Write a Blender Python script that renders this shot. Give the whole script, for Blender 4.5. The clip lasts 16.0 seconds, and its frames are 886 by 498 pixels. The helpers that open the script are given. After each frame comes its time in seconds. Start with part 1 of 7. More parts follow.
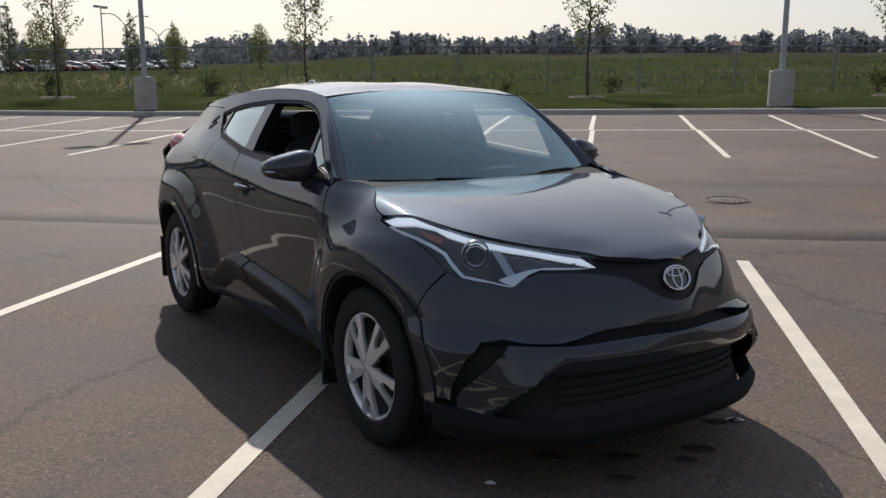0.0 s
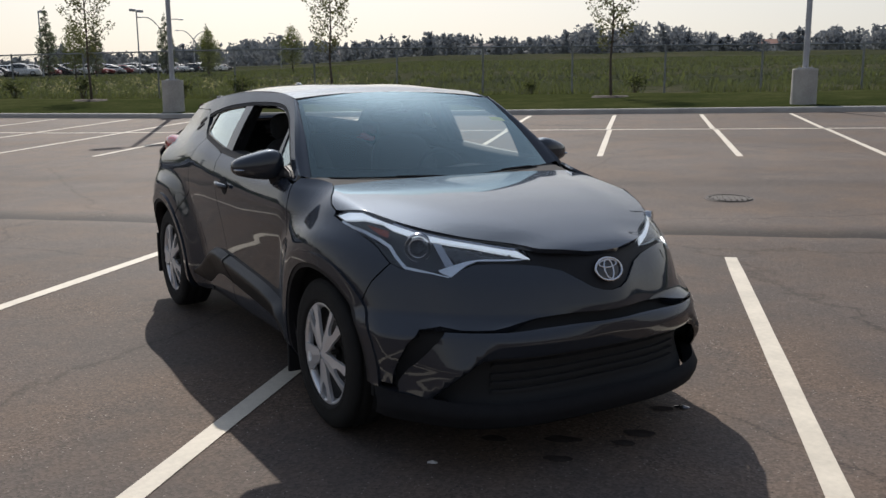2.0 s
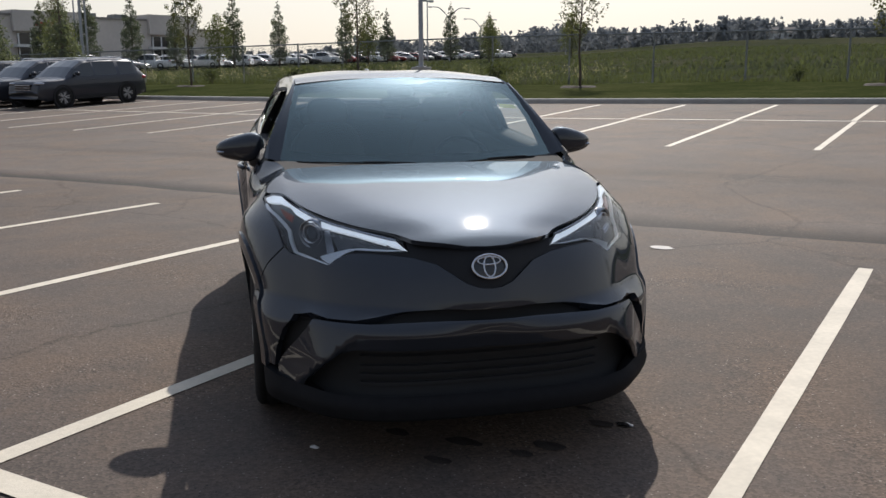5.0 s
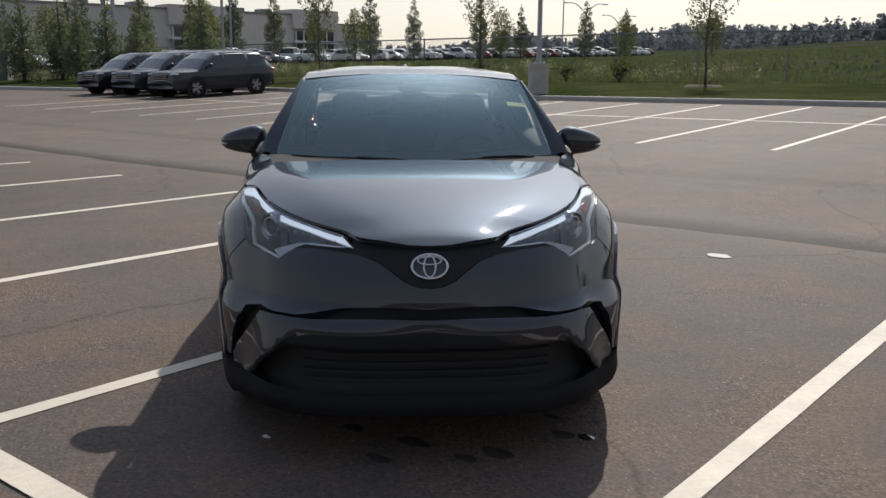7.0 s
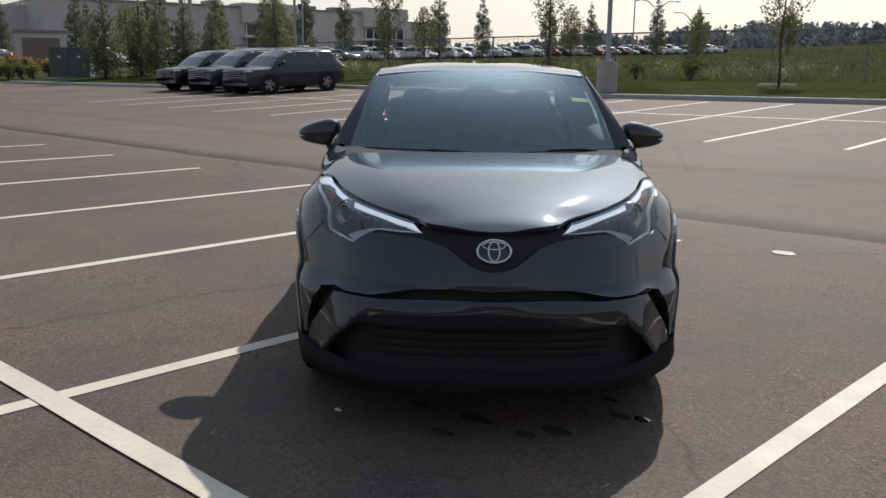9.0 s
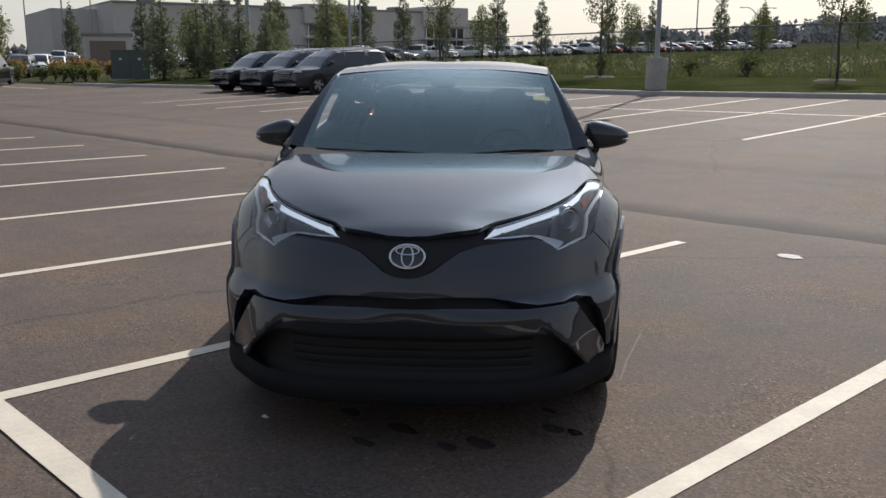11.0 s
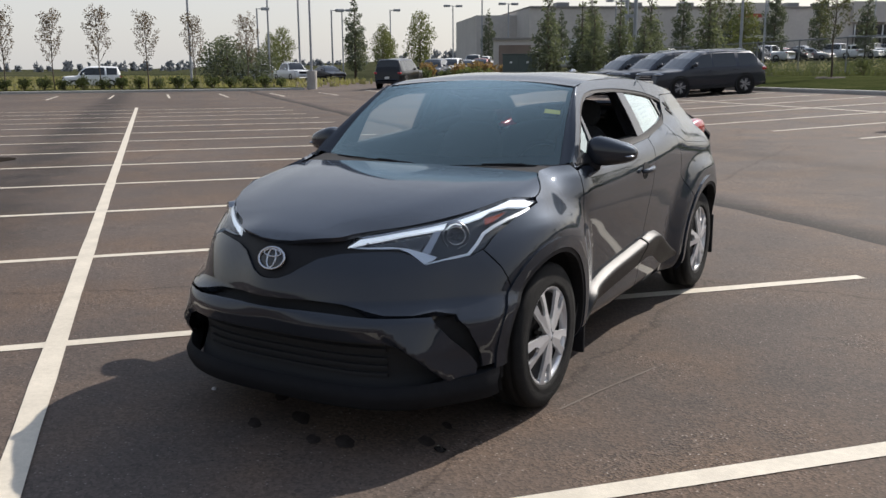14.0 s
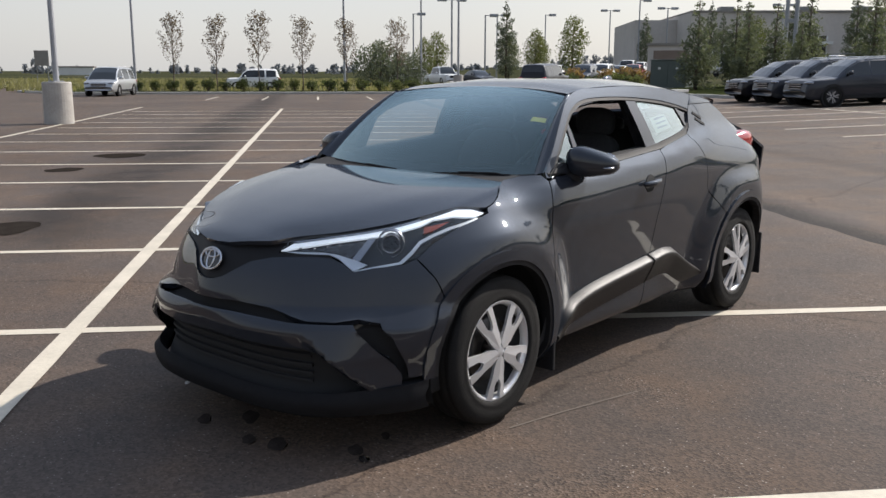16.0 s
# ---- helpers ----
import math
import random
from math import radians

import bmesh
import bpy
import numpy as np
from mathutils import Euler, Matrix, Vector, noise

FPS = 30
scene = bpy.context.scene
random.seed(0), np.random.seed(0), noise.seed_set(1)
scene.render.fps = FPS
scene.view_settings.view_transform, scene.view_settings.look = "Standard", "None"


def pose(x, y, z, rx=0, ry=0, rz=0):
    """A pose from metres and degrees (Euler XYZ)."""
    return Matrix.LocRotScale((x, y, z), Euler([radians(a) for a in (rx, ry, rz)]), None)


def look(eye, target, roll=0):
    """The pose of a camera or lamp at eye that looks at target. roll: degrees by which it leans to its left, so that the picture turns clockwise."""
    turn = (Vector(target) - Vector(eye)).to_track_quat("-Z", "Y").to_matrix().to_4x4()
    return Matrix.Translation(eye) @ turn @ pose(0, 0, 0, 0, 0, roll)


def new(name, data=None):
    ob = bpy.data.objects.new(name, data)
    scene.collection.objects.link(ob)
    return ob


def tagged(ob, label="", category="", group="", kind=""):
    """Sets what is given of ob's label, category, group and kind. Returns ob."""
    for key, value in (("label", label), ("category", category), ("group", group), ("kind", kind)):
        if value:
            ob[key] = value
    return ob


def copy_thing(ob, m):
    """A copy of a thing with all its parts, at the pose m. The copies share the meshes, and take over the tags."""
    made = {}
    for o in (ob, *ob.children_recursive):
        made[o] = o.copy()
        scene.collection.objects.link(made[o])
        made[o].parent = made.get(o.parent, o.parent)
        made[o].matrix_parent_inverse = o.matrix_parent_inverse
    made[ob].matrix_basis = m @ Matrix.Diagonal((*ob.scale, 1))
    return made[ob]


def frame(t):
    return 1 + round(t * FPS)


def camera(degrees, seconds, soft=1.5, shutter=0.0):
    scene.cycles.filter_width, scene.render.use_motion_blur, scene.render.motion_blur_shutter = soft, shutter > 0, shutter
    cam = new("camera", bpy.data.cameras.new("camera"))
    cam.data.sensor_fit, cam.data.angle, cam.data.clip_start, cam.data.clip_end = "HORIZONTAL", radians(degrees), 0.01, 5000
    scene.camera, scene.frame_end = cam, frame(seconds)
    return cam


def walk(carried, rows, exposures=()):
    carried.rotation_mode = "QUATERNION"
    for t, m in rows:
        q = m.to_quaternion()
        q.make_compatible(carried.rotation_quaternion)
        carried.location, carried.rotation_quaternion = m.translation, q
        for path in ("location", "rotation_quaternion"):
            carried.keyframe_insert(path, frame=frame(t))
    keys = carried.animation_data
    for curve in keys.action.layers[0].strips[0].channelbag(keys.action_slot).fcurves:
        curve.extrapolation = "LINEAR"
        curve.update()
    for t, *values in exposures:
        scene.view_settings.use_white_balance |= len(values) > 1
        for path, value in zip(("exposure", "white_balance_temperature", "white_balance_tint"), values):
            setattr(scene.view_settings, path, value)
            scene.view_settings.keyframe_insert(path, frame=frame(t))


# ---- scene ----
cam = camera(52.7, 16.0)
PATH = [
    (0, (-2.538, -3.175, 1.498), (-1.474, -1.521, 1.134), 0.1),
    (0.5, (-2.554, -3.161, 1.488), (-1.49, -1.507, 1.124), 0.1),
    (1, (-2.55, -3.178, 1.48), (-1.486, -1.524, 1.118), -0.1),
    (1.5, (-2.466, -3.33, 1.49), (-1.399, -1.677, 1.133), -0.3),
    (2, (-2.347, -3.54, 1.505), (-1.346, -1.847, 1.142), -0.3),
    (2.5, (-2.172, -3.626, 1.49), (-1.341, -1.846, 1.117), -0.3),
    (3, (-1.885, -3.677, 1.504), (-1.166, -1.849, 1.131), -0.4),
    (3.5, (-1.638, -3.846, 1.496), (-0.951, -2.005, 1.126), -0.4),
    (4, (-1.391, -4.0, 1.505), (-0.698, -2.162, 1.129), -0.3),
    (4.5, (-1.139, -3.98, 1.493), (-0.474, -2.133, 1.108), -0.2),
    (5, (-0.884, -4.031, 1.492), (-0.457, -2.116, 1.104), -0.3),
    (5.2, (-0.752, -4.075, 1.474), (-0.459, -2.133, 1.094), 0.3),
    (7.3, (-0.148, -4.094, 1.499), (-0.048, -2.136, 1.101), 0.5),
    (7.5, (-0.133, -4.096, 1.493), (-0.073, -2.137, 1.097), 0.5),
    (8, (-0.15, -4.201, 1.488), (-0.156, -2.241, 1.091), 0.6),
    (8.5, (-0.17, -4.27, 1.495), (-0.176, -2.31, 1.096), 0.6),
    (9, (-0.19, -4.3, 1.49), (-0.196, -2.341, 1.087), 0.6),
    (9.5, (-0.188, -4.275, 1.485), (-0.194, -2.317, 1.079), 0.4),
    (9.7, (-0.174, -4.276, 1.484), (-0.18, -2.317, 1.078), 0.4),
    (12, (1.121, -4.075, 1.53), (0.701, -2.162, 1.121), -0.3),
    (12.5, (1.497, -4.077, 1.563), (0.906, -2.212, 1.148), -0.3),
    (13, (1.787, -3.886, 1.539), (1.053, -2.074, 1.117), -0.2),
    (13.5, (2.07, -3.733, 1.534), (1.205, -1.977, 1.124), -0.3),
    (14, (2.416, -3.631, 1.546), (1.434, -1.936, 1.145), -0.4),
    (14.5, (2.613, -3.447, 1.53), (1.567, -1.791, 1.125), -0.3),
    (15, (2.771, -3.228, 1.547), (1.653, -1.618, 1.146), -0.2),
    (15.5, (2.962, -3.068, 1.553), (1.757, -1.521, 1.156), -0.2),
    (16, (3.105, -3.06, 1.548), (1.846, -1.557, 1.158), 0.1),
]
walk(cam, [(t, look(eye, target, roll)) for t, eye, target, roll in PATH],
     exposures=[(0, 0.17, 6500, 12), (9, 0.21, 6500, 12), (11.5, 0.20, 6500, 12), (12.0, 0.23, 6500, 12), (12.5, 0.39, 6500, 12), (13.0, 0.51, 6500, 12), (14.0, 0.45, 6500, 12), (14.5, 0.44, 6500, 12), (16, 0.51, 6500, 12)])

# ---- light ----
SUN_EL, SUN_AZ = 40.0, 71.0   # degrees; azimuth counted from +x towards +y
world = bpy.data.worlds.new("world")
scene.world = world
world.use_nodes = True
wn, wl = world.node_tree.nodes, world.node_tree.links
sky = wn.new("ShaderNodeTexSky")
sky.sky_type, sky.sun_disc = "NISHITA", False
sky.sun_elevation, sky.sun_rotation = radians(SUN_EL), radians(90 - SUN_AZ)
sky.air_density, sky.dust_density, sky.ozone_density = 1.0, 2.0, 1.0
wn["Background"].inputs[1].default_value = 0.10
tcw, sep, up = wn.new("ShaderNodeTexCoord"), wn.new("ShaderNodeSeparateXYZ"), wn.new("ShaderNodeMapRange")
wl.new(tcw.outputs["Generated"], sep.inputs[0])
wl.new(sep.outputs["Z"], up.inputs["Value"])
up.interpolation_type = "SMOOTHSTEP"
up.inputs["From Min"].default_value, up.inputs["From Max"].default_value = 0.0, 0.75
veil = wn.new("ShaderNodeMix")   # pale haze low down, bluer overhead
veil.data_type = "RGBA"
veil.inputs[6].default_value, veil.inputs[7].default_value = (7.0, 7.0, 6.8, 1), (4.2, 5.2, 6.9, 1)
wl.new(up.outputs[0], veil.inputs[0])
haze = wn.new("ShaderNodeMix")
haze.data_type = "RGBA"
haze.inputs[0].default_value = 0.75
flat, toward, tone = wn.new("ShaderNodeVectorMath"), wn.new("ShaderNodeVectorMath"), wn.new("ShaderNodeValToRGB")
flat.operation, toward.operation = "NORMALIZE", "DOT_PRODUCT"
wl.new(tcw.outputs["Generated"], flat.inputs[0])
wl.new(flat.outputs["Vector"], toward.inputs[0])
toward.inputs[1].default_value = (math.cos(radians(SUN_AZ)), math.sin(radians(SUN_AZ)), 0.0)
tone.color_ramp.elements[0].position, tone.color_ramp.elements[0].color = 0.08, (0.55, 0.56, 0.58, 1)
tone.color_ramp.elements[1].position, tone.color_ramp.elements[1].color = 0.95, (1.0, 0.985, 0.95, 1)
for at_, grey_ in ((0.40, 0.68), (0.62, 0.80), (0.76, 0.80)):   # the haze pales towards the sun
    stop = tone.color_ramp.elements.new(at_)
    stop.color = (grey_, grey_ * 1.005, grey_ * 1.015, 1)
half = wn.new("ShaderNodeMath")
half.operation = "MULTIPLY_ADD"
half.inputs[1].default_value, half.inputs[2].default_value = 0.5, 0.5
wl.new(toward.outputs["Value"], half.inputs[0])
wl.new(half.outputs[0], tone.inputs[0])
glow = wn.new("ShaderNodeMix")
glow.data_type, glow.blend_type = "RGBA", "MULTIPLY"
glow.inputs[0].default_value = 1.0
wl.new(veil.outputs[2], glow.inputs[6])
wl.new(tone.outputs[0], glow.inputs[7])
wl.new(sky.outputs[0], haze.inputs[6])
near, wide, close, ring, bright = (wn.new("ShaderNodeMath") for _ in range(5))   # bright haze round the sun
aim = wn.new("ShaderNodeVectorMath")
aim.operation = "DOT_PRODUCT"
wl.new(flat.outputs["Vector"], aim.inputs[0])
aim.inputs[1].default_value = (math.cos(radians(SUN_EL)) * math.cos(radians(SUN_AZ)), math.cos(radians(SUN_EL)) * math.sin(radians(SUN_AZ)), math.sin(radians(SUN_EL)))
near.operation, near.inputs[1].default_value = "MAXIMUM", 0.0
wl.new(aim.outputs["Value"], near.inputs[0])
for node, power in ((wide, 9.0), (close, 70.0)):
    node.operation, node.inputs[1].default_value = "POWER", power
    wl.new(near.outputs[0], node.inputs[0])
ring.operation, ring.inputs[1].default_value, ring.inputs[2].default_value = "MULTIPLY_ADD", 1.0, 1.0
wl.new(wide.outputs[0], ring.inputs[0])
bright.operation, bright.inputs[1].default_value = "MULTIPLY_ADD", 2.5
wl.new(close.outputs[0], bright.inputs[0])
wl.new(ring.outputs[0], bright.inputs[2])
aureole = wn.new("ShaderNodeVectorMath")
aureole.operation = "SCALE"
wl.new(glow.outputs[2], aureole.inputs[0])
wl.new(bright.outputs[0], aureole.inputs["Scale"])
wl.new(aureole.outputs["Vector"], haze.inputs[7])
wl.new(haze.outputs[2], wn["Background"].inputs[0])
sun = new("sun", bpy.data.lights.new("sun", "SUN"))
sun.data.energy, sun.data.angle, sun.data.color = 4.2, radians(0.6), (1.0, 0.94, 0.85)
sun.matrix_world = look((20 * math.cos(radians(SUN_AZ)), 20 * math.sin(radians(SUN_AZ)), 20 * math.tan(radians(SUN_EL))), (0, 0, 0))

# ---- the lot's own axes: u along the rows of stalls, v across them ----
LOT = radians(-42.2)
EU, EV = Vector((math.cos(LOT), math.sin(LOT))), Vector((-math.sin(LOT), math.cos(LOT)))


def xy(u, v):
    p = EU * u + EV * v
    return p.x, p.y


def rise(u, v):
    """Height of the asphalt: level round the car, then a gentle slope up."""
    zf = 0.036 * (v - 4.9) + 0.011 * max(-14.0, min(12.0, u))
    z = 0.5 * (zf + math.sqrt(zf * zf + 0.0012)) - 0.5 * math.sqrt(0.0012) * math.exp(-abs(zf) * 3)
    if v > 36:   # the land flattens towards the far car lot
        k = max(0.0, min(1.0, (-u - 0.2 * v) / (0.2 * v + 15)))
        z -= 0.0115 * (v - 36) * k * k * (3 - 2 * k)
    return z




def spot(u, v, dz=0.0):
    return Vector((*xy(u, v), rise(u, v) + dz))

# ---- materials ----
def mat(name, base=(0.5, 0.5, 0.5), rough=0.6, metal=0.0, var=0.15, scale=8.0, bump=0.0, bscale=60.0, coat=0.0, spec=0.5, random_amount=0.0, stain=None, coord="Object"):
    """Principled material with colour variation at two scales and fine relief."""
    m = bpy.data.materials.new(name)
    m.use_nodes = True
    nt = m.node_tree
    n, l = nt.nodes, nt.links
    p = n["Principled BSDF"]
    p.inputs["Roughness"].default_value, p.inputs["Metallic"].default_value = rough, metal
    p.inputs["Coat Weight"].default_value, p.inputs["Coat Roughness"].default_value = coat, 0.04
    p.inputs["Specular IOR Level"].default_value = spec
    p.inputs["Base Color"].default_value = (*base, 1)
    tc = n.new("ShaderNodeTexCoord")
    if var > 0:
        a, b = n.new("ShaderNodeTexNoise"), n.new("ShaderNodeTexNoise")
        a.inputs["Scale"].default_value, b.inputs["Scale"].default_value = scale, scale * 9
        a.inputs["Detail"].default_value, b.inputs["Detail"].default_value = 4, 3
        for q in (a, b):
            l.new(tc.outputs[coord], q.inputs["Vector"])
        mx = n.new("ShaderNodeMath")
        mx.operation = "MULTIPLY_ADD"
        mx.inputs[1].default_value, mx.inputs[2].default_value = 0.6, 0.0
        l.new(a.outputs[0], mx.inputs[0])
        ad = n.new("ShaderNodeMath")
        ad.operation = "MULTIPLY_ADD"
        ad.inputs[1].default_value = 0.4
        l.new(b.outputs[0], ad.inputs[0])
        l.new(mx.outputs[0], ad.inputs[2])
        src = ad.outputs[0]
        if random_amount > 0:
            oi = n.new("ShaderNodeNewGeometry")
            rr = n.new("ShaderNodeMath")
            rr.operation = "MULTIPLY_ADD"
            rr.inputs[1].default_value = random_amount
            l.new(oi.outputs["Random Per Island"], rr.inputs[0])
            l.new(src, rr.inputs[2])
            src = rr.outputs[0]
        ramp = n.new("ShaderNodeValToRGB")
        lo, hi = [c * (1 - var) for c in base], [min(1, c * (1 + var)) for c in base]
        ramp.color_ramp.elements[0].position, ramp.color_ramp.elements[1].position = 0.3, 0.7 + random_amount
        ramp.color_ramp.elements[0].color, ramp.color_ramp.elements[1].color = (*lo, 1), (*(stain or hi), 1)
        l.new(src, ramp.inputs[0])
        l.new(ramp.outputs[0], p.inputs["Base Color"])
    if bump > 0:
        c = n.new("ShaderNodeTexNoise")
        c.inputs["Scale"].default_value, c.inputs["Detail"].default_value = bscale, 5
        l.new(tc.outputs[coord], c.inputs["Vector"])
        bp = n.new("ShaderNodeBump")
        bp.inputs["Strength"].default_value, bp.inputs["Distance"].default_value = bump, 0.02
        l.new(c.outputs[0], bp.inputs["Height"])
        l.new(bp.outputs[0], p.inputs["Normal"])
    return m


def asphalt_material():
    """Worn asphalt: two batches that meet at a seam along the rows, ravelled patches, pale and dark stones, dark smears."""
    m = bpy.data.materials.new("asphalt")
    m.use_nodes = True
    n, l = m.node_tree.nodes, m.node_tree.links
    p = n["Principled BSDF"]
    tc = n.new("ShaderNodeTexCoord")

    def noise_node(scale, detail=4, rough=0.6):
        q = n.new("ShaderNodeTexNoise")
        q.inputs["Scale"].default_value, q.inputs["Detail"].default_value, q.inputs["Roughness"].default_value = scale, detail, rough
        l.new(tc.outputs["Object"], q.inputs["Vector"])
        return q

    def ramp(src, a, b, ca, cb):
        r = n.new("ShaderNodeValToRGB")
        r.color_ramp.elements[0].position, r.color_ramp.elements[1].position = a, b
        r.color_ramp.elements[0].color, r.color_ramp.elements[1].color = (*ca, 1), (*cb, 1)
        l.new(src, r.inputs[0])
        return r.outputs[0]

    def mul(a, b, f=1.0):
        x = n.new("ShaderNodeMix")
        x.data_type, x.blend_type = "RGBA", "MULTIPLY"
        x.inputs[0].default_value = f
        l.new(a, x.inputs[6])
        l.new(b, x.inputs[7])
        return x.outputs[2]

    def span(src, a, b, c, d, kind="SMOOTHSTEP"):
        q = n.new("ShaderNodeMapRange")
        q.interpolation_type = kind
        for k, v in (("From Min", a), ("From Max", b), ("To Min", c), ("To Max", d)):
            q.inputs[k].default_value = v
        l.new(src, q.inputs["Value"])
        return q.outputs[0]

    def times(a, b):
        q = n.new("ShaderNodeMath")
        q.operation = "MULTIPLY"
        for k, v in enumerate((a, b)):
            if hasattr(v, "links"):
                l.new(v, q.inputs[k])
            else:
                q.inputs[k].default_value = v
        return q.outputs[0]
    broad = ramp(noise_node(0.22, 5, 0.6).outputs[0], 0.35, 0.68, (0.088, 0.0665, 0.0550), (0.130, 0.0985, 0.0815))
    tan = ramp(noise_node(0.8, 5, 0.65).outputs[0], 0.42, 0.62, (0.95, 1.0, 1.04), (1.07, 1.0, 0.90))
    mid = ramp(noise_node(1.6, 6, 0.7).outputs[0], 0.35, 0.6, (0.84, 0.84, 0.84), (1, 1, 1))
    vo = n.new("ShaderNodeTexVoronoi")
    vo.inputs["Scale"].default_value = 84
    l.new(tc.outputs["Object"], vo.inputs["Vector"])
    sep = n.new("ShaderNodeSeparateColor")
    l.new(vo.outputs["Color"], sep.inputs[0])
    raw = span(noise_node(0.9, 5, 0.65).outputs[0], 0.50, 0.66, 0.0, 1.0)
    grit = ramp(sep.outputs[0], 0.08, 0.97, (0.58, 0.58, 0.58), (1.50, 1.47, 1.41))
    # pale stones that stand out singly, and a few dark pits
    vs = n.new("ShaderNodeTexVoronoi")
    vs.inputs["Scale"].default_value = 64
    l.new(tc.outputs["Object"], vs.inputs["Vector"])
    sp2 = n.new("ShaderNodeSeparateColor")
    l.new(vs.outputs["Color"], sp2.inputs[0])
    core = span(vs.outputs["Distance"], 0.20, 0.32, 1.0, 0.0)
    pale = times(times(span(sp2.outputs[0], 0.905, 0.94, 0.0, 1.0), core), span(raw, 0.0, 1.0, 0.45, 1.0, "LINEAR"))
    dark = times(span(sp2.outputs[1], 0.930, 0.945, 0.0, 1.0), core)
    fine = ramp(noise_node(420, 2).outputs[0], 0.3, 0.7, (0.86, 0.86, 0.86), (1.14, 1.14, 1.14))
    mp = n.new("ShaderNodeMapping")
    mp.inputs["Rotation"].default_value[2] = -LOT
    l.new(tc.outputs["Object"], mp.inputs["Vector"])
    warp = noise_node(0.35, 3)
    sx = n.new("ShaderNodeSeparateXYZ")
    l.new(mp.outputs[0], sx.inputs[0])
    ad = n.new("ShaderNodeMath")
    ad.operation = "MULTIPLY_ADD"
    ad.inputs[1].default_value = 0.5
    l.new(warp.outputs[0], ad.inputs[0])
    l.new(sx.outputs["Y"], ad.inputs[2])
    across = ad.outputs[0]
    seam = times(times(span(across, 5.105, 5.125, 0.0, 1.0, "LINEAR"), span(across, 5.10, 5.9, 1.0, 0.0)), 0.84)
    edge = times(times(span(across, 4.7, 5.09, 0.0, 1.0), span(across, 5.10, 5.115, 1.0, 0.0, "LINEAR")), -0.16)
    streak = times(times(span(across, 8.3, 8.75, 0.0, 1.0), span(across, 8.85, 9.4, 1.0, 0.0)), 0.20)
    smear = times(times(span(across, -3.7, -2.9, 0.0, 1.0), span(across, -2.5, -1.5, 1.0, 0.0)), times(span(sx.outputs["X"], -5.0, -2.5, 1.0, 0.0), times(span(noise_node(0.7, 4).outputs[0], 0.32, 0.6, 0.45, 1.0), 0.62)))
    total = seam
    for q in (edge, streak, smear):
        a = n.new("ShaderNodeMath")
        a.operation = "ADD"
        l.new(total, a.inputs[0])
        l.new(q, a.inputs[1])
        total = a.outputs[0]
    keep = n.new("ShaderNodeMath")
    keep.operation = "SUBTRACT"
    keep.inputs[0].default_value = 1.0
    l.new(total, keep.inputs[1])
    batch = times(keep.outputs[0], span(across, 5.1, 5.12, 0.82, 0.93, "LINEAR"))
    grey = n.new("ShaderNodeCombineColor")
    for k in range(3):
        l.new(batch, grey.inputs[k])
    col = mul(mul(mul(broad, tan), mid), grey.outputs[0])
    rough_col = mul(col, grit, 1.0)
    g = n.new("ShaderNodeMix")
    g.data_type = "RGBA"
    l.new(span(raw, 0.0, 1.0, 0.55, 1.0, "LINEAR"), g.inputs[0])
    l.new(col, g.inputs[6])
    l.new(rough_col, g.inputs[7])
    col = mul(g.outputs[2], fine, 0.7)
    for mask, tone in ((pale, (0.34, 0.30, 0.26)), (dark, (0.03, 0.026, 0.023))):
        q = n.new("ShaderNodeMix")
        q.data_type = "RGBA"
        l.new(mask, q.inputs[0])
        l.new(col, q.inputs[6])
        q.inputs[7].default_value = (*tone, 1)
        col = q.outputs[2]
    # hairline cracks
    wv = n.new("ShaderNodeTexVoronoi")
    wv.feature = "DISTANCE_TO_EDGE"
    wv.inputs["Scale"].default_value = 0.33
    wn2 = noise_node(1.1, 6, 0.7)
    vm = n.new("ShaderNodeMix")
    vm.data_type = "VECTOR"
    vm.inputs[0].default_value = 0.35
    l.new(tc.outputs["Object"], vm.inputs[4])
    l.new(wn2.outputs["Color"], vm.inputs[5])
    l.new(vm.outputs[1], wv.inputs["Vector"])
    crack = ramp(wv.outputs["Distance"], 0.0, 0.0045, (0.45, 0.43, 0.42), (1, 1, 1))
    col = mul(col, crack, 0.75)
    l.new(col, p.inputs["Base Color"])
    p.inputs["Roughness"].default_value = 0.8
    p.inputs["Specular IOR Level"].default_value = 0.2
    bp = n.new("ShaderNodeBump")
    bp.inputs["Distance"].default_value = 0.006
    l.new(span(raw, 0.0, 1.0, 0.22, 0.6, "LINEAR"), bp.inputs["Strength"])
    l.new(vo.outputs["Distance"], bp.inputs["Height"])
    l.new(bp.outputs[0], p.inputs["Normal"])
    return m


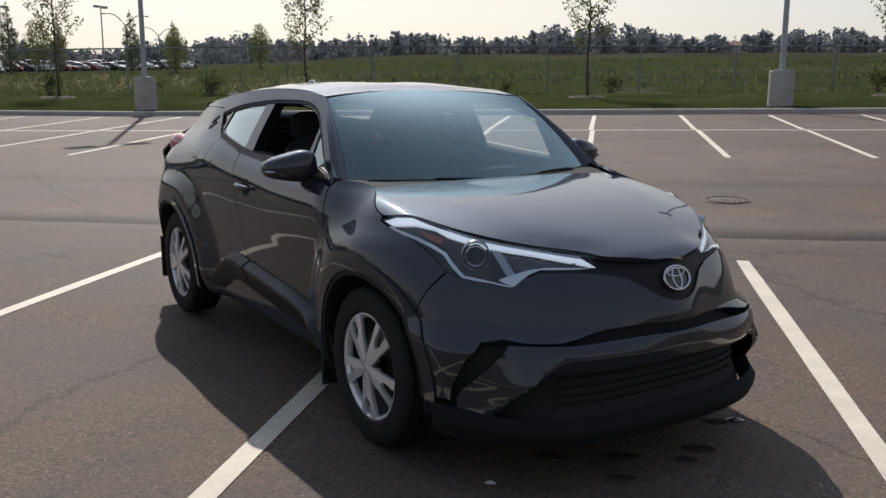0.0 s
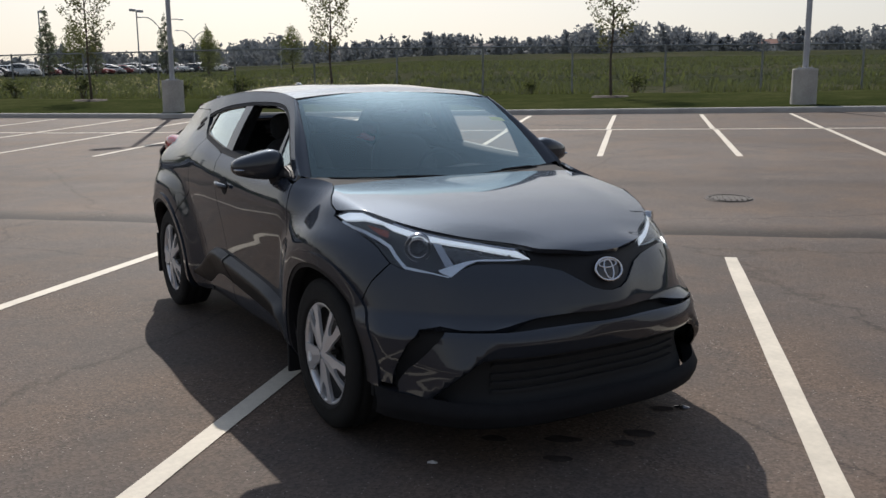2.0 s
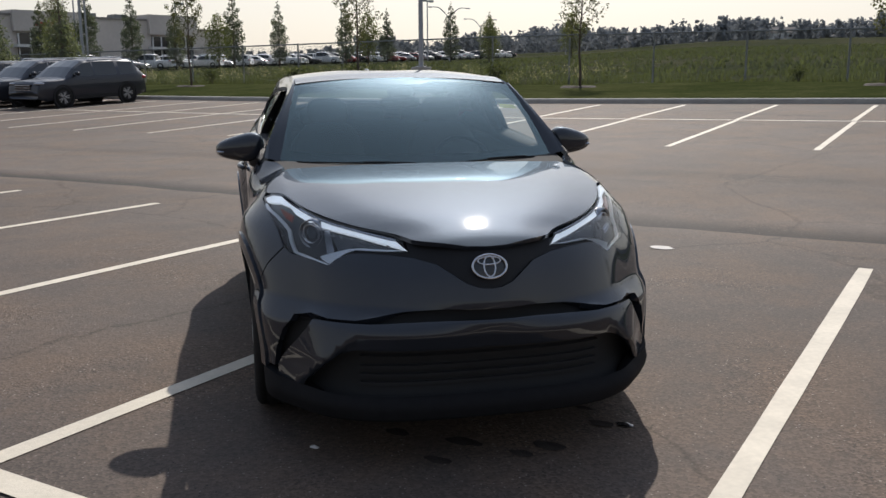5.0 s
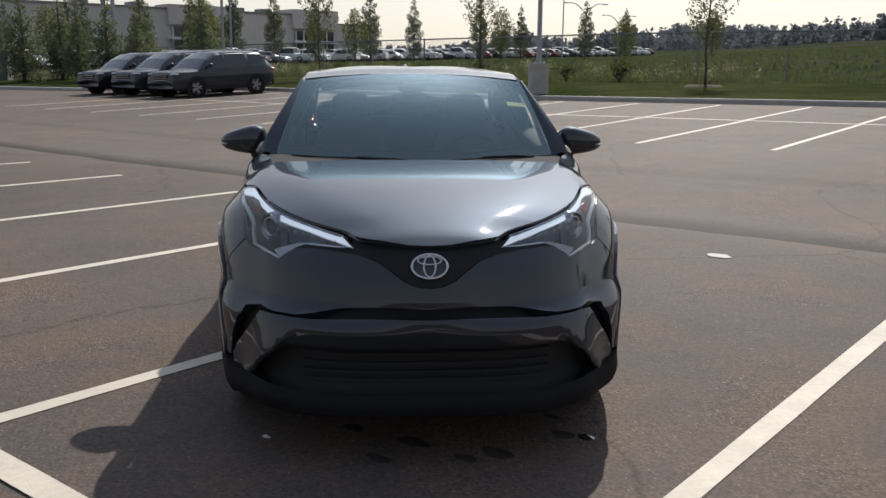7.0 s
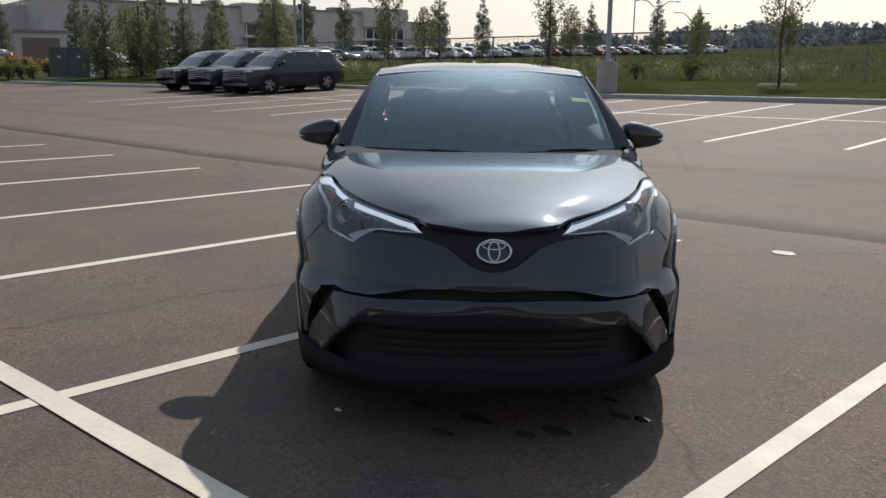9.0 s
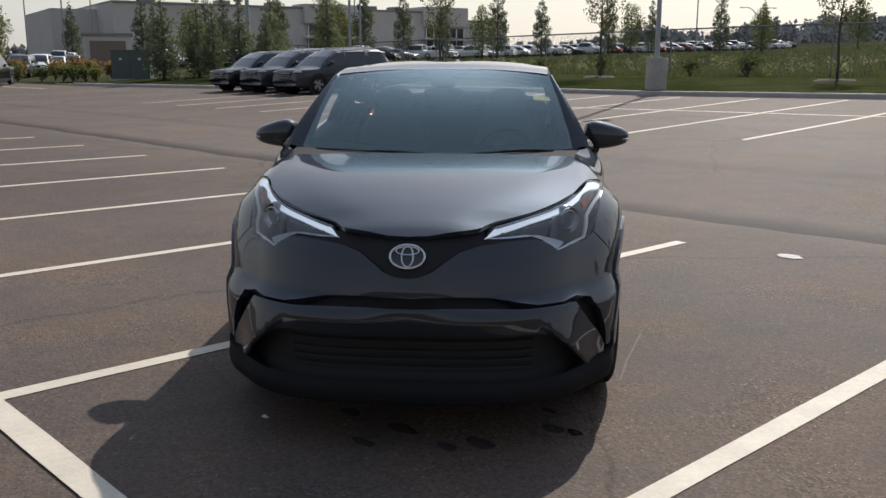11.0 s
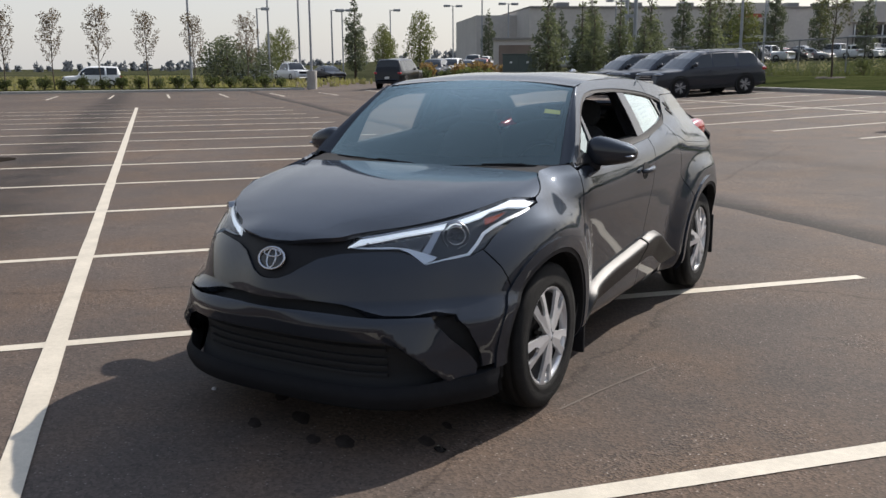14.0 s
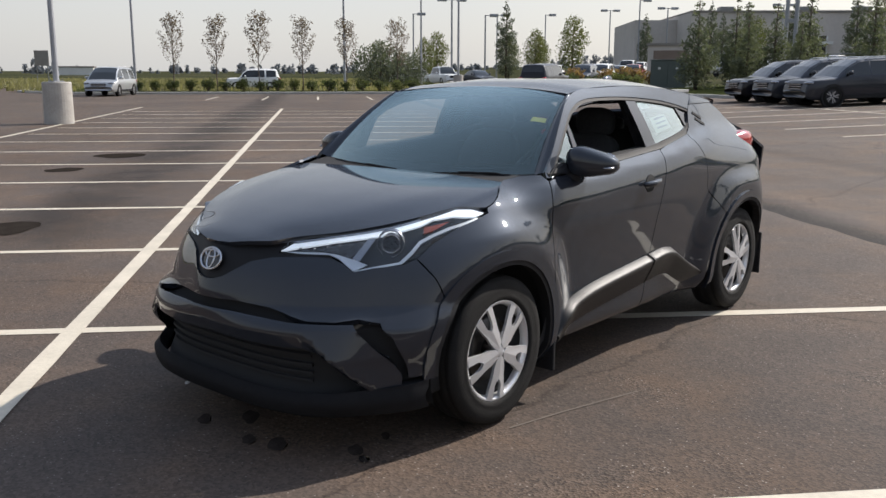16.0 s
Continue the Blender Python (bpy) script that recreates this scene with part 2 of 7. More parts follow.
def grass_material(name, a, b, c):
    m = bpy.data.materials.new(name)
    m.use_nodes = True
    n, l = m.node_tree.nodes, m.node_tree.links
    p = n["Principled BSDF"]
    tc = n.new("ShaderNodeTexCoord")
    cols = []
    for sc, det in ((0.035, 6), (0.6, 5), (7.0, 4)):
        q = n.new("ShaderNodeTexNoise")
        q.inputs["Scale"].default_value, q.inputs["Detail"].default_value, q.inputs["Roughness"].default_value = sc, det, 0.65
        l.new(tc.outputs["Object"], q.inputs["Vector"])
        cols.append(q.outputs[0])
    s1 = n.new("ShaderNodeMath")
    s1.operation = "MULTIPLY_ADD"
    s1.inputs[1].default_value = 0.45
    l.new(cols[0], s1.inputs[0])
    s2 = n.new("ShaderNodeMath")
    s2.operation = "MULTIPLY_ADD"
    s2.inputs[1].default_value = 0.3
    l.new(cols[1], s2.inputs[0])
    s3 = n.new("ShaderNodeMath")
    s3.operation = "MULTIPLY"
    s3.inputs[1].default_value = 0.25
    l.new(cols[2], s3.inputs[0])
    l.new(s3.outputs[0], s2.inputs[2])
    l.new(s2.outputs[0], s1.inputs[2])
    r = n.new("ShaderNodeValToRGB")
    r.color_ramp.elements[0].position, r.color_ramp.elements[1].position = 0.41, 0.58
    mid = r.color_ramp.elements.new(0.5)
    r.color_ramp.elements[0].color, mid.color, r.color_ramp.elements[-1].color = (*a, 1), (*b, 1), (*c, 1)
    l.new(s1.outputs[0], r.inputs[0])
    l.new(r.outputs[0], p.inputs["Base Color"])
    p.inputs["Roughness"].default_value = 0.95
    p.inputs["Specular IOR Level"].default_value = 0.0
    bp = n.new("ShaderNodeBump")
    bp.inputs["Strength"].default_value, bp.inputs["Distance"].default_value = 0.8, 0.08
    l.new(cols[2], bp.inputs["Height"])
    l.new(bp.outputs[0], p.inputs["Normal"])
    return m


def leaf_material(name, base, var=0.45, spread=0.5, through_tint=None):
    m = mat(name, base, 0.75, var=var, scale=1.2, random_amount=spread, spec=0.25)
    n, l = m.node_tree.nodes, m.node_tree.links
    p, out = n["Principled BSDF"], n["Material Output"]
    tr = n.new("ShaderNodeBsdfTranslucent")
    tr.inputs[0].default_value = (*(through_tint or (base[0] * 1.3, base[1] * 1.35, base[2] * 0.8)), 1)
    mx = n.new("ShaderNodeMixShader")
    mx.inputs[0].default_value = 0.45
    l.new(p.outputs[0], mx.inputs[1])
    l.new(tr.outputs[0], mx.inputs[2])
    l.new(mx.outputs[0], out.inputs[0])
    return m


def clear_glass(name, tint, gain=2.0, rough=0.0, sheen=(1, 1, 1)):
    """Thin pane: mostly see-through with a real gloss."""
    m = bpy.data.materials.new(name)
    m.use_nodes = True
    n, l = m.node_tree.nodes, m.node_tree.links
    out = n["Material Output"]
    tr, gl, mx, fr = n.new("ShaderNodeBsdfTransparent"), n.new("ShaderNodeBsdfGlossy"), n.new("ShaderNodeMixShader"), n.new("ShaderNodeFresnel")
    tr.inputs[0].default_value = (*tint, 1)
    gl.inputs["Roughness"].default_value = rough
    gl.inputs[0].default_value = (*sheen, 1)
    fr.inputs[0].default_value = 1.5
    k = n.new("ShaderNodeMath")
    k.operation, k.use_clamp = "MULTIPLY", True
    k.inputs[1].default_value = gain
    l.new(fr.outputs[0], k.inputs[0])
    l.new(k.outputs[0], mx.inputs[0])
    l.new(tr.outputs[0], mx.inputs[1])
    l.new(gl.outputs[0], mx.inputs[2])
    l.new(mx.outputs[0], out.inputs[0])
    return m


ASPHALT = asphalt_material()
GRASS = grass_material("mown_grass", (0.022, 0.030, 0.011), (0.038, 0.045, 0.017), (0.064, 0.067, 0.029))
FIELD = grass_material("field_grass", (0.026, 0.032, 0.016), (0.045, 0.049, 0.027), (0.085, 0.078, 0.048))
PAINT_LINE = mat("line_paint", (0.50, 0.450, 0.365), 0.7, var=0.16, scale=3.5, bump=0.12, bscale=90)
CONCRETE = mat("concrete", (0.36, 0.34, 0.31), 0.85, var=0.2, scale=2.5, bump=0.3, bscale=40)
POLE_GREY = mat("painted_pole", (0.33, 0.34, 0.36), 0.5, metal=0.3, var=0.1, scale=3)
GALV = mat("galvanised_steel", (0.20, 0.21, 0.21), 0.55, metal=0.6, var=0.2, scale=5)
BARK = mat("bark", (0.085, 0.065, 0.05), 0.9, var=0.35, scale=12, bump=0.6, bscale=30)
MULCH = mat("bark_mulch", (0.030, 0.021, 0.016), 0.95, var=0.5, scale=6, bump=0.8, bscale=25)
LEAF = leaf_material("leaves_green", (0.075, 0.088, 0.042))
LEAF_DARK = leaf_material("leaves_dark", (0.110, 0.122, 0.090))
LEAF_POPLAR = leaf_material("leaves_deep_green", (0.088, 0.100, 0.080))
LEAF_YELLOW = leaf_material("leaves_yellowish", (0.105, 0.115, 0.050))
LEAF_PURPLE = leaf_material("leaves_reddish", (0.125, 0.095, 0.085))
GRASS_BLADE = leaf_material("grass_blades", (0.040, 0.047, 0.017))
# distance haze is painted in: both leaf colours paled to a bluish grey
LEAF_HAZED = leaf_material("leaves_haze_paled", (0.200, 0.218, 0.235), 0.10, 0.08, (0.125, 0.137, 0.150))
WEED = leaf_material("tall_weeds", (0.074, 0.084, 0.044), 0.3, 0.3)
LEAF_YOUNG = leaf_material("leaves_olive", (0.088, 0.090, 0.052))
WEED_PALE = leaf_material("pale_seed_heads", (0.30, 0.27, 0.21))
STUCCO = mat("stucco_wall", (0.52, 0.48, 0.44), 0.9, var=0.1, scale=0.2, bump=0.1)
STUCCO_DARK = mat("stucco_dark_band", (0.24, 0.22, 0.20), 0.85, var=0.1, scale=0.3)
WHITE_PANEL = mat("white_panel", (0.62, 0.62, 0.60), 0.6, var=0.08, scale=0.5)
UTILITY_GREEN = mat("utility_green_paint", (0.075, 0.095, 0.085), 0.6, var=0.12, scale=1.5)
SIGN_RED = mat("sign_red", (0.35, 0.05, 0.04), 0.5, var=0.1, scale=2)
CAST_IRON = mat("cast_iron", (0.045, 0.038, 0.033), 0.7, metal=0.3, var=0.3, scale=20, bump=0.5, bscale=60)
WET = mat("fluid_drip", (0.050, 0.041, 0.036), 0.9, var=0.5, scale=12, spec=0.0)
CHALK = mat("white_litter", (0.50, 0.47, 0.44), 0.8, var=0.1, scale=10)


# ---- mesh helpers ----
def mesh_object(name, verts, faces, material, parent=None, label="", smooth=False):
    me = bpy.data.meshes.new(name)
    me.from_pydata([tuple(v) for v in verts], [], [tuple(f) for f in faces])
    me.update()
    if smooth:
        me.polygons.foreach_set("use_smooth", [True] * len(me.polygons))
    me.materials.append(material)
    ob = new(name, me)
    ob.parent = parent
    if label:
        tagged(ob, label)
    return ob


def part(name, bm, material, parent=None, label="", smooth=False):
    me = bpy.data.meshes.new(name)
    bm.to_mesh(me)
    bm.free()
    if smooth:
        me.polygons.foreach_set("use_smooth", [True] * len(me.polygons))
    me.materials.append(material)
    ob = new(name, me)
    ob.parent = parent
    if label:
        tagged(ob, label)
    return ob


def thing(name, label, category, m=None, group="", kind=""):
    ob = new(name)
    ob.empty_display_size = 0.2
    if m is not None:
        ob.matrix_world = m
    return tagged(ob, label, category, group, kind)


def add_box(bm, cx, cy, cz, sx, sy, sz, bevel=0.0, m=None):
    got = bmesh.ops.create_cube(bm, size=1.0, matrix=Matrix.Translation((cx, cy, cz)) @ Matrix.Diagonal((sx, sy, sz, 1)))
    vs = got["verts"]
    if bevel > 0:
        es = list({e for v in vs for e in v.link_edges})
        r = bmesh.ops.bevel(bm, geom=es, offset=bevel, segments=2, affect="EDGES", profile=0.6)
        vs = list({v for f in r["faces"] for v in f.verts} | {v for v in vs if v.is_valid})
    if m is not None:
        bmesh.ops.transform(bm, matrix=m, verts=vs)
    return vs


def box(sx, sy, sz, cx=0, cy=0, cz=0, bevel=0.0, m=None):
    bm = bmesh.new()
    add_box(bm, cx, cy, cz, sx, sy, sz, bevel, m)
    return bm


def add_tube(bm, points, radii, sides=8, caps=True):
    """A round bar through the points, with a radius at each."""
    pts = [Vector(p) for p in points]
    rings = []
    for i, p in enumerate(pts):
        d = (pts[min(i + 1, len(pts) - 1)] - pts[max(i - 1, 0)]).normalized()
        a = d.orthogonal().normalized() if abs(d.z) < 0.98 else Vector((1, 0, 0))
        a = (a - d * a.dot(d)).normalized()
        b = d.cross(a)
        r = radii[i] if hasattr(radii, "__len__") else radii
        rings.append([bm.verts.new(p + (a * math.cos(k * 2 * math.pi / sides) + b * math.sin(k * 2 * math.pi / sides)) * r) for k in range(sides)])
    for r0, r1 in zip(rings, rings[1:]):
        for k in range(sides):
            bm.faces.new((r0[k], r0[(k + 1) % sides], r1[(k + 1) % sides], r1[k]))
    if caps:
        bm.faces.new(rings[0][::-1])
        bm.faces.new(rings[-1])
    return rings


def tube(points, radii, sides=8):
    bm = bmesh.new()
    add_tube(bm, points, radii, sides)
    return bm


def revolve(profile, sides=40, axis="x"):
    """Turns a profile of (along, radius) round the axis."""
    bm = bmesh.new()
    rings = []
    for a, r in profile:
        ring = []
        for k in range(sides):
            c, s = math.cos(2 * math.pi * k / sides), math.sin(2 * math.pi * k / sides)
            ring.append(bm.verts.new((a, r * c, r * s) if axis == "x" else (r * c, r * s, a)))
        rings.append(ring)
    for r0, r1 in zip(rings, rings[1:]):
        for k in range(sides):
            bm.faces.new((r0[k], r1[k], r1[(k + 1) % sides], r0[(k + 1) % sides]))
    return bm


def lerp_list(knots, x):
    """Smooth value between (x, value) knots (monotone-ish cubic)."""
    if x <= knots[0][0]:
        return knots[0][1]
    if x >= knots[-1][0]:
        return knots[-1][1]
    for i in range(len(knots) - 1):
        x0, y0 = knots[i]
        x1, y1 = knots[i + 1]
        if x <= x1:
            h = x1 - x0
            d = (y1 - y0) / h
            dl = (y0 - knots[i - 1][1]) / (x0 - knots[i - 1][0]) if i > 0 else d
            dr = (knots[i + 2][1] - y1) / (knots[i + 2][0] - x1) if i + 2 < len(knots) else d
            m0 = 0 if dl * d <= 0 else 2 * dl * d / (dl + d)
            m1 = 0 if dr * d <= 0 else 2 * dr * d / (dr + d)
            if i == 0:
                m0 = d
            if i + 2 >= len(knots):
                m1 = d
            s = (x - x0) / h
            return y0 * (1 + 2 * s) * (1 - s) ** 2 + h * m0 * s * (1 - s) ** 2 + y1 * s * s * (3 - 2 * s) + h * m1 * s * s * (s - 1)
    return knots[-1][1]


# ---- ground ----
FAR_KERB = [(80, 22.3), (20, 22.3), (-29.5, 22.3), (-33.5, 21.0), (-34.8, 18.6), (-47.5, 17.0)]
LEFT_KERB = [(-58.5, 9.0), (-58.5, -17.0), (-64.0, -21.5), (-90.0, -24.0)]


def kerb_v(u):
    """Where the asphalt ends, across the lot, at a place along it."""
    pts = sorted(FAR_KERB)
    if u <= pts[0][0]:
        return 17.0 + 0.0 * u
    for (u0, v0), (u1, v1) in zip(pts, pts[1:]):
        if u <= u1:
            return v0 + (v1 - v0) * (u - u0) / (u1 - u0)
    return pts[-1][1]


def ground_sheet():
    def steps(lo, hi, fine, far):
        out, x, d = [], 0.0, fine
        while x < far:
            out.append(x)
            x += d
            d = fine if x < hi else d * 1.18
        return out
    right = steps(0, 60, 2.0, 2600)
    us = [-x - 10 for x in reversed(right[1:])] + [x - 10 for x in right]
    vs = [-x for x in reversed(right[1:])] + right
    verts, faces = [], []
    for v in vs:
        for u in us:
            z = rise(u, v)
            d = math.hypot(u, v)
            z += noise.noise((u * 0.03, v * 0.03, 3.0)) * min(0.5, max(0.0, (v - 40) * 0.01))
            verts.append((*xy(u, v), z - 0.06 - 0.0))
    n = len(us)
    for j in range(len(vs) - 1):
        for i in range(n - 1):
            a = j * n + i
            faces.append((a, a + 1, a + n + 1, a + n))
    ob = mesh_object("ground", verts, faces, FIELD, smooth=True)
    tagged(ob, "rough green and straw-coloured field running to the horizon", "ground", kind="structure")


def asphalt_sheet():
    verts, faces, idx = [], [], {}
    us = [u * 1.0 for u in range(-90, 81)]
    vs = [v * 1.0 for v in range(-70, 0)] + [v * 0.5 for v in range(0, 46)]

    def vert(u, v):
        k = (round(u, 3), round(v, 3))
        if k not in idx:
            idx[k] = len(verts)
            verts.append((*xy(u, v), rise(u, v)))
        return idx[k]
    for u0, u1 in zip(us, us[1:]):
        for v0, v1 in zip(vs, vs[1:]):
            a0, a1 = kerb_v(u0), kerb_v(u1)
            if u1 <= -58.0 and v1 > (-17 if u1 > -64 else -21.5) and not (9.0 <= v0 and v1 <= 17.0):
                continue
            t00, t10 = min(v0, a0), min(v0, a1)
            t01, t11 = min(v1, a0), min(v1, a1)
            if t01 - t00 < 1e-4 and t11 - t10 < 1e-4:
                continue
            q = [vert(u0, t00), vert(u1, t10), vert(u1, t11), vert(u0, t01)]
            q = [k for i, k in enumerate(q) if k != q[i - 1]]
            if len(q) > 2:
                faces.append(q)
    ob = mesh_object("pavement", verts, faces, ASPHALT, smooth=True)
    tagged(ob, "sun-lit worn grey-brown asphalt of a car park", "asphalt", kind="structure")
    return ob


def strip_on_ground(name, pts, width, dz, material, label, category, step=0.6, kind="structure", wob=0.0):
    """A painted strip that follows the asphalt; pts are (u, v)."""
    verts, faces = [], []
    path = []
    for (u0, v0), (u1, v1) in zip(pts, pts[1:]):
        k = max(1, int(math.hypot(u1 - u0, v1 - v0) / step))
        path += [(u0 + (u1 - u0) * i / k, v0 + (v1 - v0) * i / k) for i in range(k)]
    path.append(pts[-1])
    for i, (u, v) in enumerate(path):
        a, b = path[max(0, i - 1)], path[min(len(path) - 1, i + 1)]
        d = math.hypot(b[0] - a[0], b[1] - a[1])
        nx, ny = -(b[1] - a[1]) / d, (b[0] - a[0]) / d
        w = width / 2 * (1 + wob * random.uniform(-1, 1))
        for s in (1, -1):
            uu, vv = u + nx * w * s, v + ny * w * s
            verts.append((*xy(uu, vv), rise(uu, vv) + dz))
    for i in range(len(path) - 1):
        faces.append((2 * i, 2 * i + 1, 2 * i + 3, 2 * i + 2))
    ob = mesh_object(name, verts, faces, material)
    return tagged(ob, label, category, kind=kind)


def kerb(pts, name="kerb"):
    """A concrete kerb with a rounded top edge, lofted along (u, v) points."""
    prof = [(-0.02, -0.1), (0.0, 0.11), (0.02, 0.14), (0.05, 0.15), (0.20, 0.15), (0.22, -0.1)]
    path = []
    for (u0, v0), (u1, v1) in zip(pts, pts[1:]):
        k = max(1, int(math.hypot(u1 - u0, v1 - v0) / 1.0))
        path += [(u0 + (u1 - u0) * i / k, v0 + (v1 - v0) * i / k) for i in range(k)]
    path.append(pts[-1])
    verts, faces = [], []
    for i, (u, v) in enumerate(path):
        a, b = path[max(0, i - 1)], path[min(len(path) - 1, i + 1)]
        d = math.hypot(b[0] - a[0], b[1] - a[1])
        nx, ny = (b[1] - a[1]) / d, -(b[0] - a[0]) / d
        for o, h in prof:
            verts.append((*xy(u + nx * o, v + ny * o), rise(u, v) + h))
    m = len(prof)
    for i in range(len(path) - 1):
        for k in range(m - 1):
            faces.append((i * m + k, (i + 1) * m + k, (i + 1) * m + k + 1, i * m + k + 1))
    ob = mesh_object(name, verts, faces, CONCRETE)
    return tagged(ob, "low grey concrete kerb edging the asphalt", "kerb", kind="structure")


def verge(pts, depth, name="verge"):
    """Mown strip behind the kerb."""
    verts, faces = [], []
    path = []
    for (u0, v0), (u1, v1) in zip(pts, pts[1:]):
        k = max(1, int(math.hypot(u1 - u0, v1 - v0) / 1.0))
        path += [(u0 + (u1 - u0) * i / k, v0 + (v1 - v0) * i / k) for i in range(k)]
    path.append(pts[-1])
    rows = 8
    for i, (u, v) in enumerate(path):
        a, b = path[max(0, i - 1)], path[min(len(path) - 1, i + 1)]
        d = math.hypot(b[0] - a[0], b[1] - a[1])
        nx, ny = (b[1] - a[1]) / d, -(b[0] - a[0]) / d
        for k in range(rows + 1):
            o = 0.2 + depth * k / rows
            uu, vv = u + nx * o, v + ny * o
            z = rise(uu, vv) + (0.14 if k < rows else 0.02) + 0.04 * noise.noise((uu * 0.4, vv * 0.4, 0))
            verts.append((*xy(uu, vv), z))
    m = rows + 1
    for i in range(len(path) - 1):
        for k in range(rows):
            faces.append((i * m + k, (i + 1) * m + k, (i + 1) * m + k + 1, i * m + k + 1))
    ob = mesh_object(name, verts, faces, GRASS, smooth=True)
    return tagged(ob, "mown green grass strip behind the kerb", "grass", kind="structure")


ground_sheet()
asphalt_sheet()
kerb(FAR_KERB)
verge(FAR_KERB, 10.5)
kerb(LEFT_KERB)
verge(LEFT_KERB, 5.0)

LINE = "worn white painted stall line on the asphalt"
strip_on_ground("stall_line", [(-33.7, -1.68), (40, -1.70)], 0.12, 0.008, PAINT_LINE, "long white painted line dividing the stalls", "road marking", wob=0.06)
for k in range(-6, 14):
    u = 1.56 - 2.535 * k
    skew = {0: 0.023, 1: 0.030}.get(k, 0.03)
    strip_on_ground("stall_line", [(u - skew * 11.1, -7.3), (u, 3.85)], 0.11, 0.004, PAINT_LINE, LINE, "road marking", wob=0.06)
strip_on_ground("stall_line", [(-36, -7.7), (-17.5, -7.6)], 0.12, 0.004, PAINT_LINE, "white painted line beside a lamp post", "road marking", wob=0.05)
strip_on_ground("stall_line", [(-28.5, 17.1), (30, 17.1)], 0.11, 0.004, PAINT_LINE, "long white painted line across the far stalls", "road marking", wob=0.05)
for k in range(-7, 13):
    u = 2.53 - 2.33 * k - 0.022 * k * abs(k) if k < 8 else -17.5 - 2.6 * (k - 8)
    strip_on_ground("stall_line", [(u, 11.75), (u + 0.06, 17.0)], 0.11, 0.004, PAINT_LINE, LINE, "road marking", wob=0.05)
    strip_on_ground("stall_line", [(u + 0.02, 17.2), (u + 0.1, 21.8)], 0.11, 0.004, PAINT_LINE, LINE, "road marking", wob=0.05)
for k in range(-2, 7):
    v = -0.2 + 2.98 * k
    strip_on_ground("stall_line", [(-51.8, v), (-45.2, v)], 0.11, 0.004, PAINT_LINE, LINE, "road marking", wob=0.05)

# ---- the crossover: front axle over the origin, nose towards -y ----
from mathutils import geometry


def car_paint():
    m = mat("grey_metallic_paint", (0.0215, 0.0248, 0.0325), 0.52, metal=0.2, var=0.06, scale=2, coat=1.0, spec=0.02)
    n, l = m.node_tree.nodes, m.node_tree.links
    p = n["Principled BSDF"]
    p.inputs["Coat Roughness"].default_value = 0.035
    p.inputs["Coat IOR"].default_value = 1.54
    p.inputs["Specular Tint"].default_value = (0.62, 0.81, 1.0, 1)
    tc, fl, bp = n.new("ShaderNodeTexCoord"), n.new("ShaderNodeTexNoise"), n.new("ShaderNodeBump")
    fl.inputs["Scale"].default_value, fl.inputs["Detail"].default_value = 900, 1
    l.new(tc.outputs["Object"], fl.inputs["Vector"])
    bp.inputs["Strength"].default_value, bp.inputs["Distance"].default_value = 0.12, 0.001
    l.new(fl.outputs[0], bp.inputs["Height"])
    l.new(bp.outputs[0], p.inputs["Normal"])
    return m


PAINT = car_paint()
BLACK = mat("black_plastic", (0.013, 0.013, 0.0145), 0.6, spec=0.25, var=0.15, scale=30, bump=0.1, bscale=400)
GLOSS_BLACK = mat("gloss_black", (0.006, 0.006, 0.007), 0.12, var=0.0, coat=0.6)
TRIM_GREY = mat("dark_grey_trim", (0.018, 0.017, 0.016), 0.45, spec=0.35, var=0.12, scale=20, bump=0.08, bscale=500)
MATT_DARK = mat("matt_dark", (0.015, 0.015, 0.016), 0.9, var=0.0)
RUBBER = mat("tyre_rubber", (0.014, 0.0135, 0.013), 0.8, spec=0.2, var=0.25, scale=14, bump=0.25, bscale=160)
SILVER = mat("silver_wheel_paint", (0.62, 0.62, 0.63), 0.30, metal=0.55, var=0.06, scale=8)
CHROME = mat("chrome", (0.55, 0.55, 0.57), 0.12, metal=1.0, var=0.0)
LAMP_WHITE = mat("lamp_light_guide", (0.66, 0.72, 0.78), 0.25, var=0.0, coat=0.5)
LAMP_REFLECTOR = mat("lamp_reflector", (0.30, 0.31, 0.33), 0.2, metal=0.9, var=0.1, scale=12)
LAMP_BOWL = mat("lamp_bowl", (0.022, 0.024, 0.027), 0.35, metal=0.3, var=0.2, scale=15)
LAMP_RIM = mat("lamp_chrome_rim", (0.62, 0.66, 0.70), 0.3, metal=0.6, var=0.0)
LAMP_CUT = mat("lamp_cut_glass", (0.06, 0.065, 0.075), 0.15, metal=0.7, var=0.6, scale=40, bump=0.5, bscale=120)
LAMP_AMBER = mat("amber_reflector", (0.22, 0.05, 0.025), 0.2, var=0.1, scale=40, coat=0.8)
LAMP_RED = mat("red_lamp", (0.38, 0.018, 0.02), 0.15, var=0.1, scale=20, coat=1.0)
HEADLINING = mat("grey_headlining", (0.30, 0.30, 0.29), 0.95, var=0.1, scale=40)
LIP_BLACK = mat("lip_plastic", (0.014, 0.014, 0.0155), 0.75, var=0.15, scale=30, spec=0.10, bump=0.1, bscale=400)
CLOTH = mat("seat_cloth", (0.045, 0.045, 0.047), 0.95, var=0.2, scale=60, bump=0.2, bscale=500)
STEEL = mat("brake_steel", (0.07, 0.066, 0.062), 0.5, metal=0.9, var=0.2, scale=20)
PAPER = mat("sticker_paper", (0.72, 0.74, 0.70), 0.7, var=0.04, scale=10)
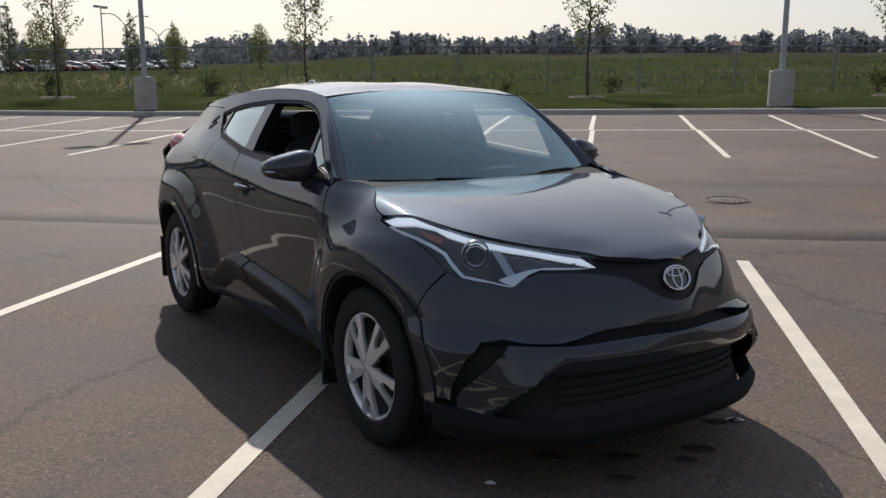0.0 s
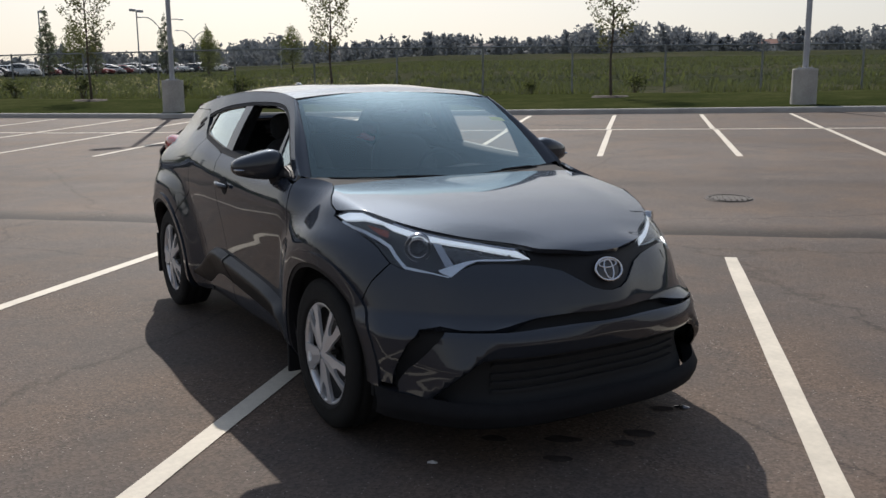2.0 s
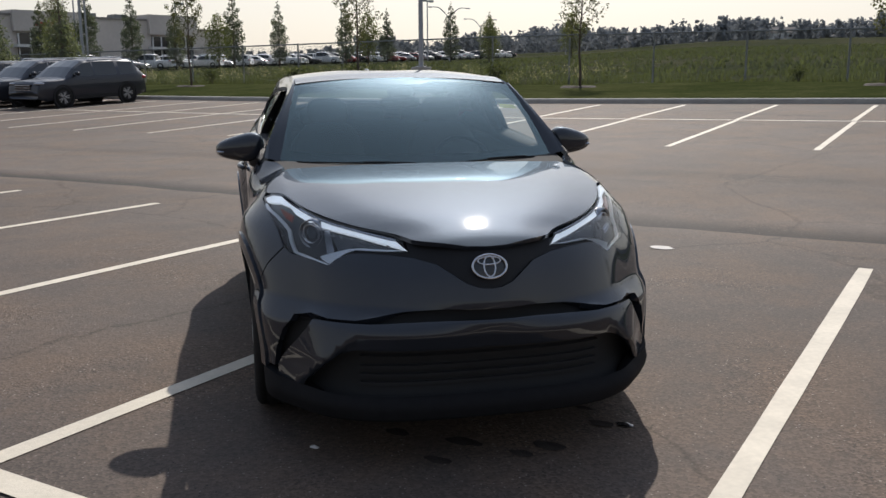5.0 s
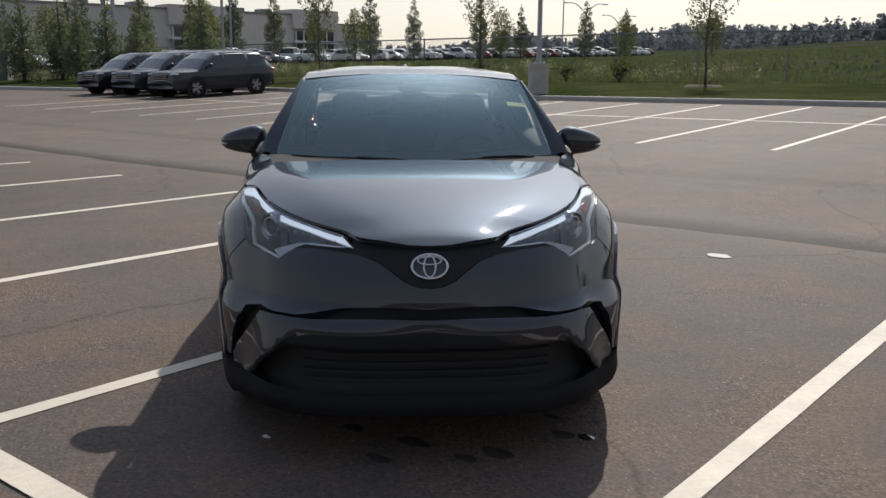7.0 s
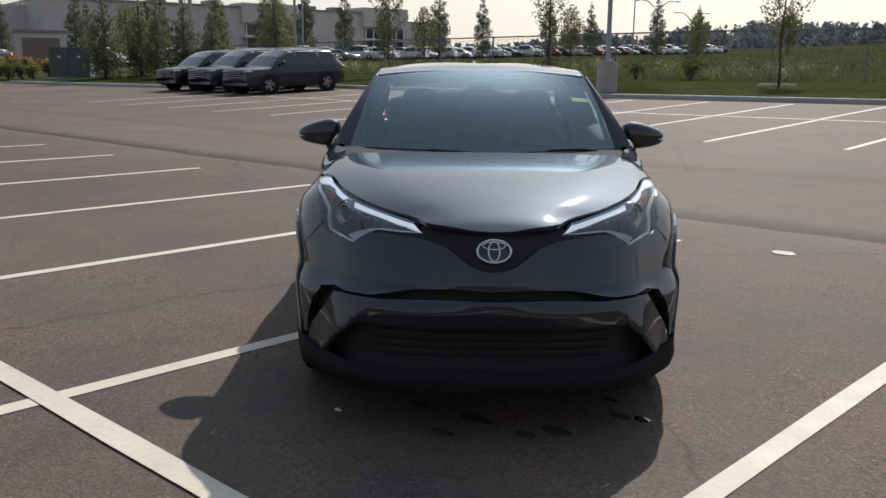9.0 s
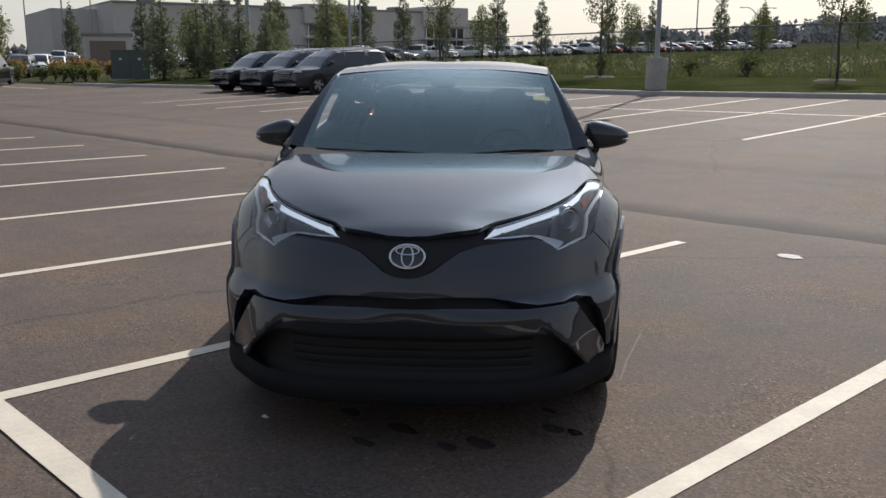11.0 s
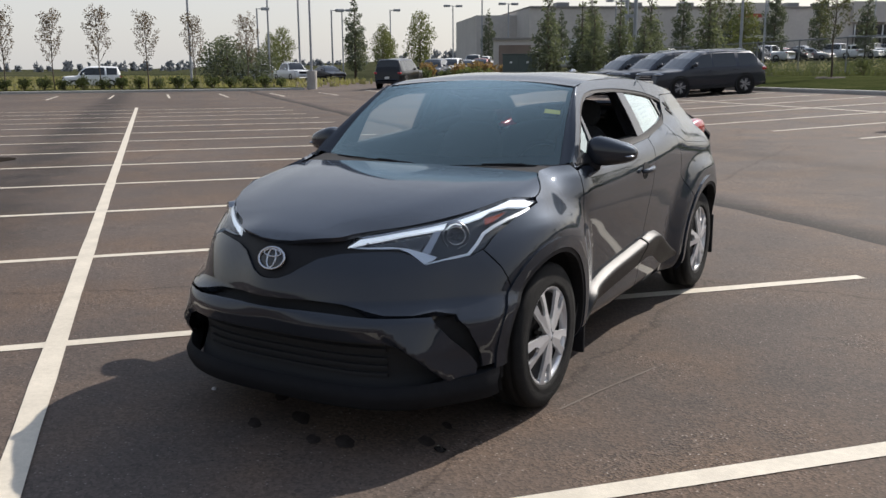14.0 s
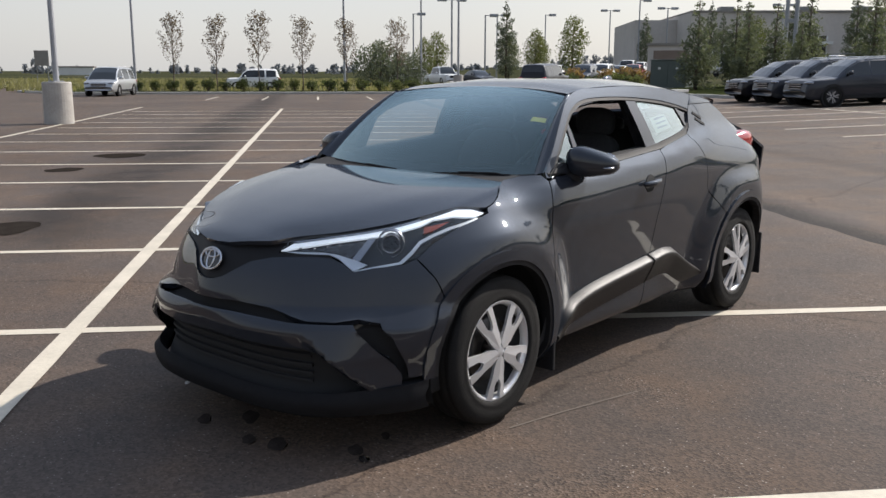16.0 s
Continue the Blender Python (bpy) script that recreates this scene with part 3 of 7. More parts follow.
PAPER_YELLOW = mat("sticker_yellow", (0.50, 0.50, 0.10), 0.7, var=0.04, scale=10)
PAPER_BLUE = mat("sticker_print", (0.20, 0.26, 0.34), 0.7, var=0.04, scale=10)
_p = LAMP_WHITE.node_tree.nodes["Principled BSDF"]   # the running lights are on
_p.inputs["Emission Color"].default_value, _p.inputs["Emission Strength"].default_value = (0.80, 0.90, 1.0, 1), 0.38
GLASS = clear_glass("window_glass", (0.86, 0.93, 0.91), 3.3, 0.0, (0.80, 0.98, 0.96))
GLASS_SIDE = clear_glass("side_glass", (0.82, 0.92, 0.88), 3.5, 0.0, (0.9, 1.0, 0.98))
LENS = clear_glass("lamp_lens", (0.96, 0.97, 0.98), 1.0)

CENTRE_Y = 0.10
FRONT_REACH = [(0.16, 0.90), (0.20, 0.975), (0.265, 0.99), (0.30, 0.955), (0.40, 0.962), (0.50, 1.000), (0.555, 1.014), (0.575, 1.004), (0.60, 0.972), (0.66, 0.958), (0.72, 0.940), (0.77, 0.918), (0.83, 0.885), (0.90, 0.82), (1.0, 0.7)]
FRONT_POWER = [(0.16, 3.3), (0.30, 3.1), (0.56, 2.7), (0.62, 2.35), (0.77, 2.15), (0.90, 2.0), (1.0, 2.0)]
BELT = [(-0.2, 1.065), (0.45, 1.065), (0.8, 1.07), (1.1, 1.085), (1.6, 1.12), (2.0, 1.175), (2.4, 1.22), (3.3, 1.2)]
DOOR_SECTION = [(0.16, 0.72), (0.22, 0.775), (0.28, 0.806), (0.36, 0.816), (0.45, 0.822), (0.55, 0.830), (0.70, 0.848), (0.85, 0.868), (0.94, 0.870), (1.02, 0.850), (1.06, 0.822), (1.09, 0.796), (1.2, 0.742), (1.3, 0.688), (1.4, 0.628), (1.47, 0.575), (1.55, 0.48)]
WING_SECTION = [(0.16, 0.72), (0.28, 0.815), (0.45, 0.835), (0.62, 0.845), (0.78, 0.858), (0.86, 0.853), (0.92, 0.835), (0.96, 0.812), (0.99, 0.785), (1.02, 0.750), (1.06, 0.69), (1.2, 0.5)]


def smooth(x):
    x = max(0.0, min(1.0, x))
    return x * x * (3 - 2 * x)


def side_x(y, z, plain=False):
    """Half width of the body at a place along the car and a height."""
    shift = (lerp_list(BELT, y) - 1.08) * smooth((z - 0.55) / 0.5)
    door = lerp_list(DOOR_SECTION, z - shift)
    wing = lerp_list(WING_SECTION, z + 0.10 * smooth((0.15 - y) / 0.9))
    w = smooth((0.52 - y) / 0.35)
    x = door * (1 - w) + wing * w
    if z > 0.95 and y > 1.5:
        x -= 0.16 * smooth((z - 0.95) / 0.25) * smooth((y - 1.5) / 1.9)
    # waist behind the front wheel and bulging arches
    for cy, amp, out in ((0.0, 0.054, 0.21), (2.64, 0.068, 0.26)):
        r = math.hypot(y - cy, z - 0.335)
        k = 1 - smooth((r - 0.47) / out)
        x += amp * k * smooth((0.975 - z) / 0.12)
    if y < CENTRE_Y and not plain:
        b, n = lerp_list(FRONT_REACH, z), lerp_list(FRONT_POWER, z)
        t = min(1.0, (CENTRE_Y - y) / b)
        x *= max(0.0, 1 - t ** n) ** (1 / n)
    if y > 2.75:
        b = 0.66 if z < 0.85 else 0.66 - 0.10 * smooth((z - 0.85) / 0.3)
        t = min(1.0, (y - 2.75) / b)
        x *= max(0.0, 1 - t ** 2.6) ** (1 / 2.6)
    return x


def side(y, z):
    return Vector((side_x(y, z), y, z))


def nose(q, z):
    """The front wrapped round in plan: q = 0 at the middle, q = 1 at the side by the front axle."""
    s = 1 if q >= 0 else -1
    th = min(abs(q), 1.0) * math.pi / 2
    b, n = lerp_list(FRONT_REACH, z), lerp_list(FRONT_POWER, z)
    y = CENTRE_Y - b * max(1e-9, math.cos(th)) ** (2 / n)
    a = side_x(y, z, True)
    x = a * max(0.0, math.sin(th)) ** (2 / n)
    y -= 0.052 * math.exp(-(x / 0.17) ** 2) * smooth((z - 0.52) / 0.12) * smooth((0.98 - z) / 0.1)
    y -= 0.012 * smooth((0.56 - z) / 0.02) * smooth((z - 0.38) / 0.06)
    return Vector((s * x, y, z))


def q_at_x(x, z):
    lo, hi = 0.0, 1.0
    for _ in range(40):
        m = (lo + hi) / 2
        lo, hi = (m, hi) if nose(m, z).x < abs(x) else (lo, m)
    return lo if x >= 0 else -lo


def q_at_y(y, z):
    lo, hi = 0.0, 1.0
    for _ in range(40):
        m = (lo + hi) / 2
        lo, hi = (m, hi) if nose(m, z).y < y else (lo, m)
    return lo


def spline(pts, n=6, closed=False):
    """Points of a smooth curve through the given ones."""
    out, k = [], len(pts)
    P = [Vector(p) for p in pts]
    rng = range(k if closed else k - 1)
    for i in rng:
        a, b, c, d = (P[(i - 1) % k], P[i], P[(i + 1) % k], P[(i + 2) % k]) if closed else (P[max(i - 1, 0)], P[i], P[i + 1], P[min(i + 2, k - 1)])
        for j in range(n):
            t = j / n
            out.append(0.5 * ((2 * b) + (c - a) * t + (2 * a - 5 * b + 4 * c - d) * t * t + (3 * b - a - 3 * c + d) * t ** 3))
    if not closed:
        out.append(P[-1])
    return [tuple(p) for p in out]


def arc(cy, cz, r, a0, a1, n=18):
    return [(cy + r * math.cos(radians(a0 + (a1 - a0) * i / n)), cz + r * math.sin(radians(a0 + (a1 - a0) * i / n))) for i in range(n + 1)]


def inset(poly, d):
    """The outline moved inwards by d."""
    k, out = len(poly), []
    area = sum(poly[i][0] * poly[(i + 1) % k][1] - poly[(i + 1) % k][0] * poly[i][1] for i in range(k))
    s = 1 if area > 0 else -1
    for i in range(k):
        a, b, c = Vector(poly[i - 1]), Vector(poly[i]), Vector(poly[(i + 1) % k])
        e0, e1 = (b - a), (c - b)
        if e0.length < 1e-7 or e1.length < 1e-7:
            out.append(tuple(b))
            continue
        e0.normalize(), e1.normalize()
        n = Vector((-e0.y - e1.y, e0.x + e1.x))
        if n.length < 1e-6:
            out.append(tuple(b))
            continue
        n.normalize()
        out.append(tuple(b + n * d * s / max(0.5, n.dot(Vector((-e0.y, e0.x))))))
    return out


def inside(p, poly):
    x, y, c = p[0], p[1], False
    for i in range(len(poly)):
        (x0, y0), (x1, y1) = poly[i - 1], poly[i]
        if (y0 > y) != (y1 > y) and x < (x1 - x0) * (y - y0) / (y1 - y0) + x0:
            c = not c
    return c


def resample(poly, step):
    out = []
    for i in range(len(poly)):
        a, b = poly[i], poly[(i + 1) % len(poly)]
        d = math.hypot(b[0] - a[0], b[1] - a[1])
        k = max(1, int(round(d / step)))
        if d < step * 0.12 and len(out) > 2:
            continue
        out += [(a[0] + (b[0] - a[0]) * j / k, a[1] + (b[1] - a[1]) * j / k) for j in range(k)]
    return out


def panel(name, outer, f, material, parent, holes=(), step=0.03, thick=0.014, off=0.0, gap=0.003, mirror=True, label="", sx=1.0, flip=1):
    """A sheet cut to an outline in two coordinates and laid on the surface f, with a turned-in rim; mirrored to the other side."""
    outer = [(p[0] * sx, p[1]) for p in outer]
    holes = [[(p[0] * sx, p[1]) for p in h] for h in holes]
    if gap:
        outer = inset(outer, gap)
    loops = [resample(outer, step)] + [resample(h, step) for h in holes]
    pts, edges = [], []
    for lp in loops:
        s = len(pts)
        pts += lp
        edges += [(s + i, s + (i + 1) % len(lp)) for i in range(len(lp))]
    rim_pts = np.array(pts)
    lo, hi = np.min(rim_pts, 0), np.max(rim_pts, 0)
    for i in range(int((hi[0] - lo[0]) / step) + 1):
        for j in range(int((hi[1] - lo[1]) / step) + 1):
            p = (lo[0] + (i + 0.5 + 0.25 * (j % 2)) * step, lo[1] + (j + 0.5) * step)
            if inside(p, loops[0]) and not any(inside(p, h) for h in loops[1:]):
                if np.min(np.abs(rim_pts[:, 0] - p[0]) + np.abs(rim_pts[:, 1] - p[1])) > step * 0.55:
                    pts.append(p)
    vs, _, fs, *_ = geometry.delaunay_2d_cdt([Vector(p) for p in pts], edges, [], 0, 1e-6)
    tris = []
    for t in fs:
        c = (sum(vs[i][0] for i in t) / 3, sum(vs[i][1] for i in t) / 3)
        if inside(c, loops[0]) and not any(inside(c, h) for h in loops[1:]):
            tris.append(list(t))

    def g(a, b):
        return f(a / sx, b)
    P, N = [], []
    e = 0.002
    for v in vs:
        p = g(v[0], v[1])
        n = (g(v[0] + e, v[1]) - g(v[0] - e, v[1])).cross(g(v[0], v[1] + e) - g(v[0], v[1] - e))
        n = n.normalized() * flip if n.length > 1e-12 else Vector((0, -1, 0))
        P.append(p + n * off)
        N.append(n)
    if tris:
        a, b, c = (P[i] for i in tris[len(tris) // 2])
        if (b - a).cross(c - a).dot(N[tris[len(tris) // 2][0]]) < 0:
            tris = [t[::-1] for t in tris]
    count = {}
    for t in tris:
        for i in range(3):
            count.setdefault(tuple(sorted((t[i], t[(i + 1) % 3]))), []).append((t[i], t[(i + 1) % 3]))
    V, NN, F = list(P), list(N), [tuple(t) for t in tris]
    if thick > 0:
        for k, es in count.items():
            if len(es) == 1:
                i, j = es[0]
                d = (P[j] - P[i]).cross(N[i])
                d = d.normalized() if d.length > 1e-9 else N[i]
                s = len(V)
                V += [P[i], P[j], P[j] - N[j] * thick, P[i] - N[i] * thick]
                NN += [d, d, d, d]
                F.append((s + 1, s, s + 3, s + 2))
    made = []
    for side_sign in ((1, -1) if mirror else (1,)):
        me = bpy.data.meshes.new(name)
        me.from_pydata([(v.x * side_sign, v.y, v.z) for v in V], [], F if side_sign == 1 else [q[::-1] for q in F])
        me.update()
        me.polygons.foreach_set("use_smooth", [True] * len(me.polygons))
        me.normals_split_custom_set_from_vertices([(n.x * side_sign, n.y, n.z) for n in NN])
        me.materials.append(material)
        ob = new(name, me)
        ob.parent = parent
        if label:
            tagged(ob, label)
        made.append(ob)
    return made


def both(name, make, material, parent, label="", smooth_on=False):
    """A part on the left side and its mirror image on the right."""
    out = []
    for s in (1, -1):
        bm = make()
        if s == -1:
            bmesh.ops.scale(bm, vec=(-1, 1, 1), verts=bm.verts)
            bmesh.ops.reverse_faces(bm, faces=bm.faces)
        out.append(part(name, bm, material, parent, label, smooth_on))
    return out


def ellipsoid(c, r, power=2.0, nu=24, nv=14, shape=None):
    """A rounded lump; power above 2 squares it off."""
    bm = bmesh.new()

    def sp(v, p):
        return math.copysign(abs(v) ** (2 / p), v)
    rows = []
    for j in range(nv + 1):
        ph = -math.pi / 2 + math.pi * j / nv
        row = []
        for i in range(nu):
            th = 2 * math.pi * i / nu
            p = Vector((sp(math.cos(ph), power) * sp(math.cos(th), power) * r[0], sp(math.cos(ph), power) * sp(math.sin(th), power) * r[1], sp(math.sin(ph), power) * r[2]))
            if shape:
                p = shape(p)
            row.append(bm.verts.new(p + Vector(c)))
        rows.append(row)
    for a, b in zip(rows, rows[1:]):
        for i in range(nu):
            bm.faces.new((a[i], a[(i + 1) % nu], b[(i + 1) % nu], b[i]))
    bmesh.ops.remove_doubles(bm, verts=bm.verts, dist=1e-5)
    return bm


def extrude_outline(pts, depth, to3, bevel=0.0):
    """A plate from a 2D outline; to3(a, b, d) places it."""
    bm = bmesh.new()
    top = [bm.verts.new(to3(a, b, depth)) for a, b in pts]
    low = [bm.verts.new(to3(a, b, 0)) for a, b in pts]
    bm.faces.new(top)
    bm.faces.new(low[::-1])
    for i in range(len(pts)):
        j = (i + 1) % len(pts)
        bm.faces.new((low[i], low[j], top[j], top[i]))
    bmesh.ops.recalc_face_normals(bm, faces=bm.faces)
    if bevel > 0:
        es = [e for e in bm.edges if all(v in top for v in e.verts)]
        bmesh.ops.bevel(bm, geom=es, offset=bevel, segments=2, affect="EDGES")
    return bm


car = thing("car", "dark grey metallic compact crossover parked across stall lines", "car")

# outlines on the side, as (along, height)
ARCH_F, ARCH_R = 0.415, 0.415
HOOD_EDGE = [(0.235, 1.062), (0.177, 1.039), (0.135, 1.020), (0.085, 0.998), (0.045, 0.983), (0.0, 0.970), (-0.035, 0.971), (-0.08, 0.981), (-0.14, 0.985), (-0.294, 0.951), (-0.41, 0.925), (-0.494, 0.909), (-0.58, 0.894), (-0.66, 0.878)]
LAMP_TOP = [(-0.015, 0.952), (-0.07, 0.974), (-0.14, 0.979), (-0.294, 0.945), (-0.41, 0.919), (-0.494, 0.903), (-0.58, 0.888), (-0.70, 0.862)]
LAMP_LOW = [(-0.743, 0.823), (-0.713, 0.822), (-0.640, 0.825), (-0.628, 0.809), (-0.610, 0.758), (-0.547, 0.771), (-0.450, 0.779), (-0.401, 0.799), (-0.309, 0.859), (-0.183, 0.910)]
FRONT_SHUT = [(0.475, 0.235), (0.47, 0.36), (0.425, 0.50), (0.395, 0.64), (0.395, 0.80), (0.42, 0.96), (0.45, 1.045)]
MID_SHUT = [(1.44, 0.235), (1.45, 0.45), (1.475, 0.62), (1.50, 0.80), (1.535, 0.95), (1.585, 1.118)]
REAR_SHUT = [(1.99, 1.185), (2.06, 1.08), (2.10, 0.96), (2.13, 0.85)]
BELT_LINE = [(0.45, 1.058), (0.80, 1.072), (1.10, 1.088), (1.585, 1.122), (1.99, 1.186)]

fender_outline = spline(FRONT_SHUT, 4) + [(0.43, 1.075), (0.33, 1.075)] + spline(HOOD_EDGE[:6], 4) + [(-0.012, 0.958), (-0.012, 0.951)] + spline(LAMP_LOW[:6:-1], 4) + [(-0.367, 0.725), (-0.347, 0.655)] + arc(0, 0.335, ARCH_F, 141, -10, 22) + [(0.43, 0.235)]
front_door_outline = spline(FRONT_SHUT, 4) + spline(BELT_LINE[:4], 4)[1:] + spline(MID_SHUT[::-1], 4)[1:]
rear_door_outline = spline(MID_SHUT, 4) + spline(BELT_LINE[3:], 4)[1:] + spline(REAR_SHUT, 4)[1:] + arc(2.64, 0.335, ARCH_R + 0.05, 133, 172, 8) + [(2.1, 0.235)]
quarter_outline = spline(REAR_SHUT, 4) + arc(2.64, 0.335, ARCH_R + 0.05, 133, 132, 1) + arc(2.64, 0.335, ARCH_R, 131, -12, 20) + [(3.10, 0.25), (3.33, 0.30), (3.36, 0.45), (3.36, 0.62), (3.33, 0.80), (3.29, 0.95), (3.22, 1.06), (3.12, 1.10), (3.04, 1.12), (2.92, 1.19), (2.80, 1.25), (2.70, 1.31), (2.60, 1.35), (2.44, 1.352), (2.18, 1.352), (2.12, 1.30), (2.06, 1.22)]

panel("fender", fender_outline, side, PAINT, car, step=0.028)
panel("front_door", front_door_outline, side, PAINT, car, step=0.03)
panel("rear_door", rear_door_outline, side, PAINT, car, step=0.03)
panel("quarter_panel", quarter_outline, side, PAINT, car, step=0.03)

# dark shell behind the gaps
shell = [(0.33, 0.24), (0.47, 0.20), (2.15, 0.20)] + arc(2.64, 0.335, 0.44, 190, 0, 20)[1:] + [(3.2, 0.3), (3.25, 0.9), (3.0, 1.08), (2.5, 1.2), (2.1, 1.16), (1.6, 1.09), (0.8, 1.04), (0.3, 1.02), (0.05, 0.96), (-0.2, 0.90), (-0.32, 0.72)] + arc(0, 0.335, 0.44, 128, 20, 16)
panel("inner_shell", shell, side, MATT_DARK, car, step=0.06, off=-0.022, gap=0, thick=0.0)

# door window frames: body-coloured arch over the doors, black inner frame, panes
ROOF_RAIL = [(0.46, 1.085), (0.56, 1.165), (0.70, 1.275), (0.84, 1.378), (0.95, 1.432), (1.15, 1.462), (1.5, 1.470), (1.93, 1.448), (2.30, 1.405), (2.60, 1.365)]
GLASS_TOP = [(0.52, 1.09), (0.62, 1.17), (0.74, 1.262), (0.86, 1.345), (0.98, 1.393), (1.15, 1.412), (1.46, 1.410), (1.80, 1.385), (2.02, 1.352), (2.14, 1.325)]
GLASS_LOW = [(2.165, 1.30), (2.12, 1.255), (2.05, 1.215), (1.98, 1.196), (1.585, 1.135), (1.10, 1.100), (0.80, 1.085), (0.52, 1.078)]
opening = spline(GLASS_TOP, 5) + spline(GLASS_LOW, 4)
frame_outline = spline(ROOF_RAIL, 5) + [(2.60, 1.352), (2.44, 1.354), (2.18, 1.354), (2.12, 1.302), (2.06, 1.222), (1.99, 1.189)] + spline(BELT_LINE[::-1], 5)[1:]
panel("door_frame", frame_outline, side, PAINT, car, holes=[opening], step=0.03, gap=0.0, thick=0.02)
band_in = inset(opening, 0.016)
panel("window_trim", opening, side, BLACK, car, holes=[band_in], step=0.03, gap=0.0, thick=0.03, off=-0.004)
QUARTER_LIGHT = [(0.545, 1.096), (0.755, 1.098), (0.785, 1.275), (0.74, 1.248), (0.64, 1.17)]
OPEN_LIGHT = [(0.80, 1.100), (1.12, 1.113), (1.47, 1.140), (1.455, 1.394), (1.15, 1.396), (0.99, 1.378), (0.88, 1.338), (0.815, 1.295)]
REAR_LIGHT = [(1.585, 1.152), (1.96, 1.208), (2.035, 1.232), (1.985, 1.342), (1.80, 1.369), (1.555, 1.390)]
REAR_CORNER = [(2.06, 1.24), (2.10, 1.262), (2.138, 1.298), (2.115, 1.318), (2.01, 1.338)]
panel("pillar_cover", band_in, side, GLOSS_BLACK, car, holes=[QUARTER_LIGHT, OPEN_LIGHT, REAR_LIGHT, REAR_CORNER], step=0.03, gap=0.0, thick=0.03, off=-0.008, label="gloss black pillar cover between the door windows")
panel("quarter_window", QUARTER_LIGHT, side, GLASS_SIDE, car, step=0.05, gap=-0.004, thick=0, off=-0.014)
panel("rear_door_window", REAR_LIGHT, side, GLASS_SIDE, car, step=0.05, gap=-0.004, thick=0, off=-0.014)
panel("rear_corner_window", REAR_CORNER, side, GLOSS_BLACK, car, step=0.05, gap=-0.004, thick=0, off=-0.013)
BELT_STRIP = [(0.47, 1.062)] + [(y, z - 0.002) for y, z in BELT_LINE[1:]] + [(y, z + 0.024) for y, z in BELT_LINE[:0:-1]] + [(0.47, 1.078)]
panel("belt_moulding", BELT_STRIP, side, BLACK, car, step=0.03, gap=0, thick=0.01, off=0.004)

# black vent blades behind the rear side window
for k in range(2):
    dy, dz = 0.012 * k, -0.036 * k
    blade = [(y + dy, z + dz) for y, z in ((2.185, 1.294), (2.198, 1.306), (2.300, 1.268), (2.288, 1.254))]
    panel("pillar_vent", blade, side, MATT_DARK, car, step=0.03, gap=0, thick=0.006, off=0.004)

# arch trims: a darker band round each wheel opening
for cy, a0, a1, r0, r1, nm in ((0.0, 182, -22, 0.415, 0.462, "arch_trim"), (2.64, 196, -16, 0.415, 0.458, "arch_trim")):
    outer_arc = arc(cy, 0.335, r1, a0, a1, 26)
    inner_arc = arc(cy, 0.335, r0, a1, a0, 26)
    panel(nm, outer_arc + inner_arc, side, PAINT, car, step=0.03, gap=0, thick=0.02, off=0.010)
    panel("arch_lip", arc(cy, 0.335, r0 + 0.012, a0, a1, 26) + arc(cy, 0.335, r0 - 0.022, a1, a0, 26), side, BLACK, car, step=0.03, gap=0, thick=0.05, off=0.004)

# sill cladding with an upward-facing ledge
SILL = [(0.485, 0.30), (0.53, 0.395), (0.60, 0.435), (0.84, 0.490), (1.15, 0.520), (1.445, 0.545)]
SILL_REAR = [(1.455, 0.546), (1.62, 0.560), (1.70, 0.552), (1.80, 0.510), (2.03, 0.385), (2.085, 0.345), (2.07, 0.310)]


def sill_strip(top, low, front, n=36):
    """Cladding lofted along the car: tucked edge, sloping ledge, rounded nose and a face that runs under."""
    ys = sorted(set(p[0] for p in top))
    y0, y1 = min(ys), max(ys)
    pts, faces = [], []
    prof = [(0.0, -0.010), (0.004, 0.004), (0.014, 0.022), (0.025, 0.041), (0.031, 0.048), (0.039, 0.051), (0.055, 0.048), (0.085, 0.036), (0.14, 0.014), (0.22, -0.016), (0.33, -0.06)]
    for i in range(n + 1):
        y = y0 + (y1 - y0) * i / n
        zt, zl = lerp_list(sorted(top), y), lerp_list(low, y)
        ease = 0.25 + 0.75 * (smooth((y - y0) / 0.12) if front else smooth((y1 - y) / 0.16))
        for d, o in prof:
            o = o * ease if o > 0 else o
            z = max(zl, zt - d * min(1.0, (zt - zl) / 0.2))
            pts.append(Vector((side_x(y, z) - 0.004 + o, y, z)))
    k = len(prof)
    for i in range(n):
        for a in range(k - 1):
            faces.append((i * k + a, (i + 1) * k + a, (i + 1) * k + a + 1, i * k + a + 1))
    faces.append(tuple(range(k))[::-1])
    faces.append(tuple(n * k + a for a in range(k)))
    return pts, faces


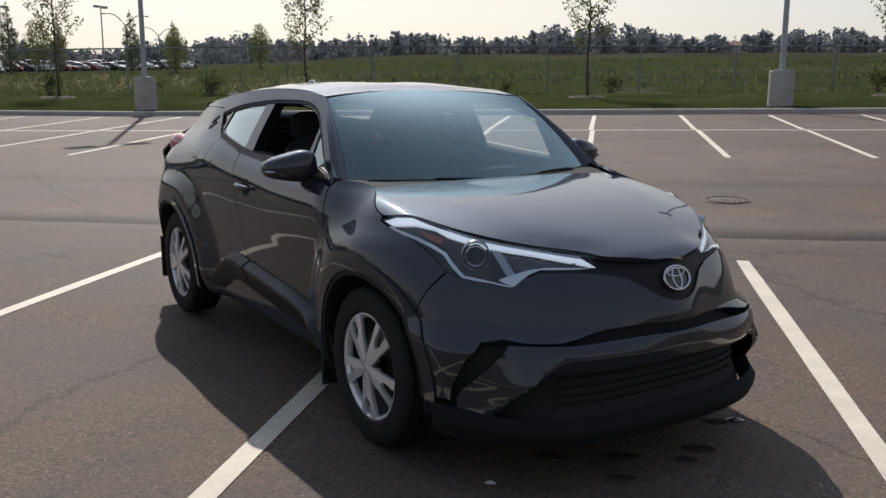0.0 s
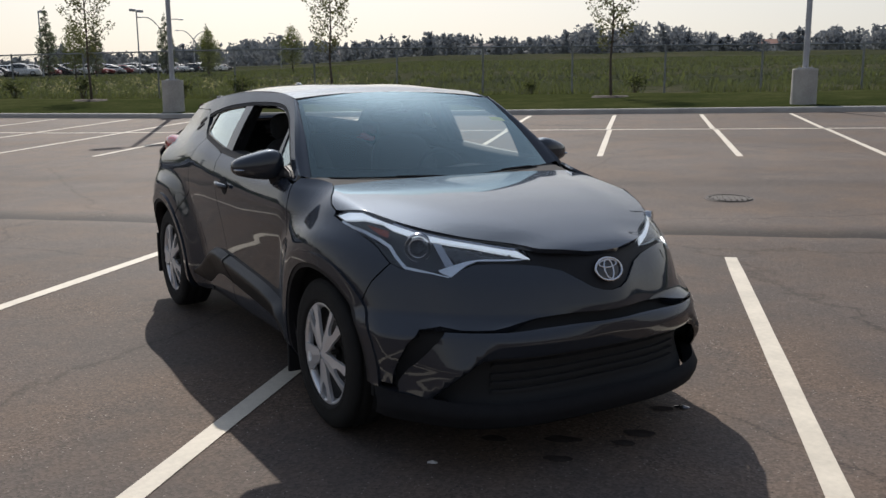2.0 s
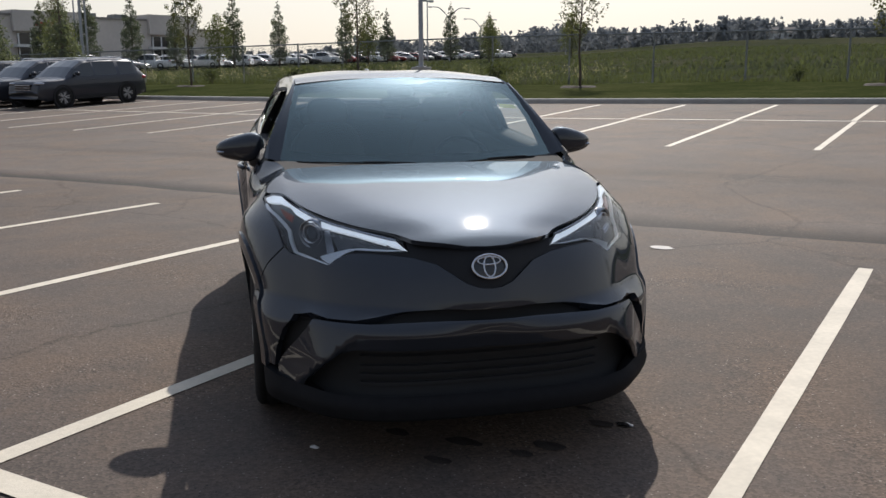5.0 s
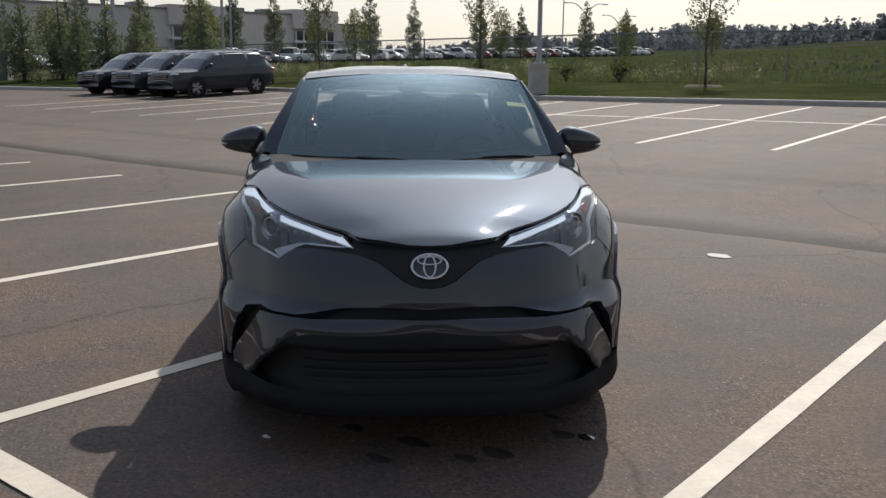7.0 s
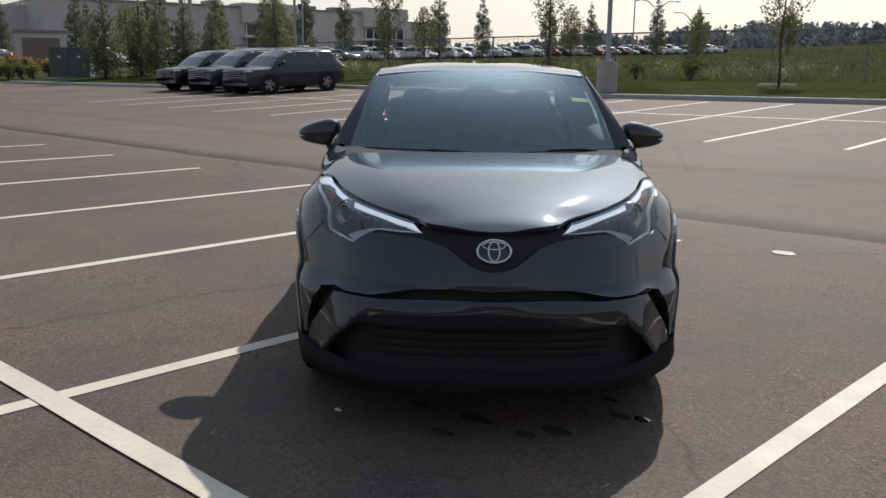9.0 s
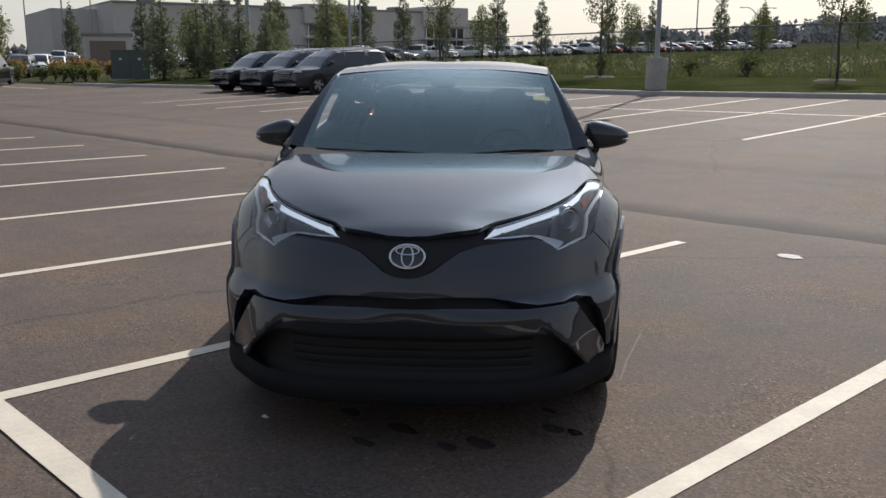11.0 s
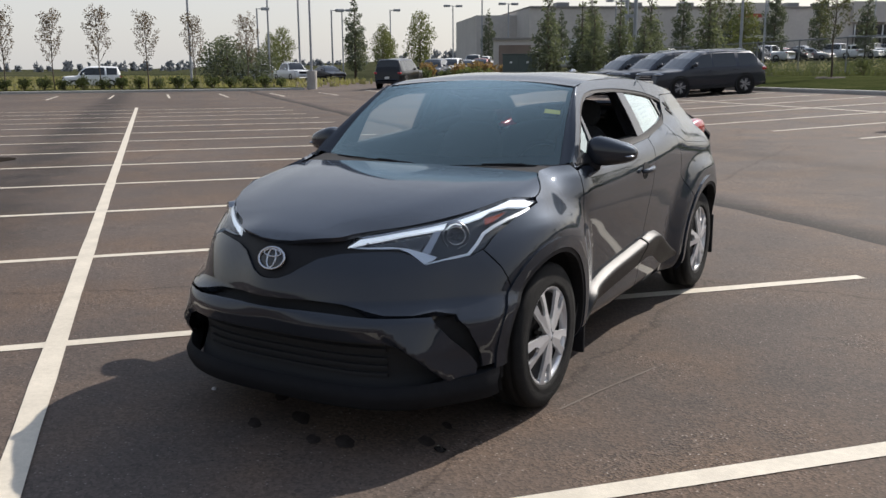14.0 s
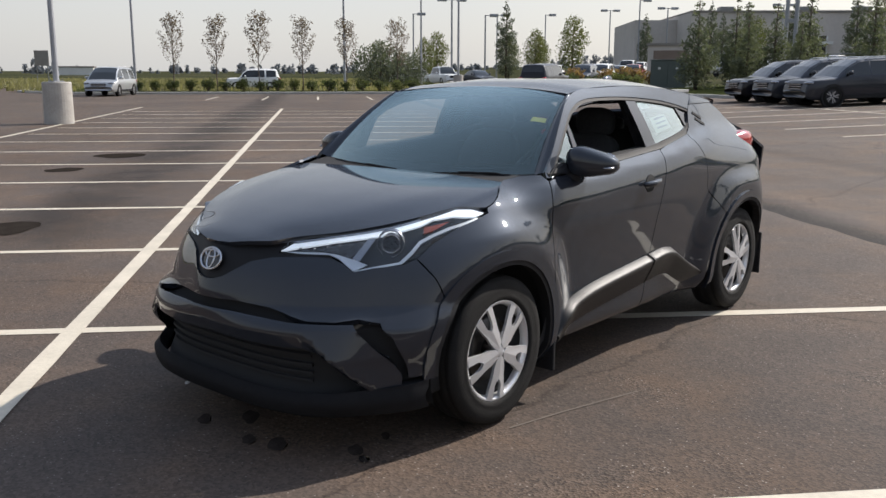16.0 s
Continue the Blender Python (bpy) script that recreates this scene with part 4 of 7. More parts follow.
for nm, (pts, faces) in (("sill_cladding", sill_strip(SILL, [(0.4, 0.20), (1.5, 0.22)], True)), ("rear_sill_cladding", sill_strip(SILL_REAR[:6], [(1.4, 0.22), (1.8, 0.235), (1.98, 0.26), (2.09, 0.32)], False))):
    for s in (1, -1):
        mesh_object(nm, [(p.x * s, p.y, p.z) for p in pts], faces if s == 1 else [f[::-1] for f in faces], TRIM_GREY, car, "dark grey sill cladding with a bright upper ledge", True)
SILL_LEDGE = [(0.60, 1.088), (0.80, 1.093), (1.10, 1.106), (1.50, 1.134), (1.585, 1.141), (1.98, 1.202), (2.05, 1.222)]
for s in (1, -1):
    pts, faces = [], []
    for y, z in spline(SILL_LEDGE, 3):
        x = side_x(y, z)
        pts += [(s * (x - 0.006), y, z), (s * (x - 0.03), y, z + 0.006), (s * (x - 0.11), y, z - 0.004), (s * (x - 0.115), y, z - 0.05)]
    for i in range(len(pts) // 4 - 1):
        for a in range(3):
            q = (i * 4 + a, i * 4 + a + 1, i * 4 + a + 5, i * 4 + a + 4)
            faces.append(q if s == 1 else q[::-1])
    mesh_object("inner_sill", pts, faces, MATT_DARK, car, "", True)

# ---- nose ----
SX = 1.25
lamp_low_q = [(q_at_y(y, z), z) for y, z in LAMP_LOW]
lamp_top_q = [(q_at_y(y, z), z) for y, z in LAMP_TOP]
arch_edge = [(q_at_y(y, z), z) for y, z in [(-0.367, 0.725), (-0.347, 0.655), (-0.342, 0.60), (-0.378, 0.52), (-0.405, 0.42), (-0.412, 0.34)]]
V_EDGE = [(0.50, 0.806), (0.44, 0.811), (0.36, 0.809), (0.27, 0.802), (0.19, 0.782), (0.135, 0.748), (0.09, 0.718), (0.045, 0.703), (0.0, 0.699)]
v_q = [(q_at_x(x, z), z) for x, z in V_EDGE]
right_half = [(0.0, 0.622), (q_at_x(0.16, 0.621), 0.621), (q_at_x(0.32, 0.609), 0.609), (q_at_x(0.43, 0.588), 0.588), (q_at_x(0.50, 0.577), 0.577), (q_at_x(0.60, 0.574), 0.574)]
slot_in = [(q_at_x(0.652, 0.566), 0.566), (q_at_x(0.695, 0.50), 0.50), (q_at_x(0.748, 0.42), 0.42), (q_at_x(0.782, 0.352), 0.352)]
slot_out = [(q_at_x(0.794, 0.362), 0.362), (q_at_x(0.784, 0.43), 0.43), (q_at_x(0.760, 0.505), 0.505), (q_at_x(0.718, 0.565), 0.565), (q_at_x(0.655, 0.582), 0.582)]
upper = right_half + slot_out[::-1] + [(q_at_x(0.796, 0.335), 0.335)] + arch_edge[::-1] + lamp_low_q[7:3:-1] + [(q_at_y(-0.622, 0.786), 0.786)]
upper = upper + v_q
nose_outline = upper + [(-q, z) for q, z in upper[-2:0:-1]]
panel("front_bumper", nose_outline, nose, PAINT, car, step=0.028, sx=SX, mirror=False, gap=0.0015, thick=0.03)

bar_half = [(0.0, 0.584), (q_at_x(0.16, 0.583), 0.583), (q_at_x(0.32, 0.578), 0.578), (q_at_x(0.45, 0.570), 0.570), (q_at_x(0.56, 0.568), 0.568)] + slot_in + [(q_at_x(0.780, 0.306), 0.306), (q_at_x(0.69, 0.296), 0.296), (q_at_x(0.655, 0.345), 0.345), (q_at_x(0.56, 0.448), 0.448), (q_at_x(0.50, 0.470), 0.470), (q_at_x(0.40, 0.470), 0.470), (0.0, 0.475)]


def bar_surface(q, z):
    p = nose(q, z)
    ax = abs(p.x)
    ridge = 0.490 + (0.54 - z) * 0.83
    k = smooth((ax - ridge + 0.025) / 0.05)
    push = k * max(0.0, 1.004 + 0.13 * (0.565 - z) - lerp_list(FRONT_REACH, z)) * smooth((0.60 - z) / 0.05) * (1 - 0.9 * smooth((ax - 0.60) / 0.17))
    d = Vector((p.x * 0.3, p.y - 0.2, 0)).normalized()
    return p + d * push


panel("bumper_bar", bar_half + [(-q, z) for q, z in bar_half[-2:0:-1]], bar_surface, PAINT, car, step=0.026, sx=SX, mirror=False, gap=0.0, thick=0.05)
lip_half = [(0.0, 0.285), (q_at_x(0.45, 0.283), 0.283), (q_at_x(0.60, 0.290), 0.290), (q_at_x(0.74, 0.303), 0.303), (q_at_y(-0.41, 0.32), 0.32), (q_at_y(-0.41, 0.20), 0.20), (q_at_x(0.60, 0.185), 0.185), (0.0, 0.185)]
panel("bumper_lip", lip_half + [(-q, z) for q, z in lip_half[-2:0:-1]], lambda q, z: nose(q, z) + Vector((0, -0.004 - 0.014 * smooth((0.285 - z) / 0.05) - 0.03 * smooth((abs(nose(q, z).x) - 0.42) / 0.25) * smooth((z - 0.18) / 0.09), 0)), LIP_BLACK, car, step=0.03, sx=SX, mirror=False, gap=0, thick=0.05)
back_half = [(0.0, 0.70), (0.72, 0.70), (0.92, 0.5), (0.92, 0.2), (0.0, 0.2)]
panel("bumper_back", back_half + [(-q, z) for q, z in back_half[-2:0:-1]], nose, MATT_DARK, car, step=0.05, sx=SX, mirror=False, gap=0, thick=0, off=-0.055)
# grille slats in the lower opening
for k in range(5):
    z = 0.318 + 0.031 * k
    half = [(q_at_x(0.50 * i / 8, z), z + 0.004) for i in range(9)]
    lo = [(q, z - 0.008) for q, _ in half[::-1]]
    panel("grille_slat", [(-q, zz) for q, zz in half[:0:-1]] + half + lo + [(-q, zz) for q, zz in lo[::-1][1:]], nose, MATT_DARK, car, step=0.06, sx=SX, mirror=False, gap=0, thick=0.02, off=-0.036)

# dark band between the lamps, with the badge
band_top = [(q_at_x(x, z), z) for x, z in [(0.0, 0.842), (0.10, 0.844), (0.20, 0.852), (0.295, 0.866)]]
band = band_top + [(q_at_x(0.284, 0.824), 0.824), (q_at_x(0.36, 0.819), 0.819), (q_at_x(0.48, 0.821), 0.821)] + [(q, z) for q, z in v_q]
panel("upper_grille", band + [(-q, z) for q, z in band[-2:0:-1]], nose, BLACK, car, step=0.025, sx=SX, mirror=False, gap=0, thick=0.02, off=-0.010, label="black band between the headlights")
panel("upper_grille_back", [(-0.6, 0.69), (0.6, 0.69), (0.6, 0.86), (-0.6, 0.86)], nose, MATT_DARK, car, step=0.05, sx=SX, mirror=False, gap=0, thick=0, off=-0.05)


def badge_ring(rx, rz, cx, cz, w, depth):
    bm = bmesh.new()
    N = 36
    rings = []
    for k in range(N):
        a = 2 * math.pi * k / N
        dx, dz = math.cos(a), math.sin(a)
        ring = []
        for j in range(8):
            b = 2 * math.pi * j / 8
            ring.append(bm.verts.new((cx + (rx + w * math.cos(b)) * dx, -depth * math.sin(b), cz + (rz + w * math.cos(b)) * dz)))
        rings.append(ring)
    for k in range(N):
        for j in range(8):
            bm.faces.new((rings[k][j], rings[(k + 1) % N][j], rings[(k + 1) % N][(j + 1) % 8], rings[k][(j + 1) % 8]))
    return bm


badge = part("badge", badge_ring(0.066, 0.046, 0, 0, 0.0055, 0.007), CHROME, car, "chrome oval badge", True)
badge.location = (0, -0.868, 0.776)
badge.rotation_euler = (radians(-24), 0, 0)
for nm, args in (("badge_oval", (0.022, 0.040, 0, 0.0, 0.0042, 0.006)), ("badge_oval", (0.044, 0.015, 0, 0.022, 0.004, 0.006))):
    part(nm, badge_ring(*args), CHROME, badge, "", True)
part("badge_back", ellipsoid((0, 0.006, 0), (0.066, 0.008, 0.046), 2, 24, 10), GLOSS_BLACK, badge, "", True)

# ---- headlamps ----
lamp_outline = lamp_top_q + lamp_low_q
panel("headlight_bucket", lamp_outline, nose, LAMP_BOWL, car, step=0.03, sx=SX, gap=0, thick=0, off=-0.045)
for s_idx, hl in enumerate(panel("headlight", lamp_outline, nose, LENS, car, step=0.022, sx=SX, gap=0.002, thick=0.0, off=0.002, label="clear headlight with a bright light-guide strip")):
    hl.visible_shadow = False
def on_lamp(pts):
    return [(q_at_y(y, z), z) for y, z in pts]


GUIDE = [(-0.030, 0.953), (-0.075, 0.970), (-0.14, 0.974), (-0.294, 0.940), (-0.41, 0.913), (-0.494, 0.897), (-0.58, 0.882), (-0.695, 0.857), (-0.738, 0.828), (-0.700, 0.842), (-0.597, 0.868), (-0.482, 0.885), (-0.43, 0.893), (-0.316, 0.920), (-0.257, 0.941), (-0.172, 0.950), (-0.128, 0.945), (-0.081, 0.942)]
panel("light_guide", on_lamp(GUIDE), nose, LAMP_WHITE, car, step=0.015, sx=SX, gap=0, thick=0.012, off=-0.006)
panel("lamp_brow", on_lamp([(-0.30, 0.944), (-0.41, 0.9185), (-0.494, 0.9025), (-0.58, 0.8875), (-0.69, 0.863), (-0.69, 0.857), (-0.58, 0.8825), (-0.494, 0.8975), (-0.41, 0.9135), (-0.30, 0.939)]), nose, LAMP_REFLECTOR, car, step=0.015, sx=SX, gap=0, thick=0.006, off=-0.003)
RIM_LINE = [(-0.075, 0.939), (-0.220, 0.912), (-0.300, 0.888), (-0.355, 0.866), (-0.400, 0.832), (-0.457, 0.791), (-0.53, 0.779), (-0.605, 0.763)]
panel("lamp_rim", on_lamp(RIM_LINE + [(y + 0.004, z - 0.008) for y, z in RIM_LINE[::-1]]), nose, LAMP_RIM, car, step=0.012, sx=SX, gap=0, thick=0.010, off=-0.008)
hook = on_lamp([(-0.738, 0.829), (-0.713, 0.829), (-0.652, 0.831), (-0.620, 0.824), (-0.585, 0.803), (-0.560, 0.786), (-0.575, 0.776), (-0.609, 0.762), (-0.626, 0.808), (-0.641, 0.823), (-0.713, 0.824)])
panel("lamp_hook", hook, nose, LAMP_RIM, car, step=0.015, sx=SX, gap=0, thick=0.012, off=-0.010)
panel("lamp_rib", on_lamp([(-0.574, 0.800), (-0.592, 0.808), (-0.500, 0.884), (-0.478, 0.884)]), nose, LAMP_REFLECTOR, car, step=0.015, sx=SX, gap=0, thick=0.012, off=-0.012)
panel("lamp_reflector", on_lamp([(-0.735, 0.831), (-0.652, 0.833), (-0.600, 0.812), (-0.505, 0.878), (-0.60, 0.864), (-0.70, 0.840)]), nose, LAMP_CUT, car, step=0.02, sx=SX, gap=0, thick=0.0, off=-0.026)
panel("side_reflector", on_lamp([(-0.195, 0.936), (-0.305, 0.917), (-0.322, 0.893), (-0.281, 0.903)]), nose, LAMP_AMBER, car, step=0.02, sx=SX, gap=0, thick=0.008, off=-0.012)
for k in range(6):
    y = -0.70 + 0.032 * k
    z = 0.836 + 0.004 * k
    for sgn in (1, -1):
        p = nose(q_at_y(y, z), z)
        part("led_cell", ellipsoid((p.x * sgn * 0.985, p.y + 0.016, p.z), (0.007, 0.005, 0.005), 3, 8, 6), LAMP_REFLECTOR, car)


def projector(rad, thick, dark):
    def make():
        p = nose(q_at_y(-0.452, 0.853), 0.853)
        e = 0.01
        bm = revolve([(0.0, rad - thick), (0.012, rad - thick * 0.6), (0.012, rad), (-0.02, rad + 0.004)] if not dark else [(-0.012, 0.0001), (-0.008, rad * 0.5), (-0.014, rad)], 28)
        bmesh.ops.transform(bm, matrix=Matrix.Translation(p + Vector((-0.022, 0.020, 0.0))) @ Matrix.Rotation(radians(-52), 4, "Z"), verts=bm.verts)
        return bm
    return make


both("projector_ring", projector(0.040, 0.006, False), CHROME, car, "", True)
both("projector_lens", projector(0.034, 0.0, True), LAMP_CUT, car, "", True)
both("projector_shroud", projector(0.056, 0.005, False), LAMP_REFLECTOR, car, "", True)

# ---- bonnet, windscreen, roof ----
HOOD_W = [(-0.838, 0.0), (-0.832, 0.08), (-0.80, 0.18), (-0.755, 0.262), (-0.705, 0.302)] + [(y, side_x(y, z)) for y, z in HOOD_EDGE[::-1]] + [(0.275, 0.672)]
HOOD_ZC = [(-0.838, 0.846), (-0.79, 0.872), (-0.70, 0.902), (-0.50, 0.953), (-0.25, 0.9995), (0.0, 1.029), (0.2, 1.045), (0.34, 1.0525)]
# how fast the bonnet falls towards its edge at each place along the car
HOOD_FALL = [(-0.84, 0.50), (-0.70, 0.42), (-0.58, 0.25), (-0.45, 0.152), (-0.294, 0.106), (-0.14, 0.070), (0.0, 0.048), (0.15, 0.022), (0.32, -0.012)]


def hood(x, y):
    w = max(0.30, lerp_list(HOOD_W, max(y, -0.70)))
    z = lerp_list(HOOD_ZC, y) - lerp_list(HOOD_FALL, y) * abs(x) ** 2.5 - 3.3 * max(0.0, abs(x) - 0.70) ** 2
    z += 0.004 * math.exp(-((abs(x) / w - 0.72) / 0.16) ** 2) * smooth((y + 0.65) / 0.5) * smooth((0.25 - y) / 0.4)
    z -= 0.005 * smooth((abs(x) / w - 0.5) / 0.5)
    return Vector((x, y, z))


half_hood = [(w, y) for y, w in HOOD_W[1:]] + [(0.60, 0.282), (0.40, 0.30), (0.2, 0.315)]
half_hood = [(0.0, -0.838)] + spline(half_hood, 3) + [(0.0, 0.32)]
panel("hood", half_hood + [(-x, y) for x, y in half_hood[-2:0:-1]], hood, PAINT, car, step=0.025, mirror=False, gap=0.002, thick=0.02)


def screen(x, t):
    """Windscreen: t = 0 at the scuttle, 1 at the header."""
    base = Vector((0, 0.335 + 0.14 * (x / 0.70) ** 2, 1.03 + 0.028 * (x / 0.7) ** 2))
    head = Vector((0, 1.02 - 0.075 * (x / 0.59) ** 2, 1.462 - 0.028 * (x / 0.59) ** 2))
    w = 0.705 + (0.592 - 0.705) * t
    p = base.lerp(head, t)
    bulge = 0.045 * math.sin(math.pi * t) * (1 - 0.5 * (x / 0.7) ** 2)
    return Vector((x * w / 0.70, p.y - bulge * 0.45, p.z + bulge * 0.8))


frit = [(-0.70, 0.0), (0.70, 0.0), (0.70, 1.0), (-0.70, 1.0)]
see = [(-0.665, 0.125), (-0.35, 0.105), (0.35, 0.105), (0.665, 0.125), (0.672, 0.5), (0.665, 0.955), (0.2, 0.965), (0.12, 0.90), (-0.12, 0.90), (-0.2, 0.965), (-0.665, 0.955), (-0.672, 0.5)]
panel("windscreen_border", frit, screen, GLOSS_BLACK, car, holes=[see], step=0.045, mirror=False, gap=0, thick=0.0, off=-0.004)
for w in panel("windscreen", frit, screen, GLASS, car, step=0.045, mirror=False, gap=0.0, thick=0.0, off=0.002):
    w.visible_shadow = False
# cowl between bonnet and glass
def cowl(x, t):
    a = hood(x, 0.318 - 0.036 * (x / 0.70) ** 2) + Vector((0, 0.004, -0.012))
    return a.lerp(screen(x, 0.03) + Vector((0, 0, -0.004)), t)


panel("cowl", [(-0.735, 0.0), (0.735, 0.0), (0.735, 1.0), (-0.735, 1.0)], cowl, MATT_DARK, car, step=0.05, mirror=False, gap=0, thick=0)
# A pillars
pil = [(0.700, 0.0), (0.700, 1.0), (0.775, 1.0), (0.775, 0.0)]


def pillar(x, t):
    s = (x - 0.70) / 0.075
    a = screen(0.70, t)
    y = lerp_list([(0, 0.47), (0.3, 0.61), (0.6, 0.76), (0.85, 0.885), (1, 0.95)], t)
    z = lerp_list([(0, 1.078), (0.3, 1.205), (0.6, 1.322), (0.85, 1.402), (1, 1.432)], t)
    b = side(y, z)
    return a.lerp(b, s) + Vector((0.4, -0.3, 0.5)) * 0.016 * math.sin(math.pi * min(1, max(0, s)))


panel("pillar", pil, pillar, PAINT, car, step=0.03, gap=0, thick=0.0)
RAIL_W = [(y, side_x(y, z) + 0.002) for y, z in ROOF_RAIL[4:]]
RAIL_Z = [(y, z) for y, z in ROOF_RAIL[4:]]
ROOF_ZC = [(0.94, 1.456), (1.02, 1.463), (1.2, 1.492), (1.5, 1.512), (1.8, 1.512), (2.2, 1.485), (2.62, 1.435)]


def roof(x, y):
    w, ze, zc = lerp_list(RAIL_W, y), lerp_list(RAIL_Z, y), lerp_list(ROOF_ZC, y)
    t = min(1.1, abs(x) / w)
    return Vector((x, y, ze + (zc - ze) * (1 - t ** 2.4) - 0.012 * math.exp(-((t - 0.0) / 0.3) ** 2) * smooth((y - 1.2) / 0.4)))


half_roof = [(0.0, 1.022), (0.3, 1.003), (0.585, 0.948)] + [(w, y) for y, w in RAIL_W[1:]] + [(0.0, 2.64)]
panel("roof", half_roof + [(-x, y) for x, y in half_roof[-2:0:-1]], roof, PAINT, car, step=0.04, mirror=False, gap=0, thick=0.02)

# tail end: spoiler, glass, tailgate, rear bumper
def spoiler():
    bm = bmesh.new()
    rows = []
    for i in range(17):
        x = -0.60 + 1.2 * i / 16
        c = 1 - (x / 0.62) ** 2
        y0, y1 = 2.56, 2.74 + 0.05 * c
        z0, z1 = 1.375 + 0.055 * c, 1.355 + 0.050 * c
        rows.append([bm.verts.new(p) for p in ((x, y0, z0 + 0.006), (x, (y0 + y1) / 2, (z0 + z1) / 2 + 0.012), (x, y1 - 0.01, z1 + 0.006), (x, y1, z1 - 0.008), (x, y1 - 0.03, z1 - 0.035), (x, y0, z0 - 0.06))])
    for a, b in zip(rows, rows[1:]):
        for k in range(6):
            bm.faces.new((a[k], a[(k + 1) % 6], b[(k + 1) % 6], b[k]))
    bm.faces.new(rows[0])
    bm.faces.new(rows[-1][::-1])
    return bm


part("spoiler", spoiler(), PAINT, car, "", True)


def tail(x, t):
    y = lerp_list([(0, 2.58), (0.35, 2.86), (0.5, 3.05), (0.6, 3.26), (0.8, 3.34), (1, 3.30)], t)
    z = lerp_list([(0, 1.37), (0.35, 1.22), (0.5, 1.12), (0.6, 1.02), (0.8, 0.62), (1, 0.25)], t)
    w = lerp_list([(0, 0.56), (0.35, 0.62), (0.5, 0.72), (0.6, 0.76), (0.8, 0.66), (1, 0.62)], t)
    return Vector((x * w, y + 0.05 * (1 - x * x), z + (0.05 * (1 - x * x) if t < 0.4 else 0)))


panel("tailgate", [(-1, 0.36), (1, 0.36), (1, 1), (-1, 1)], tail, PAINT, car, step=0.08, mirror=False, gap=0, thick=0.02, flip=-1)
panel("rear_window", [(-0.94, 0.03), (0.94, 0.03), (0.94, 0.35), (-0.94, 0.35)], tail, LENS, car, step=0.08, mirror=False, gap=0, thick=0.0, flip=-1)


def tail_lamp():
    def shape(p):
        k = (p.y + 0.20) / 0.40
        return Vector((p.x * (0.5 + 0.5 * k) + 0.05 * k, p.y, p.z * (0.35 + 0.75 * smooth(k)) - 0.01 * k))
    return ellipsoid((0.692, 2.83, 1.098), (0.080, 0.19, 0.080), 2.6, 20, 12, shape)


both("tail_light", tail_lamp, LAMP_RED, car, "red wraparound tail light", True)
both("tail_light_base", lambda: ellipsoid((0.70, 2.82, 1.05), (0.085, 0.2, 0.045), 2.4, 20, 10), GLOSS_BLACK, car, "", True)
part("roof_antenna", ellipsoid((0, 2.36, 1.478), (0.022, 0.075, 0.042), 2, 16, 10, lambda p: Vector((p.x, p.y + 0.5 * p.z, p.z))), PAINT, car, "shark-fin roof antenna", True)

# underside and closures
part("floor_pan", box(1.46, 3.6, 0.10, 0, 1.35, 0.25, 0.03), MATT_DARK, car)
part("engine_bay", box(1.20, 0.9, 0.42, 0, -0.05, 0.55, 0.05), MATT_DARK, car)
part("scuttle", box(1.30, 0.20, 0.05, 0, 0.38, 1.005, 0.01), BLACK, car)


def liner(cy):
    def make():
        bm = revolve([(0.50, 0.30), (0.50, 0.430), (0.835, 0.430)], 40)
        low = [v for v in bm.verts if v.co.z < -0.16]
        bmesh.ops.delete(bm, geom=low, context="VERTS")
        bmesh.ops.translate(bm, vec=(0, cy, 0.335), verts=bm.verts)
        return bm
    return make


for cy in (0.0, 2.64):
    both("wheel_liner", liner(cy), MATT_DARK, car, "", True)


# ---- wheels ----
def spoke_mesh():
    """One forked arm of the wheel cover, with a ridge along its middle."""
    half = [(0.0, 0.018), (0.0, 0.126), (0.013, 0.136), (0.022, 0.156), (0.027, 0.219), (0.064, 0.211), (0.052, 0.156), (0.041, 0.116), (0.036, 0.072), (0.023, 0.033)]
    bm = bmesh.new()
    for s in (1, -1):
        top = [bm.verts.new((0.034 - 0.14 * a + 0.010 * (1 - b / 0.22) - (0.05 * max(0, 0.06 - b)), a * s, b)) for a, b in half]
        low = [bm.verts.new((v.co.x - 0.014, v.co.y, v.co.z)) for v in top]
        bm.faces.new(top if s == 1 else top[::-1])
        for i in range(len(half)):
            j = (i + 1) % len(half)
            q = (low[i], low[j], top[j], top[i])
            bm.faces.new(q[::-1] if s == 1 else q)
    bmesh.ops.remove_doubles(bm, verts=bm.verts, dist=1e-5)
    bmesh.ops.recalc_face_normals(bm, faces=bm.faces)
    return bm


SPOKE = bpy.data.meshes.new("spoke")
_bm = spoke_mesh()
_bm.to_mesh(SPOKE)
_bm.free()
SPOKE.materials.append(SILVER)


